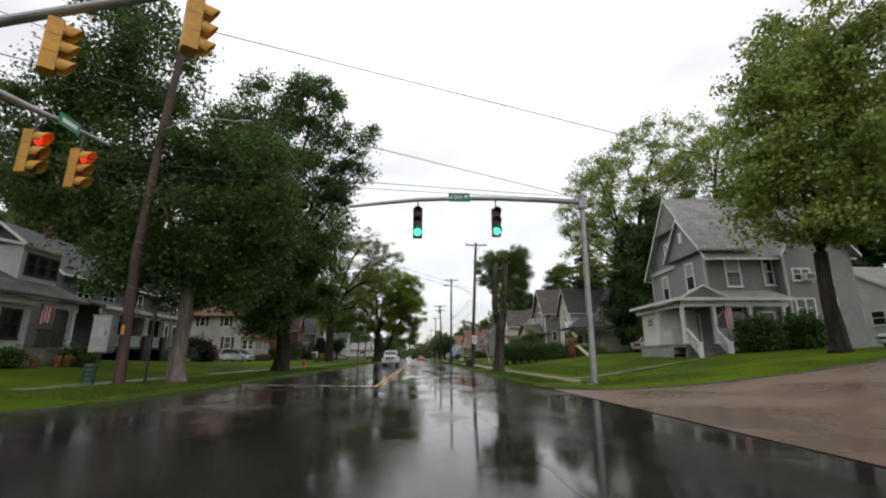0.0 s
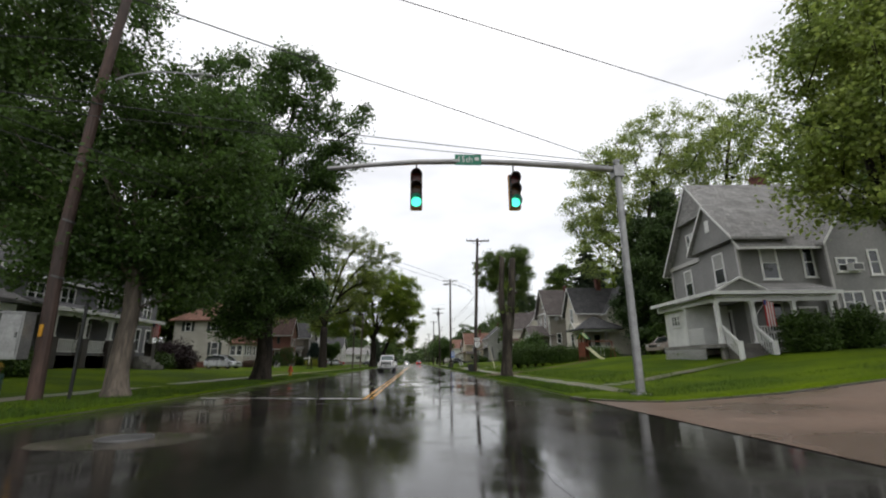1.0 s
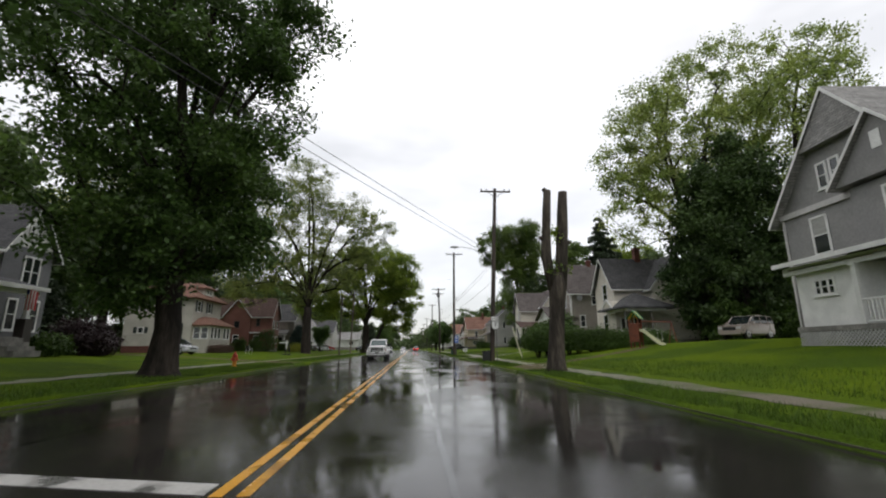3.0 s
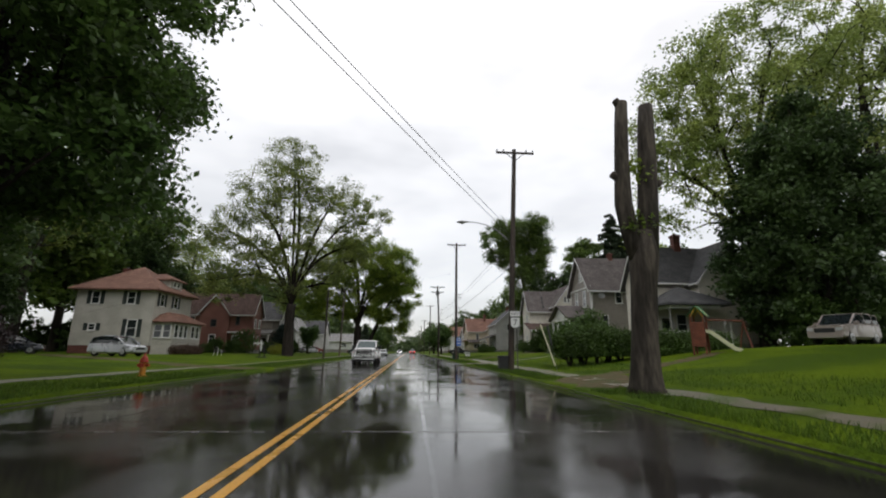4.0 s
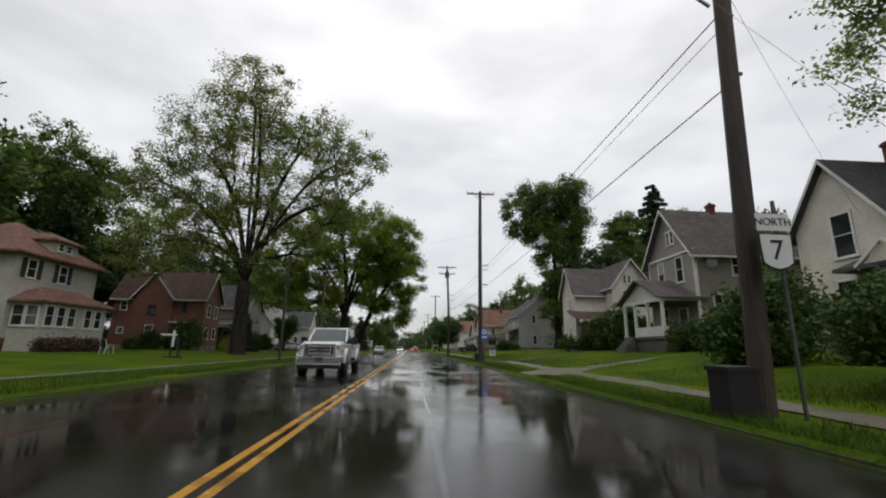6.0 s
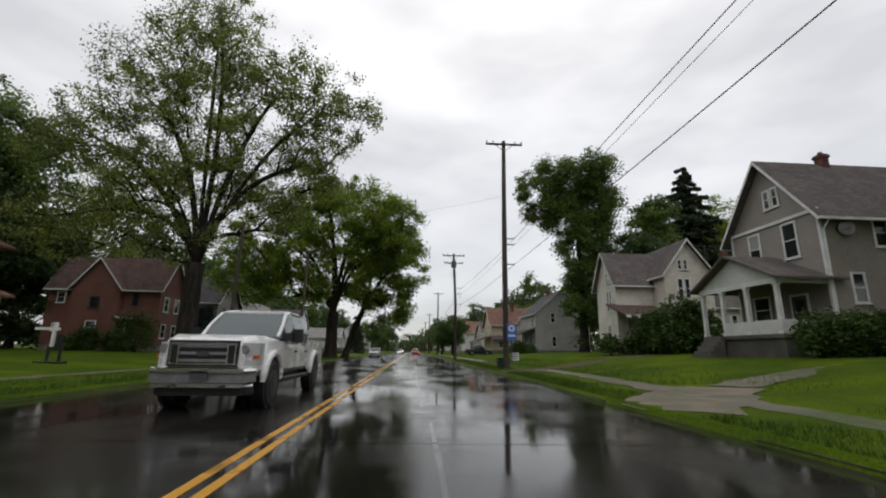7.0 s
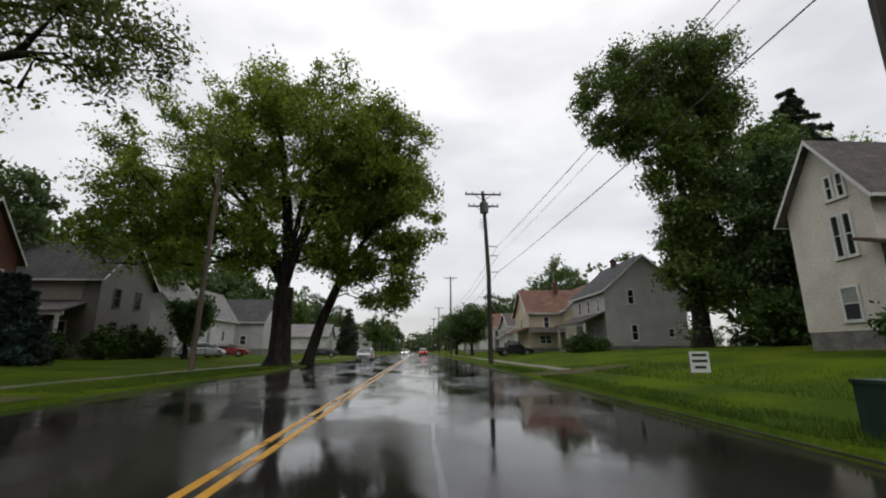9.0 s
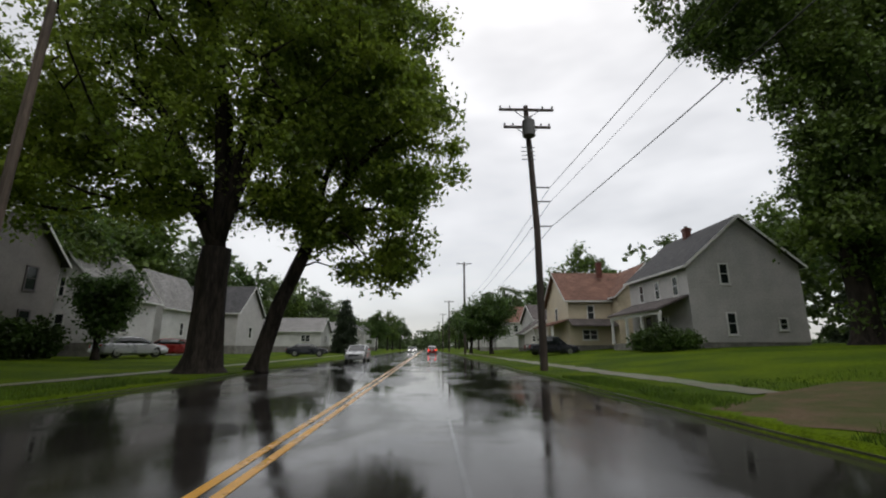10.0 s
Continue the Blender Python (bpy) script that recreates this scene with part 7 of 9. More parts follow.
# two guy wires from one anchor: the lower one wears a pale guard, the upper one strain insulators
g0 = Vector((7.35, 44.9, 0.2))
M_BLACK_TRIM = plain("black_trim", (0.015, 0.015, 0.016), 0.5)
M_GUARD = plain("guard_pale", (0.55, 0.52, 0.36), 0.5)
M_STRAND = plain("guy_steel", (0.2, 0.2, 0.2), 0.5, 0.6)
for g1, label in ((Vector((6.05, 49.1, 8.2)), "steel guy wire with a pale plastic guard"), (Vector((6.4, 49.1, 13.2)), "thin steel guy wire with dark strain insulators")):
    guy = thing("guy_wire", tuple(g0), label, "guy wire")
    d = (g1 - g0).normalized()
    part("strand", Solid().tube([g0, g1], 0.004, 5), M_STRAND, guy)
    if g1.z < 10:
        part("guard", Solid().tube([g0 + d * 0.35, g0 + d * 2.7], 0.035, 8), M_GUARD, guy, "pale yellow guard")
    else:
        part("insulator_rod", Solid().tube([g0 + d * 1.3, g0 + d * 1.4, g0 + d * 2.35, g0 + d * 2.45], [0.02, 0.045, 0.045, 0.02], 8), M_BLACK_TRIM, guy, "black insulating rod")
        for k in (3.4, 3.65, 3.9):
            part("strain_insulator", Solid().tube([g0 + d * k, g0 + d * (k + 0.1), g0 + d * (k + 0.22)], [0.02, 0.05, 0.02], 8), M_BLACK_TRIM, guy)


def signal_head(parent, x, y, z_top, turn, lit, red=False, rod=0.3, visor=None):
    """A three-lens head with visors; turn 0 looks towards -y."""
    q = Matrix.Translation((x, y, 0)) @ pose(0, 0, 0, 0, 0, turn)

    def put(name, s, m, p, label=""):
        s.v = [tuple(q @ Vector(c)) for c in s.v]
        return part(name, s, m, p, label)
    top = None
    for i in range(3):
        t = z_top - 0.37 * i
        body = Solid().prism([(-0.17, -0.1, t - 0.36), (-0.17, 0.09, t - 0.36), (-0.13, 0.15, t - 0.36), (0.13, 0.15, t - 0.36), (0.17, 0.09, t - 0.36), (0.17, -0.1, t - 0.36)], (0, 0, 0.36))
        top = put("housing", body, M_SIGNAL, top or parent, "" if top else "yellow three-section signal head") if i == 0 else (put("section", body, M_SIGNAL, top), top)[1]
    b = top
    put("hanger", Solid().tube([(0, 0, z_top), (0, 0, z_top + rod)], 0.025, 8).box(-0.06, 0.06, -0.06, 0.06, z_top, z_top + 0.08), M_DARK_STEEL, b)
    put("face", Solid().box(-0.165, 0.165, -0.108, -0.1, z_top - 1.09, z_top - 0.01), M_SIG_FACE, b)
    for i, (dark, on) in enumerate(((M_LENS_RED, M_RED_LIT), (M_LENS_AMBER, None), (M_LENS_GREEN, M_GREEN_LIT))):
        c = z_top - 0.18 - 0.37 * i
        glow = on if (lit and ((i == 0 and red) or (i == 2 and not red))) else dark
        ring = [(0.145 * math.cos(a), -0.115, c + 0.145 * math.sin(a)) for a in (k * math.pi / 10 for k in range(20))]
        put("lens", Solid().prism(ring, (0, 0.012, 0)), glow, b, "lit lens" if glow is on and on else "")
        v = Solid()
        n = 12
        for k in range(n + 1):
            a = radians(-35 + 250 * k / n)
            dep = 0.1 + 0.2 * max(0.0, math.sin(a) * 0.5 + 0.5)
            for rad, far in ((0.16, 0), (0.17, 0), (0.17, dep), (0.16, dep)):
                v.v.append((rad * math.cos(a), -0.105 - far, c + rad * math.sin(a)))
        for k in range(n):
            o = 4 * k
            v.f += [(o + q, o + (q + 1) % 4, o + 4 + (q + 1) % 4, o + 4 + q) for q in range(4)]
        v.f += [(0, 3, 2, 1), (4 * n, 4 * n + 1, 4 * n + 2, 4 * n + 3)]
        put("visor", v, visor or M_SIGNAL, b)
    return b


def lettering(name, words, at, size, material, parent, turn=0.0, depth=0.004, align="CENTER"):
    """Raised words on a plate that looks towards -y."""
    cu = bpy.data.curves.new(name, "FONT")
    cu.body, cu.size, cu.extrude, cu.align_x, cu.align_y = words, size, depth, align, "CENTER"
    tmp = new("text_form", cu)
    dg = bpy.context.evaluated_depsgraph_get()
    me = bpy.data.meshes.new_from_object(tmp.evaluated_get(dg))
    bpy.data.objects.remove(tmp)
    bpy.data.curves.remove(cu)
    me.materials.clear()
    me.materials.append(material)
    ob = new(name, me)
    ob.parent = parent
    m = pose(0, 0, 0, 90, 0, turn)
    m.translation = Vector(at) - BASE[parent]
    ob.matrix_basis = m
    return ob


# the mast on the corner, its arm over the street
MR = thing("traffic_signal", (6.72, 17.0, 0.1), "grey steel signal mast with two green lights over the street", "traffic signal")
part("mast", Solid().tube([(6.72, 17.0, 0.05), (6.74, 17.0, 4), (6.8, 17.0, 7.75)], [0.135, 0.115, 0.095], 14), M_STEEL, MR)
part("base_plate", Solid().box(6.5, 6.94, 16.78, 17.22, 0.1, 0.2), M_STEEL, MR)
part("mast_cap", Solid().tube([(6.8, 17.0, 7.74), (6.8, 17.0, 7.84)], 0.12, 12), M_STEEL, MR)
arm_a, arm_b = Vector((6.8, 17.05, 7.5)), Vector((-3.6, 14.6, 6.5))
part("mast_arm", Solid().tube([arm_a, (5.0, 16.63, 7.4), (3.0, 16.15, 7.25), (1.5, 15.8, 7.1), (-0.06, 15.43, 6.87), (-1.4, 15.12, 6.6), (-2.5, 14.86, 6.35)], [0.105, 0.1, 0.09, 0.085, 0.075, 0.065, 0.055], 12), M_STEEL, MR)
part("arm_clamp", Solid().box(6.62, 6.96, 16.85, 17.2, 7.2, 7.6), M_STEEL, MR)
for u in ((6.8 - 2.98) / 10.4, (6.8 + 0.06) / 10.4):
    p = arm_a.lerp(arm_b, u)
    signal_head(MR, p.x, p.y, p.z - 0.33, 0, True, rod=0.42, visor=M_SIG_VISOR)
p = arm_a.lerp(arm_b, (6.8 - 1.5) / 10.4) + Vector((0, 0, 0.1))
SB = part("street_sign", Solid().box(p.x - 0.4, p.x + 0.4, p.y - 0.14, p.y - 0.12, p.z - 0.17, p.z + 0.17), M_SIGN_GREEN, MR, "green street name sign")
lettering("sign_words", "15th", (p.x - 0.1, p.y - 0.145, p.z), 0.27, M_SIGN_WHITE, SB)
part("sign_bar", Solid().box(p.x + 0.2, p.x + 0.33, p.y - 0.147, p.y - 0.141, p.z - 0.02, p.z + 0.08), M_SIGN_WHITE, SB)

# the double mast across the street
ML = thing("traffic_signal", (-10.2, 8.2, 0.1), "grey steel double signal mast with yellow signal heads", "traffic signal")
part("mast", Solid().tube([(-10.2, 8.2, 0.0), (-10.2, 8.2, 8.4)], [0.15, 0.11], 14), M_STEEL, ML)
a0, a1 = Vector((-10.2, 8.2, 7.55)), Vector((-2.2, 6.7, 7.95))
part("mast_arm", Solid().tube([a0, a0.lerp(a1, 0.5) + Vector((0, 0, 0.05)), a1], [0.11, 0.09, 0.06], 12), M_STEEL, ML)
for x in (-7.05, -4.2):
    p = a0.lerp(a1, (x + 10.2) / 8.0)
    signal_head(ML, p.x, p.y, p.z - 0.22, 128, False)
b0, b1 = Vector((-9.6, 8.2, 6.85)), Vector((-9.25, 12.4, 7.3))
part("mast_arm", Solid().tube([b0, b0.lerp(b1, 0.5), b1], [0.1, 0.08, 0.05], 12), M_STEEL, ML)
part("arm_clamp", Solid().box(-10.3, -9.55, 8.05, 8.35, 6.75, 6.97), M_STEEL, ML)
for y in (10.25, 11.55):
    p = b0.lerp(b1, (y - 8.2) / 4.2)
    signal_head(ML, p.x, p.y, p.z - 0.55, 96, True, red=True, rod=0.55)
p = b0.lerp(b1, (10.95 - 8.2) / 4.2)
SL = part("street_sign", Solid().box(p.x + 0.12, p.x + 0.14, p.y - 0.35, p.y + 0.35, p.z - 0.16, p.z + 0.16), M_SIGN_GREEN, ML, "green street name sign")
part("sign_bar", Solid().box(p.x + 0.14, p.x + 0.146, p.y - 0.25, p.y + 0.25, p.z - 0.06, p.z + 0.06), M_SIGN_WHITE, SL)


# ---- signs ----
RS = thing("road_sign", (6.25, 48.7, 0.1), "white route sign reading NORTH 7 on a steel post", "road sign")
part("post", Solid().box(6.28, 6.33, 48.7, 48.74, 0.0, 3.75), M_DARK_STEEL, RS)
sh = [(-0.28, 2.62), (-0.3, 2.9), (-0.3, 3.12), (-0.3, 3.16), (0.3, 3.16), (0.3, 3.12), (0.3, 2.9), (0.28, 2.62), (0.16, 2.54), (0, 2.5), (-0.16, 2.54)]
S7 = part("shield", Solid().prism([(6.22 + a, 48.68, b) for a, b in sh], (0, 0.015, 0)), M_SIGN_BLACK, RS, "white route shield on black")
part("shield_face", Solid().prism([(6.22 + a * 0.9, 48.672, 2.84 + (b - 2.84) * 0.9) for a, b in sh], (0, 0.006, 0)), M_SIGN_WHITE, S7)
lettering("route_number", "7", (6.22, 48.668, 2.84), 0.5, M_SIGN_BLACK, S7)
SN = part("word_plate", Solid().box(6.22 - 0.3, 6.22 + 0.3, 48.68, 48.695, 3.2, 3.5), M_SIGN_WHITE, RS)
lettering("sign_words", "NORTH", (6.22, 48.676, 3.35), 0.19, M_SIGN_BLACK, SN)

BS = thing("route_sign", (6.25, 79.2, 0.1), "blue and white route signs on a wooden pole", "road sign")
part("post", Solid().box(6.23, 6.28, 79.2, 79.24, 0.0, 3.1), M_DARK_STEEL, BS)
B2 = part("blue_plate", Solid().box(5.97, 6.53, 79.18, 79.192, 1.85, 2.85), M_SIGN_BLUE, BS)
part("emblem", Solid().prism([(6.25 + 0.2 * math.cos(a), 79.174, 2.58 + 0.2 * math.sin(a)) for a in (k * math.pi / 12 for k in range(24))], (0, 0.006, 0)), M_SIGN_WHITE, B2)
part("emblem_core", Solid().prism([(6.25 + 0.11 * math.cos(a), 79.17, 2.58 + 0.11 * math.sin(a)) for a in (k * math.pi / 3 for k in range(6))], (0, 0.004, 0)), M_SIGN_BLUE, B2)
part("sign_bar", Solid().box(6.03, 6.47, 79.174, 79.18, 2.08, 2.2), M_SIGN_WHITE, B2)

YS = thing("yard_sign", (8.55, 88.2, 0.3), "white yard sign on a wire frame in the lawn", "yard sign")
part("frame", Solid().tube([(8.25, 88.2, 0.2), (8.25, 88.2, 1.15)], 0.012, 6).tube([(8.85, 88.2, 0.2), (8.85, 88.2, 1.15)], 0.012, 6), M_DARK_STEEL, YS)
YP = part("board", Solid().box(8.25, 8.85, 88.18, 88.2, 0.5, 1.1), M_SIGN_WHITE, YS)
for z, w in ((1.05, 0.26), (0.88, 0.28), (0.7, 0.2)):
    part("sign_bar", Solid().box(8.55 - w * 0.85, 8.55 + w * 0.85, 88.174, 88.18, z - 0.09, z - 0.01), M_SIGN_BLACK, YP)

for x, y in ((-10.3, 17.9),):
    z = lawn(x, y)
    SP = thing("sign_post", (x, y, z), "thin black steel post on the verge", "post")
    part("post", Solid().box(x - 0.035, x + 0.035, y - 0.035, y + 0.035, z - 0.1, z + 2.9), M_SIGN_BLACK, SP)


# ---- vehicles ----
M_TYRE = mat("tyre_rubber", (0.018, 0.018, 0.019), 0.75, vary=0.15)
M_RIM = plain("alloy_rim", (0.42, 0.42, 0.43), 0.35, 0.8)
M_RIM_DARK = plain("dark_rim", (0.04, 0.04, 0.042), 0.4, 0.5)
M_CARGLASS = plain("car_glass", (0.012, 0.016, 0.018), 0.04, spec=0.8)
M_CARGLASS_TINT = plain("windscreen_glass", (0.05, 0.075, 0.075), 0.05, spec=0.9)
M_CHROME = plain("chrome", (0.78, 0.78, 0.78), 0.22, 1.0)
M_HEADLAMP = plain("headlamp_clear", (0.5, 0.51, 0.52), 0.1, spec=0.9)
M_HEADLAMP_LIT = plain("headlamp_lit", (1.0, 0.97, 0.9), 0.2, emit=5.0)
M_TAIL = plain("tail_lamp", (0.3, 0.012, 0.01), 0.2)
M_TAIL_LIT = plain("tail_lamp_lit", (1.0, 0.04, 0.02), 0.2, emit=2.5)
M_AMBER = plain("amber_lens", (0.6, 0.12, 0.02), 0.25)


def paint(name, color, rough=0.22, metal=0.3):
    m = mat(name, color, rough, metal, vary=0.06, scale=1.5, fine=30, coat=0.6)
    return m


P_WHITE, P_SILVER, P_DARK = paint("white_paint_car", (0.78, 0.78, 0.78), 0.25, 0.0), paint("silver_paint_car", (0.5, 0.51, 0.53), 0.28, 0.4), paint("black_paint_car", (0.02, 0.022, 0.03), 0.2, 0.2)
P_RED, P_WHITE2 = paint("red_paint_car", (0.28, 0.02, 0.018), 0.25, 0.2), paint("pearl_paint_car", (0.33, 0.28, 0.25), 0.3, 0.1)


def loft(stations, cap=True):
    """Sections across a car, joined from nose to tail: (x, low, high, half width, tuck at the top)."""
    s = Solid()
    k = 10
    for x, lo, hi, w, tuck in stations:
        m = lo + (hi - lo) * 0.45
        s.v += [(x, -w * 0.9, lo), (x, -w, lo + (hi - lo) * 0.15), (x, -w, m), (x, -w * (1 - tuck * 0.5), hi - (hi - lo) * 0.1), (x, -w * (1 - tuck), hi),
                (x, w * (1 - tuck), hi), (x, w * (1 - tuck * 0.5), hi - (hi - lo) * 0.1), (x, w, m), (x, w, lo + (hi - lo) * 0.15), (x, w * 0.9, lo)]
    for i in range(len(stations) - 1):
        for j in range(k):
            s.f.append((i * k + j, (i + 1) * k + j, (i + 1) * k + (j + 1) % k, i * k + (j + 1) % k))
    s.f += [tuple(range(k)), tuple(range((len(stations) - 1) * k, len(stations) * k))[::-1]]
    return s


def vehicle(name, label, x, y, heading, coat, body, cab, wheels, lamps=(False, False), rim=None, glass=None, trim=None, category="car", pillars=0.0, z=None, plain_front=False):
    """A vehicle whose nose points along local +x; heading turns it. body and cab are station lists."""
    z = z if z is not None else (0.0 if KERB_L < x < KERB_R else lawn(x, y) + 0.03)
    h = thing(name, (x, y, z), label, category)
    h.rotation_euler = (0, 0, radians(heading))
    BASE[h] = Vector((0, 0, 0))
    nose, tail = max(b[0] for b in body), min(b[0] for b in body)
    b = part("body", loft(body), coat, h)
    # cabin: a dark glass volume with painted roof and pillars
    part("glazing", loft([(a, lo, hi, w, t) for a, lo, hi, w, t in cab]), glass or M_CARGLASS, h, "dark glazing")
    flat = [c for c in cab if c[2] > max(q[2] for q in cab) - 0.12]
    part("roof", loft([(c[0], c[2] - 0.05, c[2] + 0.035, c[3] * (1 - c[4]) * 1.03, 0.1) for c in flat]), coat, h)
    for i, (c, d) in enumerate(zip(cab[:-1], cab[1:])):
        for sy in (-1, 1):
            p0 = Vector((c[0], sy * c[3] * 1.0, c[1]))
            p1 = Vector((c[0], sy * c[3] * (1 - c[4]) * 1.01, c[2]))
            q1 = Vector((d[0], sy * d[3] * (1 - d[4]) * 1.01, d[2]))
            if abs(c[2] - d[2]) > 0.15:
                part("pillar", Solid().beam(p1 + Vector((0, 0, 0.0)), q1, 0.07, 0.06), coat, h)
    for px in (pillars if isinstance(pillars, tuple) else ()):
        c = flat[len(flat) // 2]
        for sy in (-1, 1):
            part("pillar", Solid().beam((px, sy * c[3] * 1.005, c[1] - 0.02), (px, sy * c[3] * (1 - c[4]) * 1.02, c[2]), 0.05, 0.09), coat, h)
    for wx, r, wy, tw in wheels:
        for sy in (-1, 1):
            s = Solid().tube([(wx, sy * (wy - tw), r), (wx, sy * (wy - tw * 0.1), r), (wx, sy * wy, r)], [r, r, r * 0.9], 20)
            wh = part("wheel", s, M_TYRE, h)
            q = Solid().tube([(wx, sy * (wy - 0.02), r), (wx, sy * (wy + 0.012), r), (wx, sy * (wy + 0.02), r)], [r * 0.64, r * 0.6, r * 0.2], 16)
            part("rim", q, rim or M_RIM, wh)
            part("hub", Solid().tube([(wx, sy * wy, r), (wx, sy * (wy + 0.03), r)], r * 0.16, 10), M_DARK_STEEL, wh)
            arch = Solid().tube([(wx, sy * (wy - 0.12), r * 1.05), (wx, sy * (wy - 0.035), r * 1.05)], r * 1.16, 20)
            part("wheel_arch", arch, M_BLACK_TRIM, h)
    f, e = body[-1], body[0]
    for sy in (-1, 1):
        w, zz = f[3], f[1] + (f[2] - f[1]) * 0.72
        if not plain_front:
            part("headlight", Solid().box(nose - 0.25, nose + 0.015, sorted((sy * w * 0.62, sy * w * 0.97))[0], sorted((sy * w * 0.62, sy * w * 0.97))[1], zz - 0.09, zz + 0.08), M_HEADLAMP_LIT if lamps[0] else M_HEADLAMP, h)
        w, zz = e[3], e[1] + (e[2] - e[1]) * 0.75
        part("tail_light", Solid().box(tail - 0.015, tail + 0.2, sorted((sy * w * 0.7, sy * w * 0.98))[0], sorted((sy * w * 0.7, sy * w * 0.98))[1], zz - 0.14, zz + 0.12), M_TAIL_LIT if lamps[1] else M_TAIL, h)
        c = cab[-1]
        mx = c[0] - 0.25
        part("mirror", Solid().box(mx - 0.06, mx + 0.08, sorted((sy * c[3] * 1.02, sy * (c[3] + 0.22)))[0], sorted((sy * c[3] * 1.02, sy * (c[3] + 0.22)))[1], c[1] + 0.02, c[1] + 0.2), trim or coat, h)
    if not plain_front:
        part("front_bumper", Solid().box(nose - 0.12, nose + 0.05, -f[3] * 0.92, f[3] * 0.92, f[1], f[1] + 0.2), trim or coat, h)
    part("rear_bumper", Solid().box(tail - 0.06, tail + 0.1, -e[3] * 0.95, e[3] * 0.95, e[1], e[1] + 0.22), trim or coat, h)
    if not plain_front:
        part("grille", Solid().box(nose - 0.02, nose + 0.02, -f[3] * 0.55, f[3] * 0.55, f[1] + (f[2] - f[1]) * 0.45, f[1] + (f[2] - f[1]) * 0.8), M_BLACK_TRIM, h)
    part("number_plate", Solid().box(tail - 0.08, tail - 0.06, -0.16, 0.16, e[1] + 0.3, e[1] + 0.45), M_SIGN_WHITE, h)
    return h


HATCH_BODY = [(-2.15, 0.38, 0.95, 0.8, 0.1), (-2.05, 0.25, 1.05, 0.88, 0.08), (-1.2, 0.2, 1.05, 0.9, 0.06), (0.6, 0.2, 1.02, 0.9, 0.06), (1.3, 0.22, 0.98, 0.89, 0.12), (1.95, 0.25, 0.86, 0.86, 0.18), (2.2, 0.32, 0.74, 0.76, 0.2)]
HATCH_CAB = [(-2.05, 0.98, 1.06, 0.8, 0.1), (-1.75, 0.98, 1.52, 0.85, 0.18), (-0.9, 0.98, 1.66, 0.87, 0.2), (0.1, 0.98, 1.64, 0.87, 0.2), (0.55, 0.98, 1.5, 0.86, 0.2), (1.3, 0.96, 1.0, 0.83, 0.1)]
WHEELS = [(-1.3, 0.34, 0.88, 0.22), (1.35, 0.34, 0.88, 0.22)]
SEDAN_CAB = [(-1.75, 0.95, 1.0, 0.78, 0.1), (-1.1, 0.95, 1.38, 0.83, 0.2), (-0.3, 0.95, 1.44, 0.84, 0.22), (0.3, 0.95, 1.4, 0.84, 0.22), (1.15, 0.93, 0.97, 0.8, 0.1)]
SEDAN_BODY = [(-2.3, 0.4, 0.9, 0.78, 0.12), (-2.1, 0.25, 0.98, 0.86, 0.1), (-1.2, 0.2, 0.98, 0.89, 0.06), (0.6, 0.2, 0.97, 0.89, 0.06), (1.3, 0.22, 0.93, 0.88, 0.12), (2.0, 0.25, 0.82, 0.85, 0.18), (2.28, 0.32, 0.7, 0.74, 0.2)]
JEEP_BODY = [(-2.0, 0.4, 1.1, 0.84, 0.06), (-1.9, 0.3, 1.16, 0.9, 0.05), (0.7, 0.28, 1.14, 0.91, 0.05), (1.4, 0.3, 1.1, 0.9, 0.08), (2.05, 0.35, 1.0, 0.86, 0.1)]
JEEP_CAB = [(-1.96, 1.08, 1.2, 0.82, 0.05), (-1.85, 1.08, 1.68, 0.84, 0.12), (-0.6, 1.08, 1.74, 0.86, 0.14), (0.35, 1.08, 1.7, 0.86, 0.14), (1.0, 1.06, 1.12, 0.84, 0.1)]

vehicle("hatchback", "silver crossover parked on the driveway by the cream house", -24.6, 63.0, -14, P_SILVER, HATCH_BODY, HATCH_CAB, WHEELS, pillars=(-0.75, 0.15))
vehicle("hatchback", "dark grey car parked deeper in the driveway", -35.5, 66, 30, P_DARK, HATCH_BODY, HATCH_CAB, WHEELS)
vehicle("jeep", "dusty tan boxy off-roader parked behind the grey house", 25.2, 47.0, -160, P_WHITE2, JEEP_BODY, JEEP_CAB, [(-1.3, 0.37, 0.9, 0.24), (1.3, 0.37, 0.9, 0.24)], pillars=(-1.2, -0.35))
vehicle("suv", "white crossover parked beside the grey house", 33.0, 27.5, 172, P_WHITE, HATCH_BODY, HATCH_CAB, WHEELS, pillars=(-0.75, 0.15))
vehicle("sedan", "silver sedan stopped at the far kerb", -5.9, 128, -90, P_SILVER, SEDAN_BODY, SEDAN_CAB, WHEELS, pillars=(-0.3,))
vehicle("pickup_truck", "black pickup parked on a drive", 11.5, 128, 5, P_DARK, SEDAN_BODY, [(-0.9, 0.95, 1.5, 0.82, 0.15), (-0.2, 0.95, 1.62, 0.84, 0.18), (0.35, 0.95, 1.6, 0.84, 0.18), (1.1, 0.93, 0.97, 0.8, 0.1)], WHEELS)
vehicle("sedan", "dark car parked beyond the maples", -13.5, 140, 10, P_DARK, SEDAN_BODY, SEDAN_CAB, WHEELS)
vehicle("sedan", "pale car parked by the white house", -21.5, 121.5, 60, P_SILVER, SEDAN_BODY, SEDAN_CAB, WHEELS)
vehicle("sedan", "red car parked on a drive", -21.5, 127.5, 15, P_RED, SEDAN_BODY, SEDAN_CAB, WHEELS)
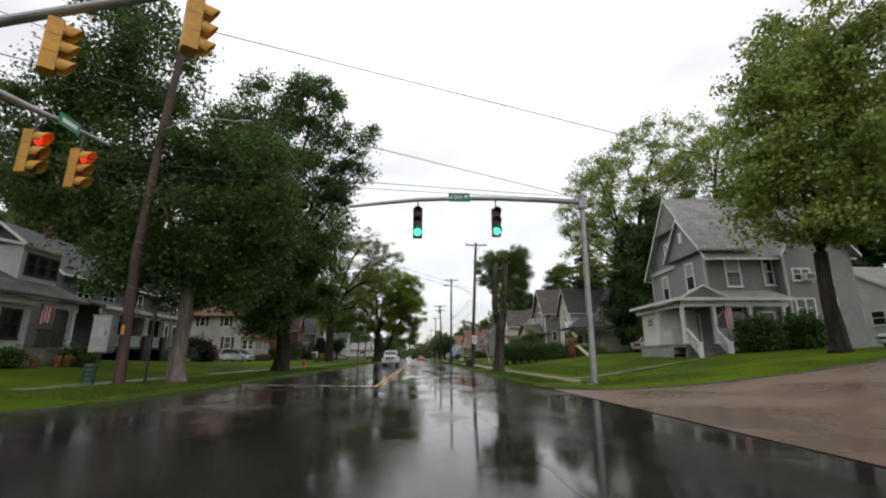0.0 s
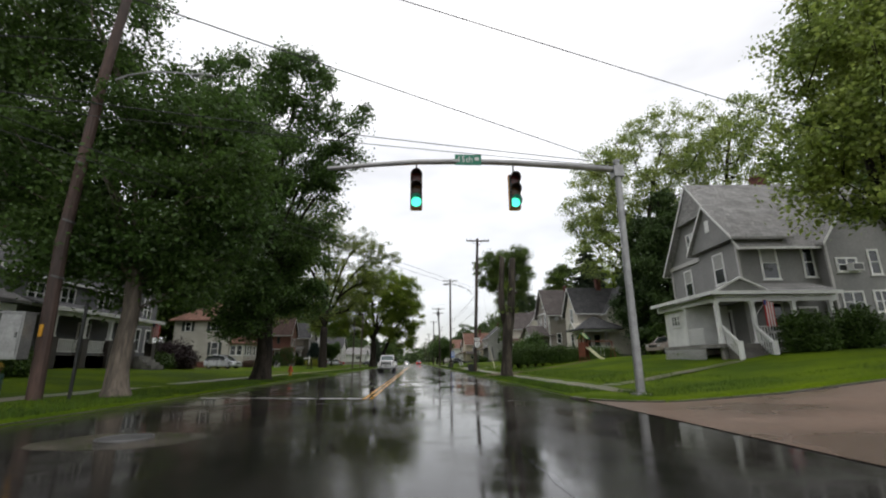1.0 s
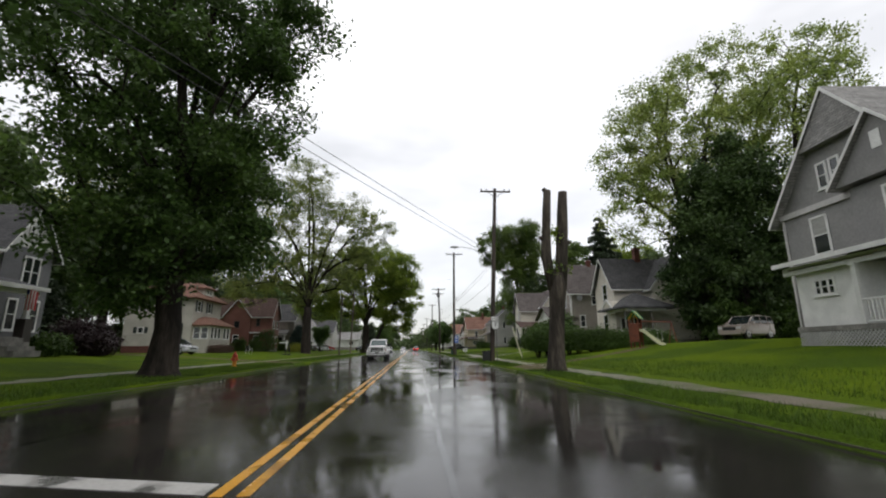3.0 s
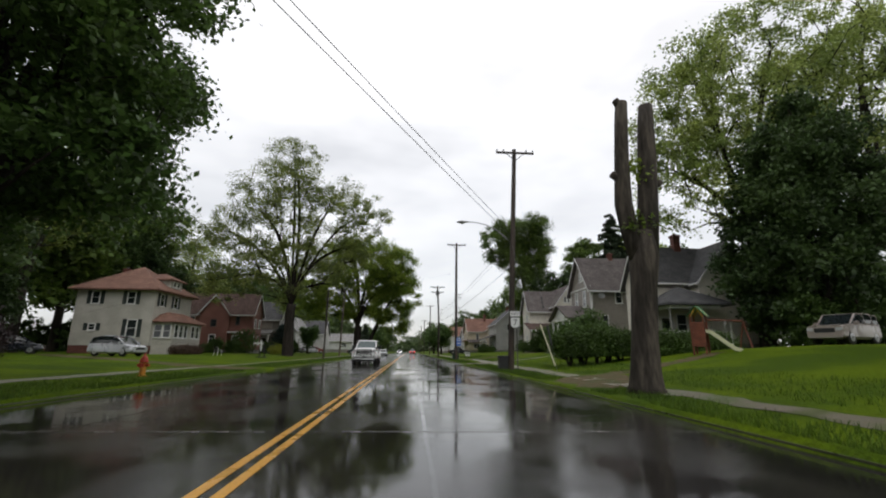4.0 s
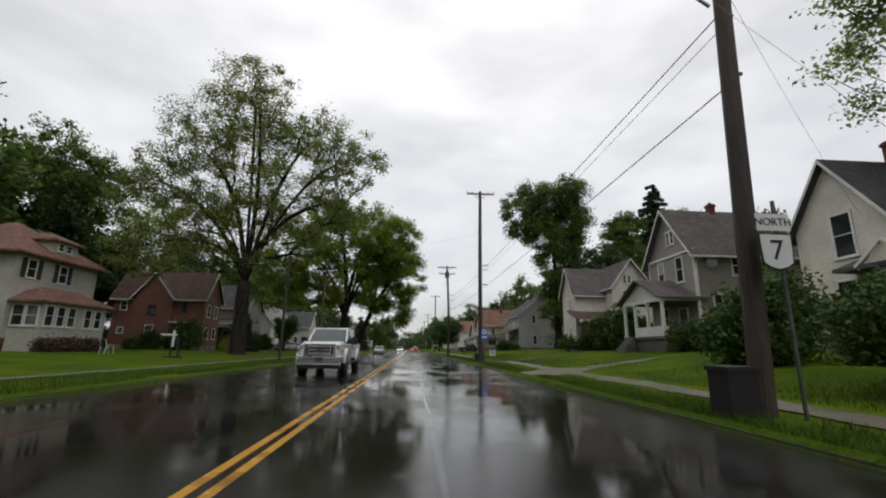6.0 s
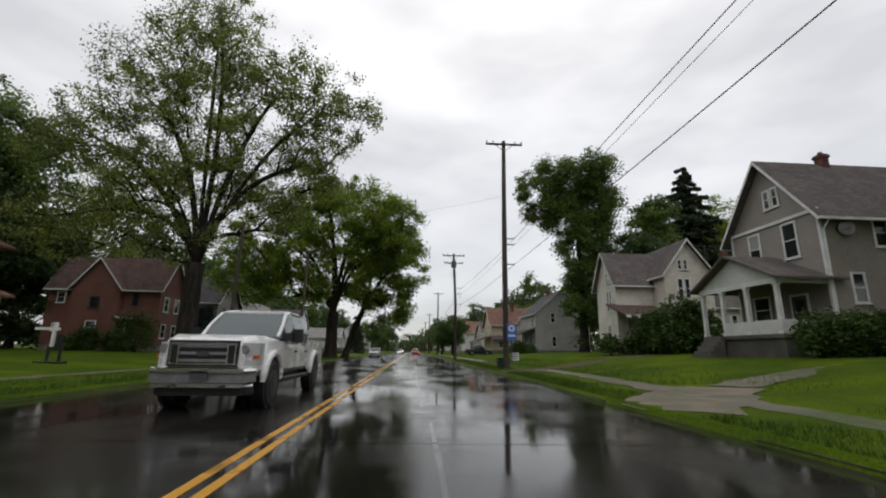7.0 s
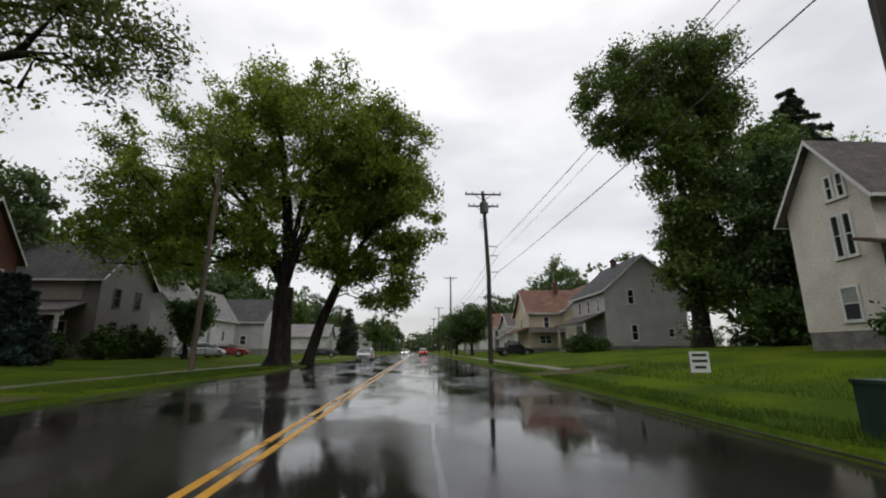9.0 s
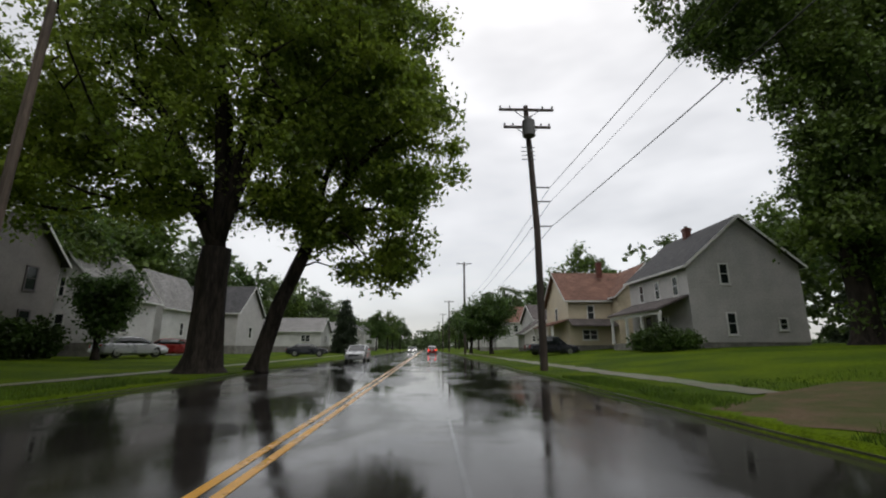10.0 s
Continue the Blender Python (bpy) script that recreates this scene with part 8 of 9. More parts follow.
vehicle("sedan", "red car ahead with its tail lights on", 1.2, 172, 90, P_RED, SEDAN_BODY, SEDAN_CAB, WHEELS, lamps=(False, True))
vehicle("sedan", "silver car ahead with its tail lights on", 1.4, 190, 90, P_SILVER, HATCH_BODY, HATCH_CAB, WHEELS, lamps=(False, True))
vehicle("sedan", "oncoming car far off with its headlights on", -4.0, 210, -90, P_SILVER, SEDAN_BODY, SEDAN_CAB, WHEELS, lamps=(True, False))
vehicle("sedan", "white car far along the street", -4.4, 258, -90, P_WHITE, HATCH_BODY, HATCH_CAB, WHEELS, lamps=(True, False))


def pickup(x, y):
    """A big white crew-cab pickup coming towards the viewer."""
    low = [(-1.3, 0.62, 1.24, 0.97, 0.02), (0.85, 0.62, 1.27, 0.97, 0.03)]
    body = [(0.95, 0.62, 1.34, 0.97, 0.1), (2.0, 0.62, 1.42, 0.97, 0.2), (2.5, 0.64, 1.42, 0.96, 0.24), (2.7, 0.66, 1.39, 0.92, 0.28), (2.84, 0.68, 1.35, 0.84, 0.26), (2.93, 0.7, 1.3, 0.72, 0.2)]
    cabin = [(-1.35, 1.2, 1.92, 0.92, 0.14), (-1.2, 1.2, 2.0, 0.93, 0.15), (-0.6, 1.2, 2.05, 0.94, 0.16), (0.25, 1.22, 2.05, 0.94, 0.19), (0.5, 1.24, 1.99, 0.93, 0.2), (0.9, 1.28, 1.7, 0.92, 0.12), (1.25, 1.32, 1.42, 0.88, 0.06)]
    h = vehicle("pickup_truck", "white crew-cab pickup truck driving through the wet", x, y, -90, P_WHITE, low + body, cabin, [(-2.05, 0.45, 1.03, 0.3), (1.95, 0.45, 1.03, 0.3)], rim=M_RIM_DARK, glass=M_CARGLASS_TINT,
                trim=M_BLACK_TRIM, category="pickup truck", pillars=(-1.25, -0.35), plain_front=True)
    bed = Solid()
    for a in (-0.97, 0.89):
        bed.box(-3.15, -1.4, a, a + 0.08, 0.62, 1.36)
    bed.box(-3.2, -3.1, -0.97, 0.97, 0.62, 1.34).box(-3.1, -1.4, -0.89, 0.89, 0.72, 0.82).box(-1.45, -1.39, -0.9, 0.9, 0.62, 1.36)
    part("bed", bed, P_WHITE, h, "white cargo bed")
    part("hood_bulge", loft([(1.1, 1.3, 1.39, 0.5, 0.25), (2.0, 1.3, 1.42, 0.52, 0.25), (2.75, 1.25, 1.37, 0.5, 0.3)]), P_WHITE, h)
    n = 2.93
    g = part("radiator_grille", Solid().box(n - 0.05, n + 0.03, -0.64, 0.64, 0.82, 1.3), M_BLACK_TRIM, h, "dark grille with chrome bars")
    for z in (0.93, 1.06, 1.19):
        part("slat", Solid().box(n + 0.03, n + 0.05, -0.42, 0.42, z - 0.026, z + 0.026), M_STEEL, g)
    for y0 in (-0.6, -0.46, 0.43, 0.57):
        part("grille_bar", Solid().box(n + 0.03, n + 0.055, y0, y0 + 0.03, 0.87, 1.23), M_CHROME, g)
    part("grille_rim", Solid().box(n + 0.02, n + 0.05, -0.62, 0.62, 1.21, 1.25).box(n + 0.02, n + 0.05, -0.62, 0.62, 0.85, 0.88), M_CHROME, g)
    part("badge", Solid().prism([(n + 0.05, 0.13 * math.cos(a), 1.05 + 0.05 * math.sin(a)) for a in (k * math.pi / 8 for k in range(16))], (0.015, 0, 0)), M_DARK_STEEL, g)
    for sy in (-1, 1):
        y0, y1 = sorted((sy * 0.64, sy * 0.93))
        plan = [(n - 0.4, sy * 0.62), (n + 0.02, sy * 0.62), (n - 0.02, sy * 0.76), (n - 0.1, sy * 0.86), (n - 0.22, sy * 0.935), (n - 0.4, sy * 0.965)]
        hl = part("headlight", Solid().prism([(a, b, 0.84) for a, b in (plan if sy > 0 else plan[::-1])], (-0.03, 0, 0.42)), M_HEADLAMP, h, "tall clear wrap-round headlight")
        part("reflector", Solid().tube([(n - 0.06, sy * 0.74, 1.14), (n + 0.0, sy * 0.735, 1.14)], [0.075, 0.085], 12), M_STEEL, hl)
        part("indicator", Solid().beam((n - 0.115, sy * 0.87, 1.0), (n - 0.215, sy * 0.938, 1.0), 0.04, 0.06), M_AMBER, hl)
        for wx in (-2.05, 1.95):
            pts = [(wx + 0.57 * math.cos(a), sy * 0.99, 0.5 + 0.57 * math.sin(a)) for a in (radians(2 + 176 * k / 12) for k in range(13))]
            part("fender_flare", Solid().tube(pts, [0.05] + [0.075] * 11 + [0.05], 8), P_WHITE, h)
        for hx in (-0.95, 0.1):
            part("door_handle", Solid().box(hx - 0.09, hx + 0.09, sorted((sy * 0.965, sy * 1.0))[0], sorted((sy * 0.965, sy * 1.0))[1], 1.08, 1.12), M_BLACK_TRIM, h)
        part("tow_mirror", Solid().box(0.78, 0.9, sorted((sy * 1.05, sy * 1.28))[0], sorted((sy * 1.05, sy * 1.28))[1], 1.3, 1.62), M_BLACK_TRIM, h, "tall black towing mirror")
        part("mirror_arm", Solid().beam((0.84, sy * 0.92, 1.34), (0.84, sy * 1.1, 1.4), 0.04), M_BLACK_TRIM, h)
        part("wiper", Solid().beam((1.18, sy * 0.45 - 0.3, 1.4), (1.02, sy * 0.45 + 0.28, 1.52), 0.02, 0.02), M_BLACK_TRIM, h)
        part("step_bar", Solid().tube([(-1.2, sy * 0.98, 0.5), (1.2, sy * 0.98, 0.5)], 0.05, 8), M_BLACK_TRIM, h)
        part("tow_hook", Solid().tube([(n + 0.1, sy * 0.45, 0.5), (n + 0.2, sy * 0.45, 0.48), (n + 0.2, sy * 0.4, 0.44)], 0.02, 6), M_BLACK_TRIM, h)
    part("chrome_bumper", loft([(n - 0.15, 0.7, 0.8, 0.96, 0.05), (n + 0.02, 0.7, 0.81, 0.95, 0.05), (n + 0.12, 0.71, 0.79, 0.82, 0.08)]), M_CHROME, h, "chrome bumper strip")
    part("bumper_middle", loft([(n - 0.15, 0.52, 0.7, 0.95, 0.02), (n + 0.08, 0.53, 0.7, 0.9, 0.03)]), M_STEEL, h)
    part("bumper_lip", loft([(n - 0.12, 0.44, 0.52, 0.92, 0.05), (n + 0.1, 0.45, 0.52, 0.84, 0.05)]), M_CHROME, h)
    part("number_plate_front", Solid().box(n + 0.09, n + 0.12, -0.16, 0.16, 0.58, 0.74), M_DARK_STEEL, h)
    part("air_dam", loft([(n - 0.3, 0.28, 0.45, 0.88, 0.05), (n + 0.02, 0.3, 0.45, 0.8, 0.06)]), M_BLACK_TRIM, h)
    part("underbody", Solid().box(-3.0, 2.7, -0.75, 0.75, 0.38, 0.64), M_BLACK_TRIM, h)
    return h


pickup(-3.72, 63.9)


# ---- hedges, shrubs and garden things ----
def leafy_solid(label, name, blobs, count, size, leaf, seed, category, **more):
    """A bush or hedge: a dark inner core of twigs and a skin of leaves."""
    rng = np.random.default_rng(seed)
    bx, by = sum(b[0] for b in blobs) / len(blobs), sum(b[1] for b in blobs) / len(blobs)
    z = lawn(bx, by) - 0.05
    h = thing(name, (bx, by, z), label, category)
    s = Solid()
    for cx, cy, cz, rx, ry, rz in blobs:
        for _ in range(5):
            d = rng.normal(size=3)
            d /= np.linalg.norm(d)
            s.tube([(cx + d[0] * 0.1, cy + d[1] * 0.1, lawn(cx, cy) - 0.05), (cx + d[0] * rx * 0.5, cy + d[1] * ry * 0.5, z + cz), (cx + d[0] * rx * 0.8, cy + d[1] * ry * 0.8, z + cz + abs(d[2]) * rz * 0.7)], [0.03, 0.02, 0.008], 5)
    tagged(part("twig_core", s, M_BARK, h), kind="stuff")
    me = leaves_mesh("foliage", [(a - bx, b - by, c, d, e, f) for a, b, c, d, e, f in blobs], count, size, rng, clump=more.get("clump", 0.3), shell=more.get("shell", 4.5), flat=1.0)
    co = np.empty(len(me.vertices) * 3, dtype=np.float32)
    me.vertices.foreach_get("co", co)
    co = co.reshape(-1, 3)
    co[:, 2] = np.maximum(co[:, 2], 0.05)
    me.vertices.foreach_set("co", co.ravel())
    me.materials.append(leaf)
    c = new("foliage", me)
    c.parent = h
    return h


leafy_solid("long dense clipped hedge in front of the cream house", "hedge", [(9.95 + i * 0.9, 50.3 + i * 0.16 + 0.2 * math.sin(i * 2.1), 0.8 + 0.06 * math.sin(i * 1.3), 1.0, 0.95, 0.85 + 0.08 * math.sin(i)) for i in range(14)] + [(9.95 + i * 0.9, 50.1 + i * 0.16, 0.35, 0.95, 0.95, 0.5) for i in range(14)] + [(11.2, 51.0, 0.9, 1.3, 1.0, 0.95), (12.6, 51.3, 0.95, 1.2, 1.0, 0.95)], 130000, 0.07, M_HEDGE, 101, "hedge")
leafy_solid("tall loose shrub behind the hedge", "shrub", [(13.5, 58, 1.5, 1.3, 1.3, 1.7), (14.8, 58.5, 1.8, 1.4, 1.3, 1.9), (12.4, 58.2, 1.0, 1.0, 1.0, 1.2)], 12000, 0.11, M_LEAF_DARK, 102, "shrub")
leafy_solid("round dark shrub by the porch", "shrub", [(20.7, 25.9, 1.05, 1.0, 1.0, 1.0), (20.8, 25.95, 0.5, 0.95, 0.95, 0.55)], 12000, 0.08, M_HEDGE, 103, "shrub")
leafy_solid("round dark shrub by the porch", "shrub", [(23.7, 26.0, 1.05, 1.1, 1.05, 1.05), (23.6, 26.0, 0.5, 1.0, 1.0, 0.55)], 13000, 0.08, M_HEDGE, 104, "shrub")
leafy_solid("big unkempt dark shrub before the farmhouse", "shrub", [(20.2, 86.8, 1.6, 1.9, 1.6, 1.9), (22.4, 87.2, 2.2, 1.9, 1.6, 2.6), (24.0, 87.5, 1.6, 1.5, 1.4, 2.0), (18.6, 87.4, 0.9, 1.1, 1.1, 1.1), (17.2, 89.5, 0.6, 1.0, 1.0, 0.8)], 30000, 0.12, M_HEDGE, 105, "shrub")
leafy_solid("hedge beside the tan house", "hedge", [(18.6 + i * 0.9, 71.3 - i * 0.1, 0.9, 0.85, 0.8, 1.0) for i in range(8)], 22000, 0.09, M_HEDGE, 106, "hedge")
M_RUSSET = mat("russet_leaf", (0.10, 0.06, 0.04), 0.6, leafy=0.2, island=0.4)
for i in range(7):
    leafy_solid("low russet shrub along the sun porch", "shrub", [(-26.6 + 0.25 * math.sin(i * 3), 76.5 + i * 0.9, 0.45, 0.6, 0.6, 0.5)], 1200, 0.09, M_RUSSET, 107 + 40 * i, "shrub")
for i, blob in enumerate(((-30.8, 97.2, 1.0, 1.2, 1.1, 1.2), (-25.8, 96.2, 1.7, 1.9, 1.6, 2.1), (-28.2, 97.4, 1.0, 1.2, 1.0, 1.2), (-33, 97.8, 0.6, 1.0, 0.7, 0.7))):
    leafy_solid("dark rounded shrub before the brick house", "shrub", [blob], 3600, 0.11, M_HEDGE, 108 + 50 * i, "shrub")
leafy_solid("bright yellow-green mound shrub at the elm's foot", "shrub", [(-20.4, 95.1, 0.6, 1.3, 1.1, 0.8)], 4000, 0.08, mat("gold_leaf", (0.30, 0.33, 0.03), 0.6, leafy=0.3, island=0.3), 109, "shrub")
for i, (x, y, k) in enumerate(((-17.9, 18.6, 1.0), (-17.8, 20.6, 0.7), (-17.6, 24.6, 1.05))):
    leafy_solid("small round shrub at the bungalow's porch", "shrub", [(x, y, 0.42 * k, 0.65 * k, 0.65 * k, 0.55 * k)], 2600, 0.07, M_HEDGE, 110 + 20 * i, "shrub")
M_POT = mat("clay_pot", (0.24, 0.11, 0.06), 0.8, vary=0.15)
M_BLOOM = mat("yellow_blooms", (0.55, 0.38, 0.06), 0.7, vary=0.2, island=0.4)
for i, (x, y) in enumerate(((-17.5, 21.7), (-17.4, 22.9), (-17.5, 23.6))):
    z = lawn(x, y)
    pot = thing("flower_pot", (x, y, z), "clay pot of small yellow flowers by the porch", "flower pot")
    part("pot", Solid().tube([(x, y, z - 0.03), (x, y, z + 0.22), (x, y, z + 0.24), (x, y, z + 0.3)], [0.13, 0.18, 0.2, 0.2], 12), M_POT, pot)
    me = leaves_mesh("flowers", [(0, 0, 0.38, 0.2, 0.2, 0.12)], 220, 0.04, np.random.default_rng(300 + i), clump=0.08)
    me.materials.append(M_BLOOM)
    tagged(new("flowers", me), kind="stuff").parent = pot
for i in range(3):
    leafy_solid("small shrub at the dark grey house", "shrub", [(-21.2, 41.4 + i * 0.9, 0.5, 0.6, 0.6, 0.6)], 1700, 0.08, M_HEDGE, 111 + 30 * i, "shrub")
leafy_solid("dark maroon-leaved shrub beside the dark grey house", "shrub", [(-22.9, 47.4, 1.1, 1.9, 1.5, 1.3), (-21.6, 47.2, 0.8, 1.2, 1.1, 0.9)], 14000, 0.085, mat("maroon_leaf", (0.032, 0.016, 0.018), 0.6, leafy=0.15, island=0.4), 116, "shrub")
leafy_solid("shrubs by the pale house porch", "shrub", [(16.0, 117.4, 0.8, 0.9, 0.9, 0.9), (15.8, 119.5, 0.6, 0.8, 0.8, 0.7), (17.4, 116.9, 0.6, 0.8, 0.7, 0.7)], 8000, 0.1, M_HEDGE, 112, "shrub")
leafy_solid("dark undergrowth beneath the evergreens", "shrub", [(24.5 + i * 2.4, 104.5 - 0.4 * (i % 3), 1.6, 1.9, 1.6, 2.1) for i in range(9)], 26000, 0.16, M_HEDGE, 113, "shrub")
leafy_solid("dark undergrowth below the tall evergreen", "shrub", [(26.5 + i * 2.0, 50.5 + 0.6 * (i % 2), 1.5, 1.8, 1.6, 2.0) for i in range(6)], 18000, 0.14, M_HEDGE, 114, "shrub")
leafy_solid("dark undergrowth at the lawn's far end", "shrub", [(-66 + i * 3.0, 91 + 1.5 * (i % 2), 2.0, 2.6, 2.0, 2.6) for i in range(9)], 30000, 0.2, M_HEDGE, 118, "shrub")
leafy_solid("dark shrubs round the foot of the dun house", "shrub", [(-23.6, 110.6, 1.0, 1.3, 1.2, 1.3), (-23.4, 113.0, 1.0, 1.2, 1.3, 1.2), (-23.6, 115.6, 1.1, 1.2, 1.3, 1.3), (-26.5, 108.8, 0.9, 1.4, 1.0, 1.1), (-29.5, 108.6, 0.8, 1.4, 1.0, 1.0)], 14000, 0.14, M_HEDGE, 115, "shrub")

# hydrant
hx, hy = -10.2, 41.3
hz = lawn(hx, hy)
M_HYD = mat("hydrant_yellow", (0.6, 0.24, 0.02), 0.45, vary=0.1)
M_HYD_RED = mat("hydrant_red", (0.42, 0.04, 0.02), 0.45, vary=0.1)
HY = thing("fire_hydrant", (hx, hy, hz), "yellow fire hydrant with a red-orange top", "fire hydrant")
part("barrel", Solid().tube([(hx, hy, hz - 0.05), (hx, hy, hz + 0.05), (hx, hy, hz + 0.06), (hx, hy, hz + 0.5), (hx, hy, hz + 0.52)], [0.17, 0.17, 0.11, 0.105, 0.14], 14), M_HYD, HY)
part("bonnet", Solid().tube([(hx, hy, hz + 0.52), (hx, hy, hz + 0.58), (hx, hy, hz + 0.7), (hx, hy, hz + 0.78), (hx, hy, hz + 0.79), (hx, hy, hz + 0.86)], [0.15, 0.15, 0.12, 0.05, 0.035, 0.03], 14), M_HYD_RED, HY)
for a, b in (((-0.2, 0), 0.06), ((0.2, 0), 0.06), ((0, -0.22), 0.08)):
    part("nozzle", Solid().tube([(hx, hy, hz + 0.42), (hx + a[0], hy + a[1], hz + 0.42)], b, 10), M_HYD_RED, HY)

# green utility boxes and a bin at the poles
M_GREEN_BOX = mat("green_box_paint", (0.02, 0.055, 0.04), 0.5, vary=0.15)
for x, y, w, d, t in ((5.95, 80.35, 0.75, 0.5, 0.62),):
    z = lawn(x, y)
    b = thing("utility_box", (x, y, z), "dark green ground utility box beside a pole", "utility box")
    part("case", Solid().box(x - w / 2, x + w / 2, y - d / 2, y + d / 2, z - 0.05, z + t), M_GREEN_BOX, b)
    part("lid", Solid().box(x - w / 2 - 0.02, x + w / 2 + 0.02, y - d / 2 - 0.02, y + d / 2 + 0.02, z + t, z + t + 0.05), M_GREEN_BOX, b)
x, y = -11.75, 17.0
z = lawn(x, y)
b = thing("barrel", (x, y, z), "dark teal ribbed plastic barrel on the verge", "barrel")
part("drum", Solid().tube([(x, y, z - 0.04 + 0.7 * q / 14) for q in range(15)], [0.19 + (0.014 if q % 3 == 1 else 0.0) for q in range(15)], 16), M_GREEN_BOX, b)
part("lid", Solid().tube([(x, y, z + 0.66), (x, y, z + 0.7)], [0.205, 0.19], 16), M_GREEN_BOX, b)
x, y = 5.55, 49.25
z = lawn(x, y)
b = thing("bin", (x, y, z), "dark wooden-sided litter bin at the pole's foot", "bin")
part("case", Solid().box(x - 0.26, x + 0.26, y - 0.26, y + 0.26, z - 0.05, z + 0.72), M_BLACK_TRIM, b)
part("lid", Solid().box(x - 0.29, x + 0.29, y - 0.29, y + 0.29, z + 0.72, z + 0.8), M_BLACK_TRIM, b)

# white cross-shaped sign post in the lawn
x, y = -16.3, 74.0
z = lawn(x, y)
b = thing("sign_post", (x, y, z), "white wooden yard-arm sign post with a stone base", "sign post")
part("post", Solid().box(x - 0.06, x + 0.06, y - 0.06, y + 0.06, z + 0.75, z + 1.85), M_TRIM, b)
part("arm", Solid().box(x - 0.85, x + 0.2, y - 0.05, y + 0.05, z + 1.5, z + 1.62), M_TRIM, b)
for dx in (-0.1, 0.42):
    part("stand_leg", Solid().box(x + dx - 0.05, x + dx + 0.05, y - 0.04, y + 0.04, z - 0.05, z + 0.8), M_BLACK_TRIM, b)
part("foot_box", Solid().box(x - 0.45, x + 0.6, y - 0.3, y + 0.3, z - 0.1, z + 0.1), M_BLACK_TRIM, b)
part("lantern", Solid().box(x + 0.25, x + 0.4, y - 0.07, y + 0.07, z + 0.6, z + 1.3), M_BLACK_TRIM, b)


# white garden chair
def garden_chair(x, y, turn):
    z = lawn(x, y)
    h = thing("garden_chair", (x, y, z), "white metal garden chair with a dark back", "chair")
    BASE[h] = Vector((0, 0, 0))
    h.rotation_euler = (0, 0, radians(turn))
    for a in (-0.25, 0.25):
        part("frame_side", Solid().tube([(a, -0.3, 0), (a, -0.25, 0.62), (a, 0.25, 0.62), (a, 0.35, 0.0)], 0.025, 6).tube([(a, 0.2, 0.4), (a, 0.38, 1.0)], 0.025, 6), M_TRIM, h)
    part("seat", Solid().box(-0.25, 0.25, -0.25, 0.25, 0.38, 0.42), M_BLACK_TRIM, h)
    part("backrest", Solid().prism([(-0.25, 0.22, 0.44), (0.25, 0.22, 0.44), (0.25, 0.37, 0.98), (-0.25, 0.37, 0.98)], (0, 0.02, 0)), M_BLACK_TRIM, h)


garden_chair(-21.4, 75.3, 160)


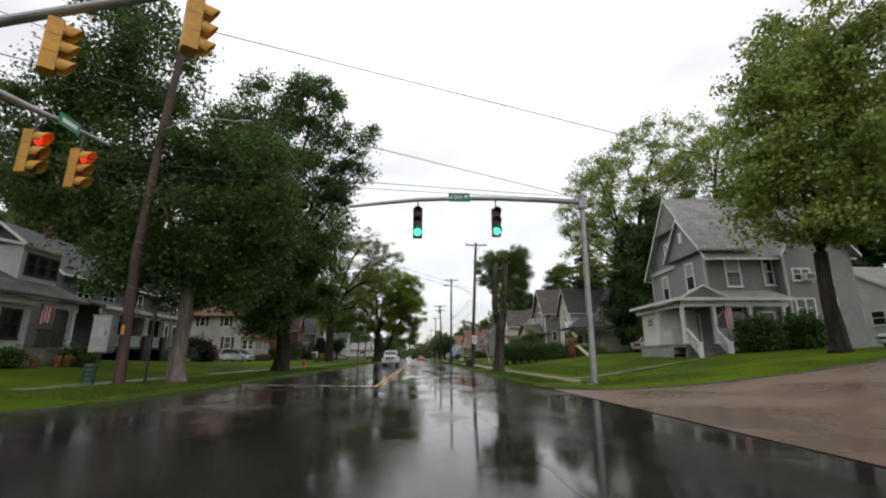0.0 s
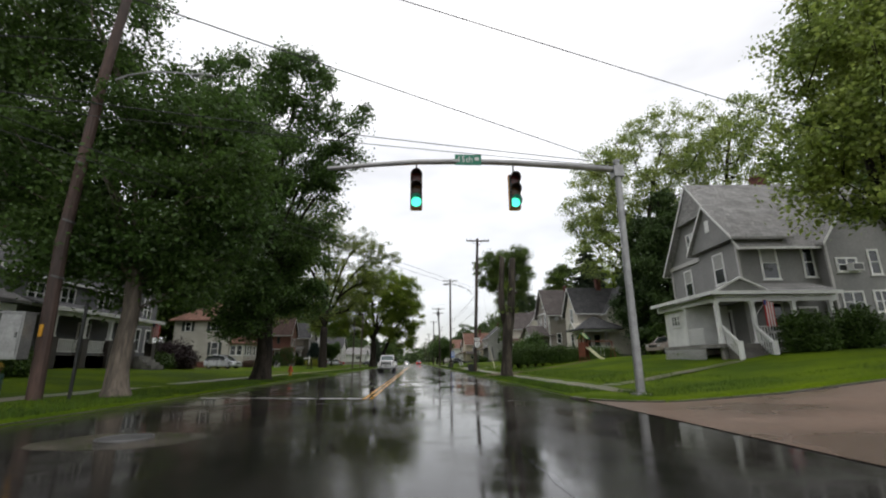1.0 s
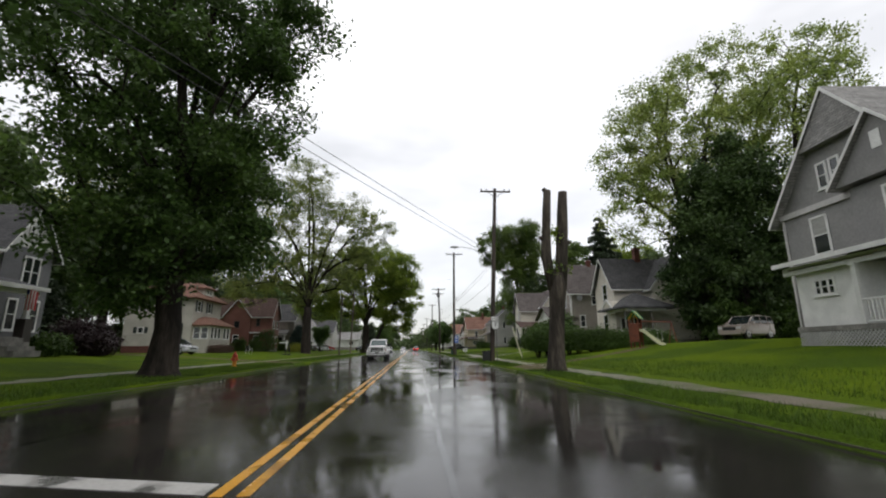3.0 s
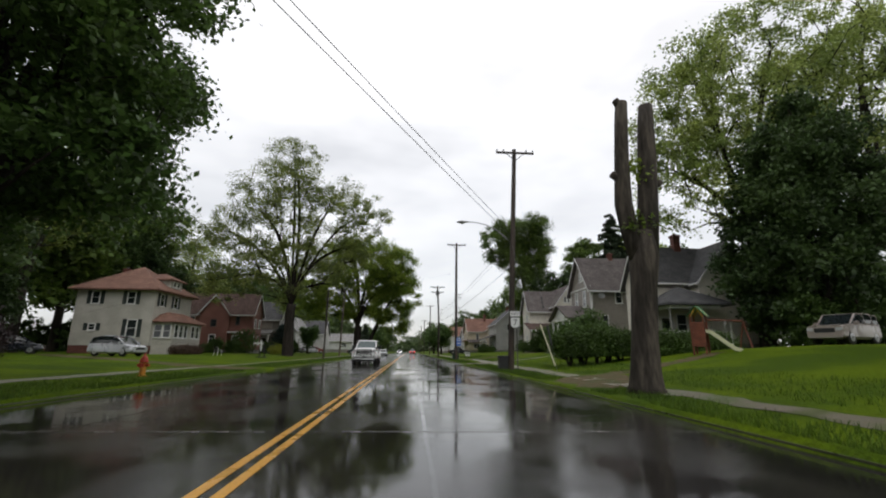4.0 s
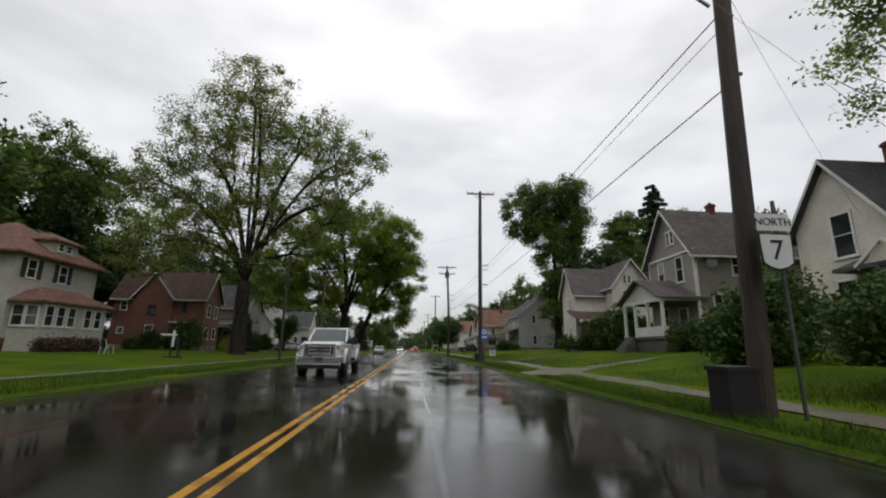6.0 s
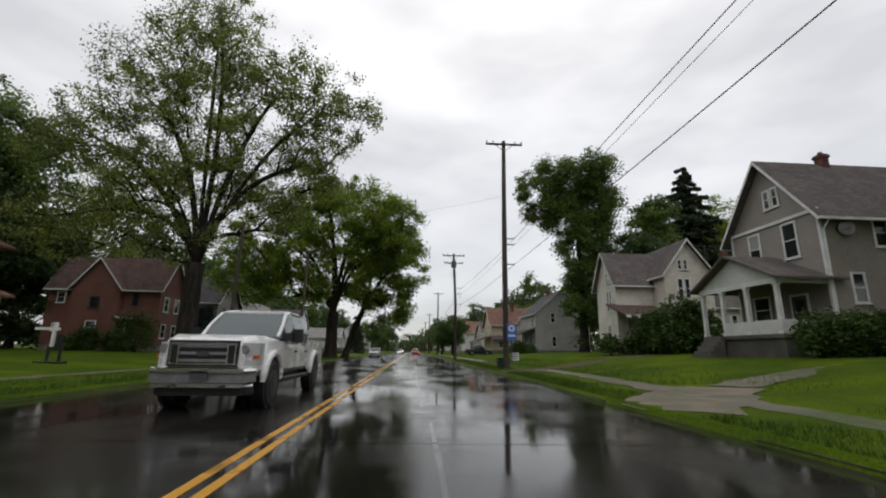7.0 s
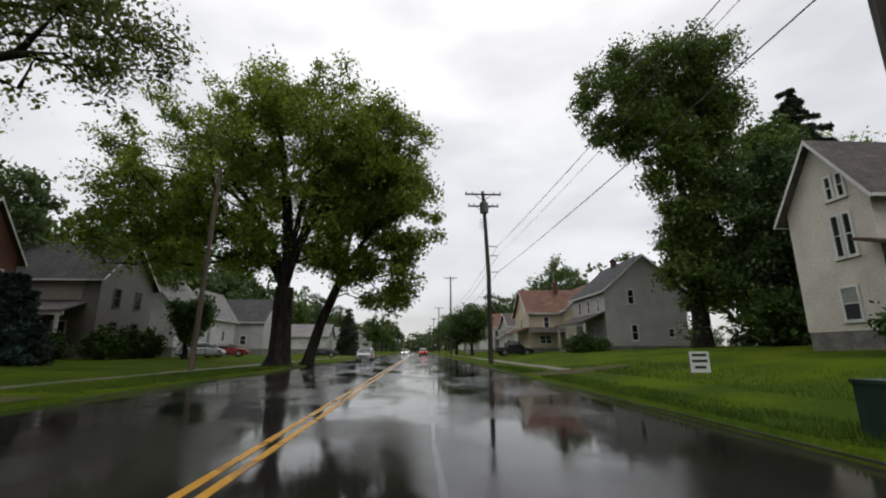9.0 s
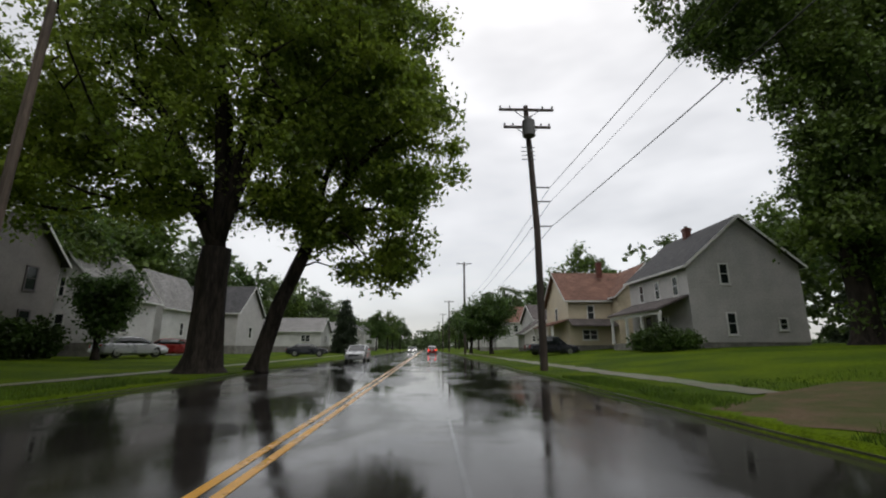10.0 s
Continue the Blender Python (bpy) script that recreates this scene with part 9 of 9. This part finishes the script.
# slide tower
def play_tower(x, y, turn):
    z = lawn(x, y)
    h = thing("play_tower", (x, y, z), "wooden play tower with a striped canopy and pale slide", "play tower")
    BASE[h] = Vector((0, 0, 0))
    h.rotation_euler = (0, 0, radians(turn))
    wood = mat("redwood", (0.2, 0.06, 0.03), 0.6, vary=0.2, scale=3, fine=15)
    green, cream = plain("canopy_green", (0.01, 0.16, 0.08), 0.6), plain("canopy_cream", (0.6, 0.55, 0.25), 0.6)
    slide = plain("slide_plastic", (0.62, 0.62, 0.42), 0.35)
    yellow = plain("brace_yellow", (0.55, 0.33, 0.03), 0.5)
    for a in (-0.32, 0.32):
        for b in (-0.32, 0.32):
            part("post", Solid().box(a - 0.045, a + 0.045, b - 0.045, b + 0.045, -0.1, 2.25), wood, h)
    part("deck", Solid().box(-0.37, 0.37, -0.37, 0.37, 1.1, 1.18), wood, h)
    for i in range(7):
        z0 = 0.42 + i * 0.2
        part("side_board", Solid().box(-0.36, 0.36, -0.39, -0.365, z0, z0 + 0.185), wood, h)
        part("side_board", Solid().box(-0.36, 0.36, 0.365, 0.39, z0, z0 + 0.185), wood, h)
        part("back_board", Solid().box(-0.39, -0.365, -0.36, 0.36, z0, z0 + 0.185), wood, h)
    for sy in (-1, 1):
        part("gable_brace", Solid().tube([(-0.32, sy * 0.36, 2.1), (0, sy * 0.36, 2.66)], 0.03, 6), yellow, h)
        part("gable_brace", Solid().tube([(0.32, sy * 0.36, 2.1), (0, sy * 0.36, 2.66)], 0.03, 6), yellow, h)
    for i in range(3):
        c = -0.48 + i * 0.32
        for sx in (-1, 1):
            part("canopy_strip", Solid().prism([(sx * 0.5, c, 2.14), (sx * 0.5, c + 0.32, 2.14), (0, c + 0.32, 2.72), (0, c, 2.72)], (0, 0, 0.02)), cream if i == 1 else green, h)
    s = Solid()
    pts = [(0.37, 1.2), (0.6, 1.12), (1.25, 0.55), (1.65, 0.22), (1.95, 0.12)]
    for (a, c), (b, d) in zip(pts[:-1], pts[1:]):
        s.prism([(a, -0.25, c), (b, -0.25, d), (b, -0.25, d + 0.05), (a, -0.25, c + 0.05)], (0, 0.5, 0))
        for q in (-0.28, 0.24):
            s.prism([(a, q, c), (b, q, d), (b, q, d + 0.18), (a, q, c + 0.18)], (0, 0.04, 0))
    part("slide", s, slide, h, "pale yellow plastic slide")
    part("swing_beam", Solid().tube([(0.3, 0.4, 1.95), (1.7, 2.8, 1.95)], 0.05, 8), wood, h)
    for q in (-0.5, 0.5):
        part("swing_leg", Solid().tube([(1.7 + q * 0.86, 2.8 - q * 0.5, -0.05), (1.7, 2.8, 1.95)], 0.04, 8), wood, h)
    for q in (-0.2, 0.2):
        part("swing_rope", Solid().tube([(1.1 + q * 0.5, 1.77 + q * 0.86, 1.95), (1.1 + q * 0.5, 1.77 + q * 0.86, 0.6)], 0.012, 5), M_TRIM, h)
    part("swing_seat", Solid().box(0.95, 1.25, 1.55, 1.99, 0.55, 0.6), slide, h)


play_tower(16.8, 47.6, -48)


# the topped tree: a bare double stem
def topped_tree():
    x, y = 6.22, 34.5
    z = lawn(x, y) - 0.05
    h = thing("topped_tree", (x, y, z), "bare topped tree trunk with two cut stems by the kerb", "tree")
    s = Solid()
    s.tube([(x, y, z), (x, y, z + 0.2), (x + 0.02, y, z + 0.6), (x + 0.08, y, z + 1.4), (x + 0.2, y, z + 2.8), (x + 0.28, y, z + 3.7), (x + 0.34, y, z + 4.4)], [0.55, 0.44, 0.38, 0.34, 0.34, 0.4, 0.3], 16)
    s.tube([(x + 0.16, y, z + 3.5), (x - 0.06, y, z + 4.4), (x - 0.16, y, z + 5.2), (x - 0.12, y, z + 6.4), (x - 0.04, y, z + 7.6), (x + 0.04, y, z + 8.45)], [0.26, 0.25, 0.24, 0.21, 0.19, 0.18], 12)
    s.tube([(x + 0.04, y, z + 8.3), (x - 0.16, y, z + 8.55)], [0.15, 0.1], 8)
    s.tube([(x + 0.38, y, z + 3.6), (x + 0.52, y, z + 4.8), (x + 0.66, y, z + 6.4), (x + 0.72, y, z + 7.4), (x + 0.8, y, z + 8.4)], [0.3, 0.29, 0.27, 0.24, 0.2], 12)
    for px, pz, dx in ((-0.2, 6.0, -0.26), (-0.1, 4.9, -0.24), (0.72, 5.8, 0.3)):
        s.tube([(x + px, y, z + pz), (x + px + dx, y, z + pz + 0.12)], [0.14, 0.1], 8)
    for i, (a, b, c) in enumerate(s.v):
        k = 0.05 * noise.noise((a * 3, b * 3, c * 1.2))
        s.v[i] = (a + k, b + k, c)
    part("stem", s, M_BARK_GREY, h, smooth=True)
    me = leaves_mesh("foliage", [(0.2, 0, 4.6, 0.5, 0.5, 0.4), (0.3, 0, 6.2, 0.35, 0.35, 0.5)], 600, 0.07, np.random.default_rng(3), clump=0.25)
    me.materials.append(M_LEAF)
    c = tagged(new("foliage", me), kind="stuff")
    c.parent = h


topped_tree()

# manhole cover in the crossing
x, y = -4.8, 11.6
ring = [(x + 0.36 * math.cos(a), y + 0.36 * math.sin(a), 0.001) for a in (k * math.pi / 16 for k in range(32))]
MH = thing("manhole_cover", (x, y, 0.0), "round cast iron manhole cover in the asphalt", "manhole cover")
part("cover", Solid().prism(ring, (0, 0, 0.008)), M_DARK_STEEL, MH)
part("frame", Solid().tube([(x + 0.4 * math.cos(a), y + 0.4 * math.sin(a), 0.003) for a in (k * math.pi / 16 for k in range(33))], 0.02, 5, caps=False), M_DARK_STEEL, MH)


# ---- grass along the kerbs and the walks ----
def blades(name, label, strips, seed):
    rng = np.random.default_rng(seed)
    out = []
    for x0, x1, y0, y1, per in strips:
        n = int(abs(x1 - x0) * (y1 - y0) * per)
        x = x0 + (x1 - x0) * rng.random(n) ** 1.5
        y = y0 + (y1 - y0) * rng.random(n)
        keep = np.array([noise.noise((a * 0.9, b * 0.9, 4)) > -0.35 and not on_drive(a, b, -0.15) for a, b in zip(x, y)])
        x, y = x[keep], y[keep]
        z = np.array([lawn(a, b) for a, b in zip(x, y)])
        out.append(np.stack([x, y, z - 0.03], 1))
    p = np.concatenate(out)
    n = len(p)
    h = 0.05 + 0.09 * rng.random(n) ** 2
    a = rng.random(n) * 2 * math.pi
    w = np.stack([np.cos(a), np.sin(a), np.zeros(n)], 1) * 0.009
    lean = np.stack([rng.normal(size=n), rng.normal(size=n), np.zeros(n)], 1) * (h * 0.35)[:, None]
    up = np.stack([np.zeros(n), np.zeros(n), h + 0.03], 1)
    v = np.stack([p - w, p + w, p + up + lean + w * 0.2, p + up + lean - w * 0.2], 1).reshape(-1, 3)
    me = quads_mesh(name, v)
    me.materials.append(M_BLADE)
    return tagged(new(name, me), label, "grass", kind="stuff")


M_BLADE = mat("grass_blade", (0.085, 0.145, 0.012), 0.6, vary=0.25, scale=0.5, fine=6, leafy=0.3, island=0.4, second=(0.05, 0.095, 0.01), spec=0.3)
blades("grass_verge", "tufts of wet grass along the kerb", [(KERB_R + 0.07, KERB_R + 1.3, 18.5, 104, 420), (8.0, 12.0, 17.5, 60, 70), (8.0, 12.0, 63, 100, 70), (6.6, 16, 16.2, 18.5, 200)], 201)
blades("grass_verge", "tufts of wet grass along the kerb", [(KERB_L - 0.07, KERB_L - 2.6, 12, 47, 250), (KERB_L - 0.07, KERB_L - 2.6, 52, 85, 200), (KERB_L - 0.07, KERB_L - 2.6, 87.5, 104, 250)], 202)
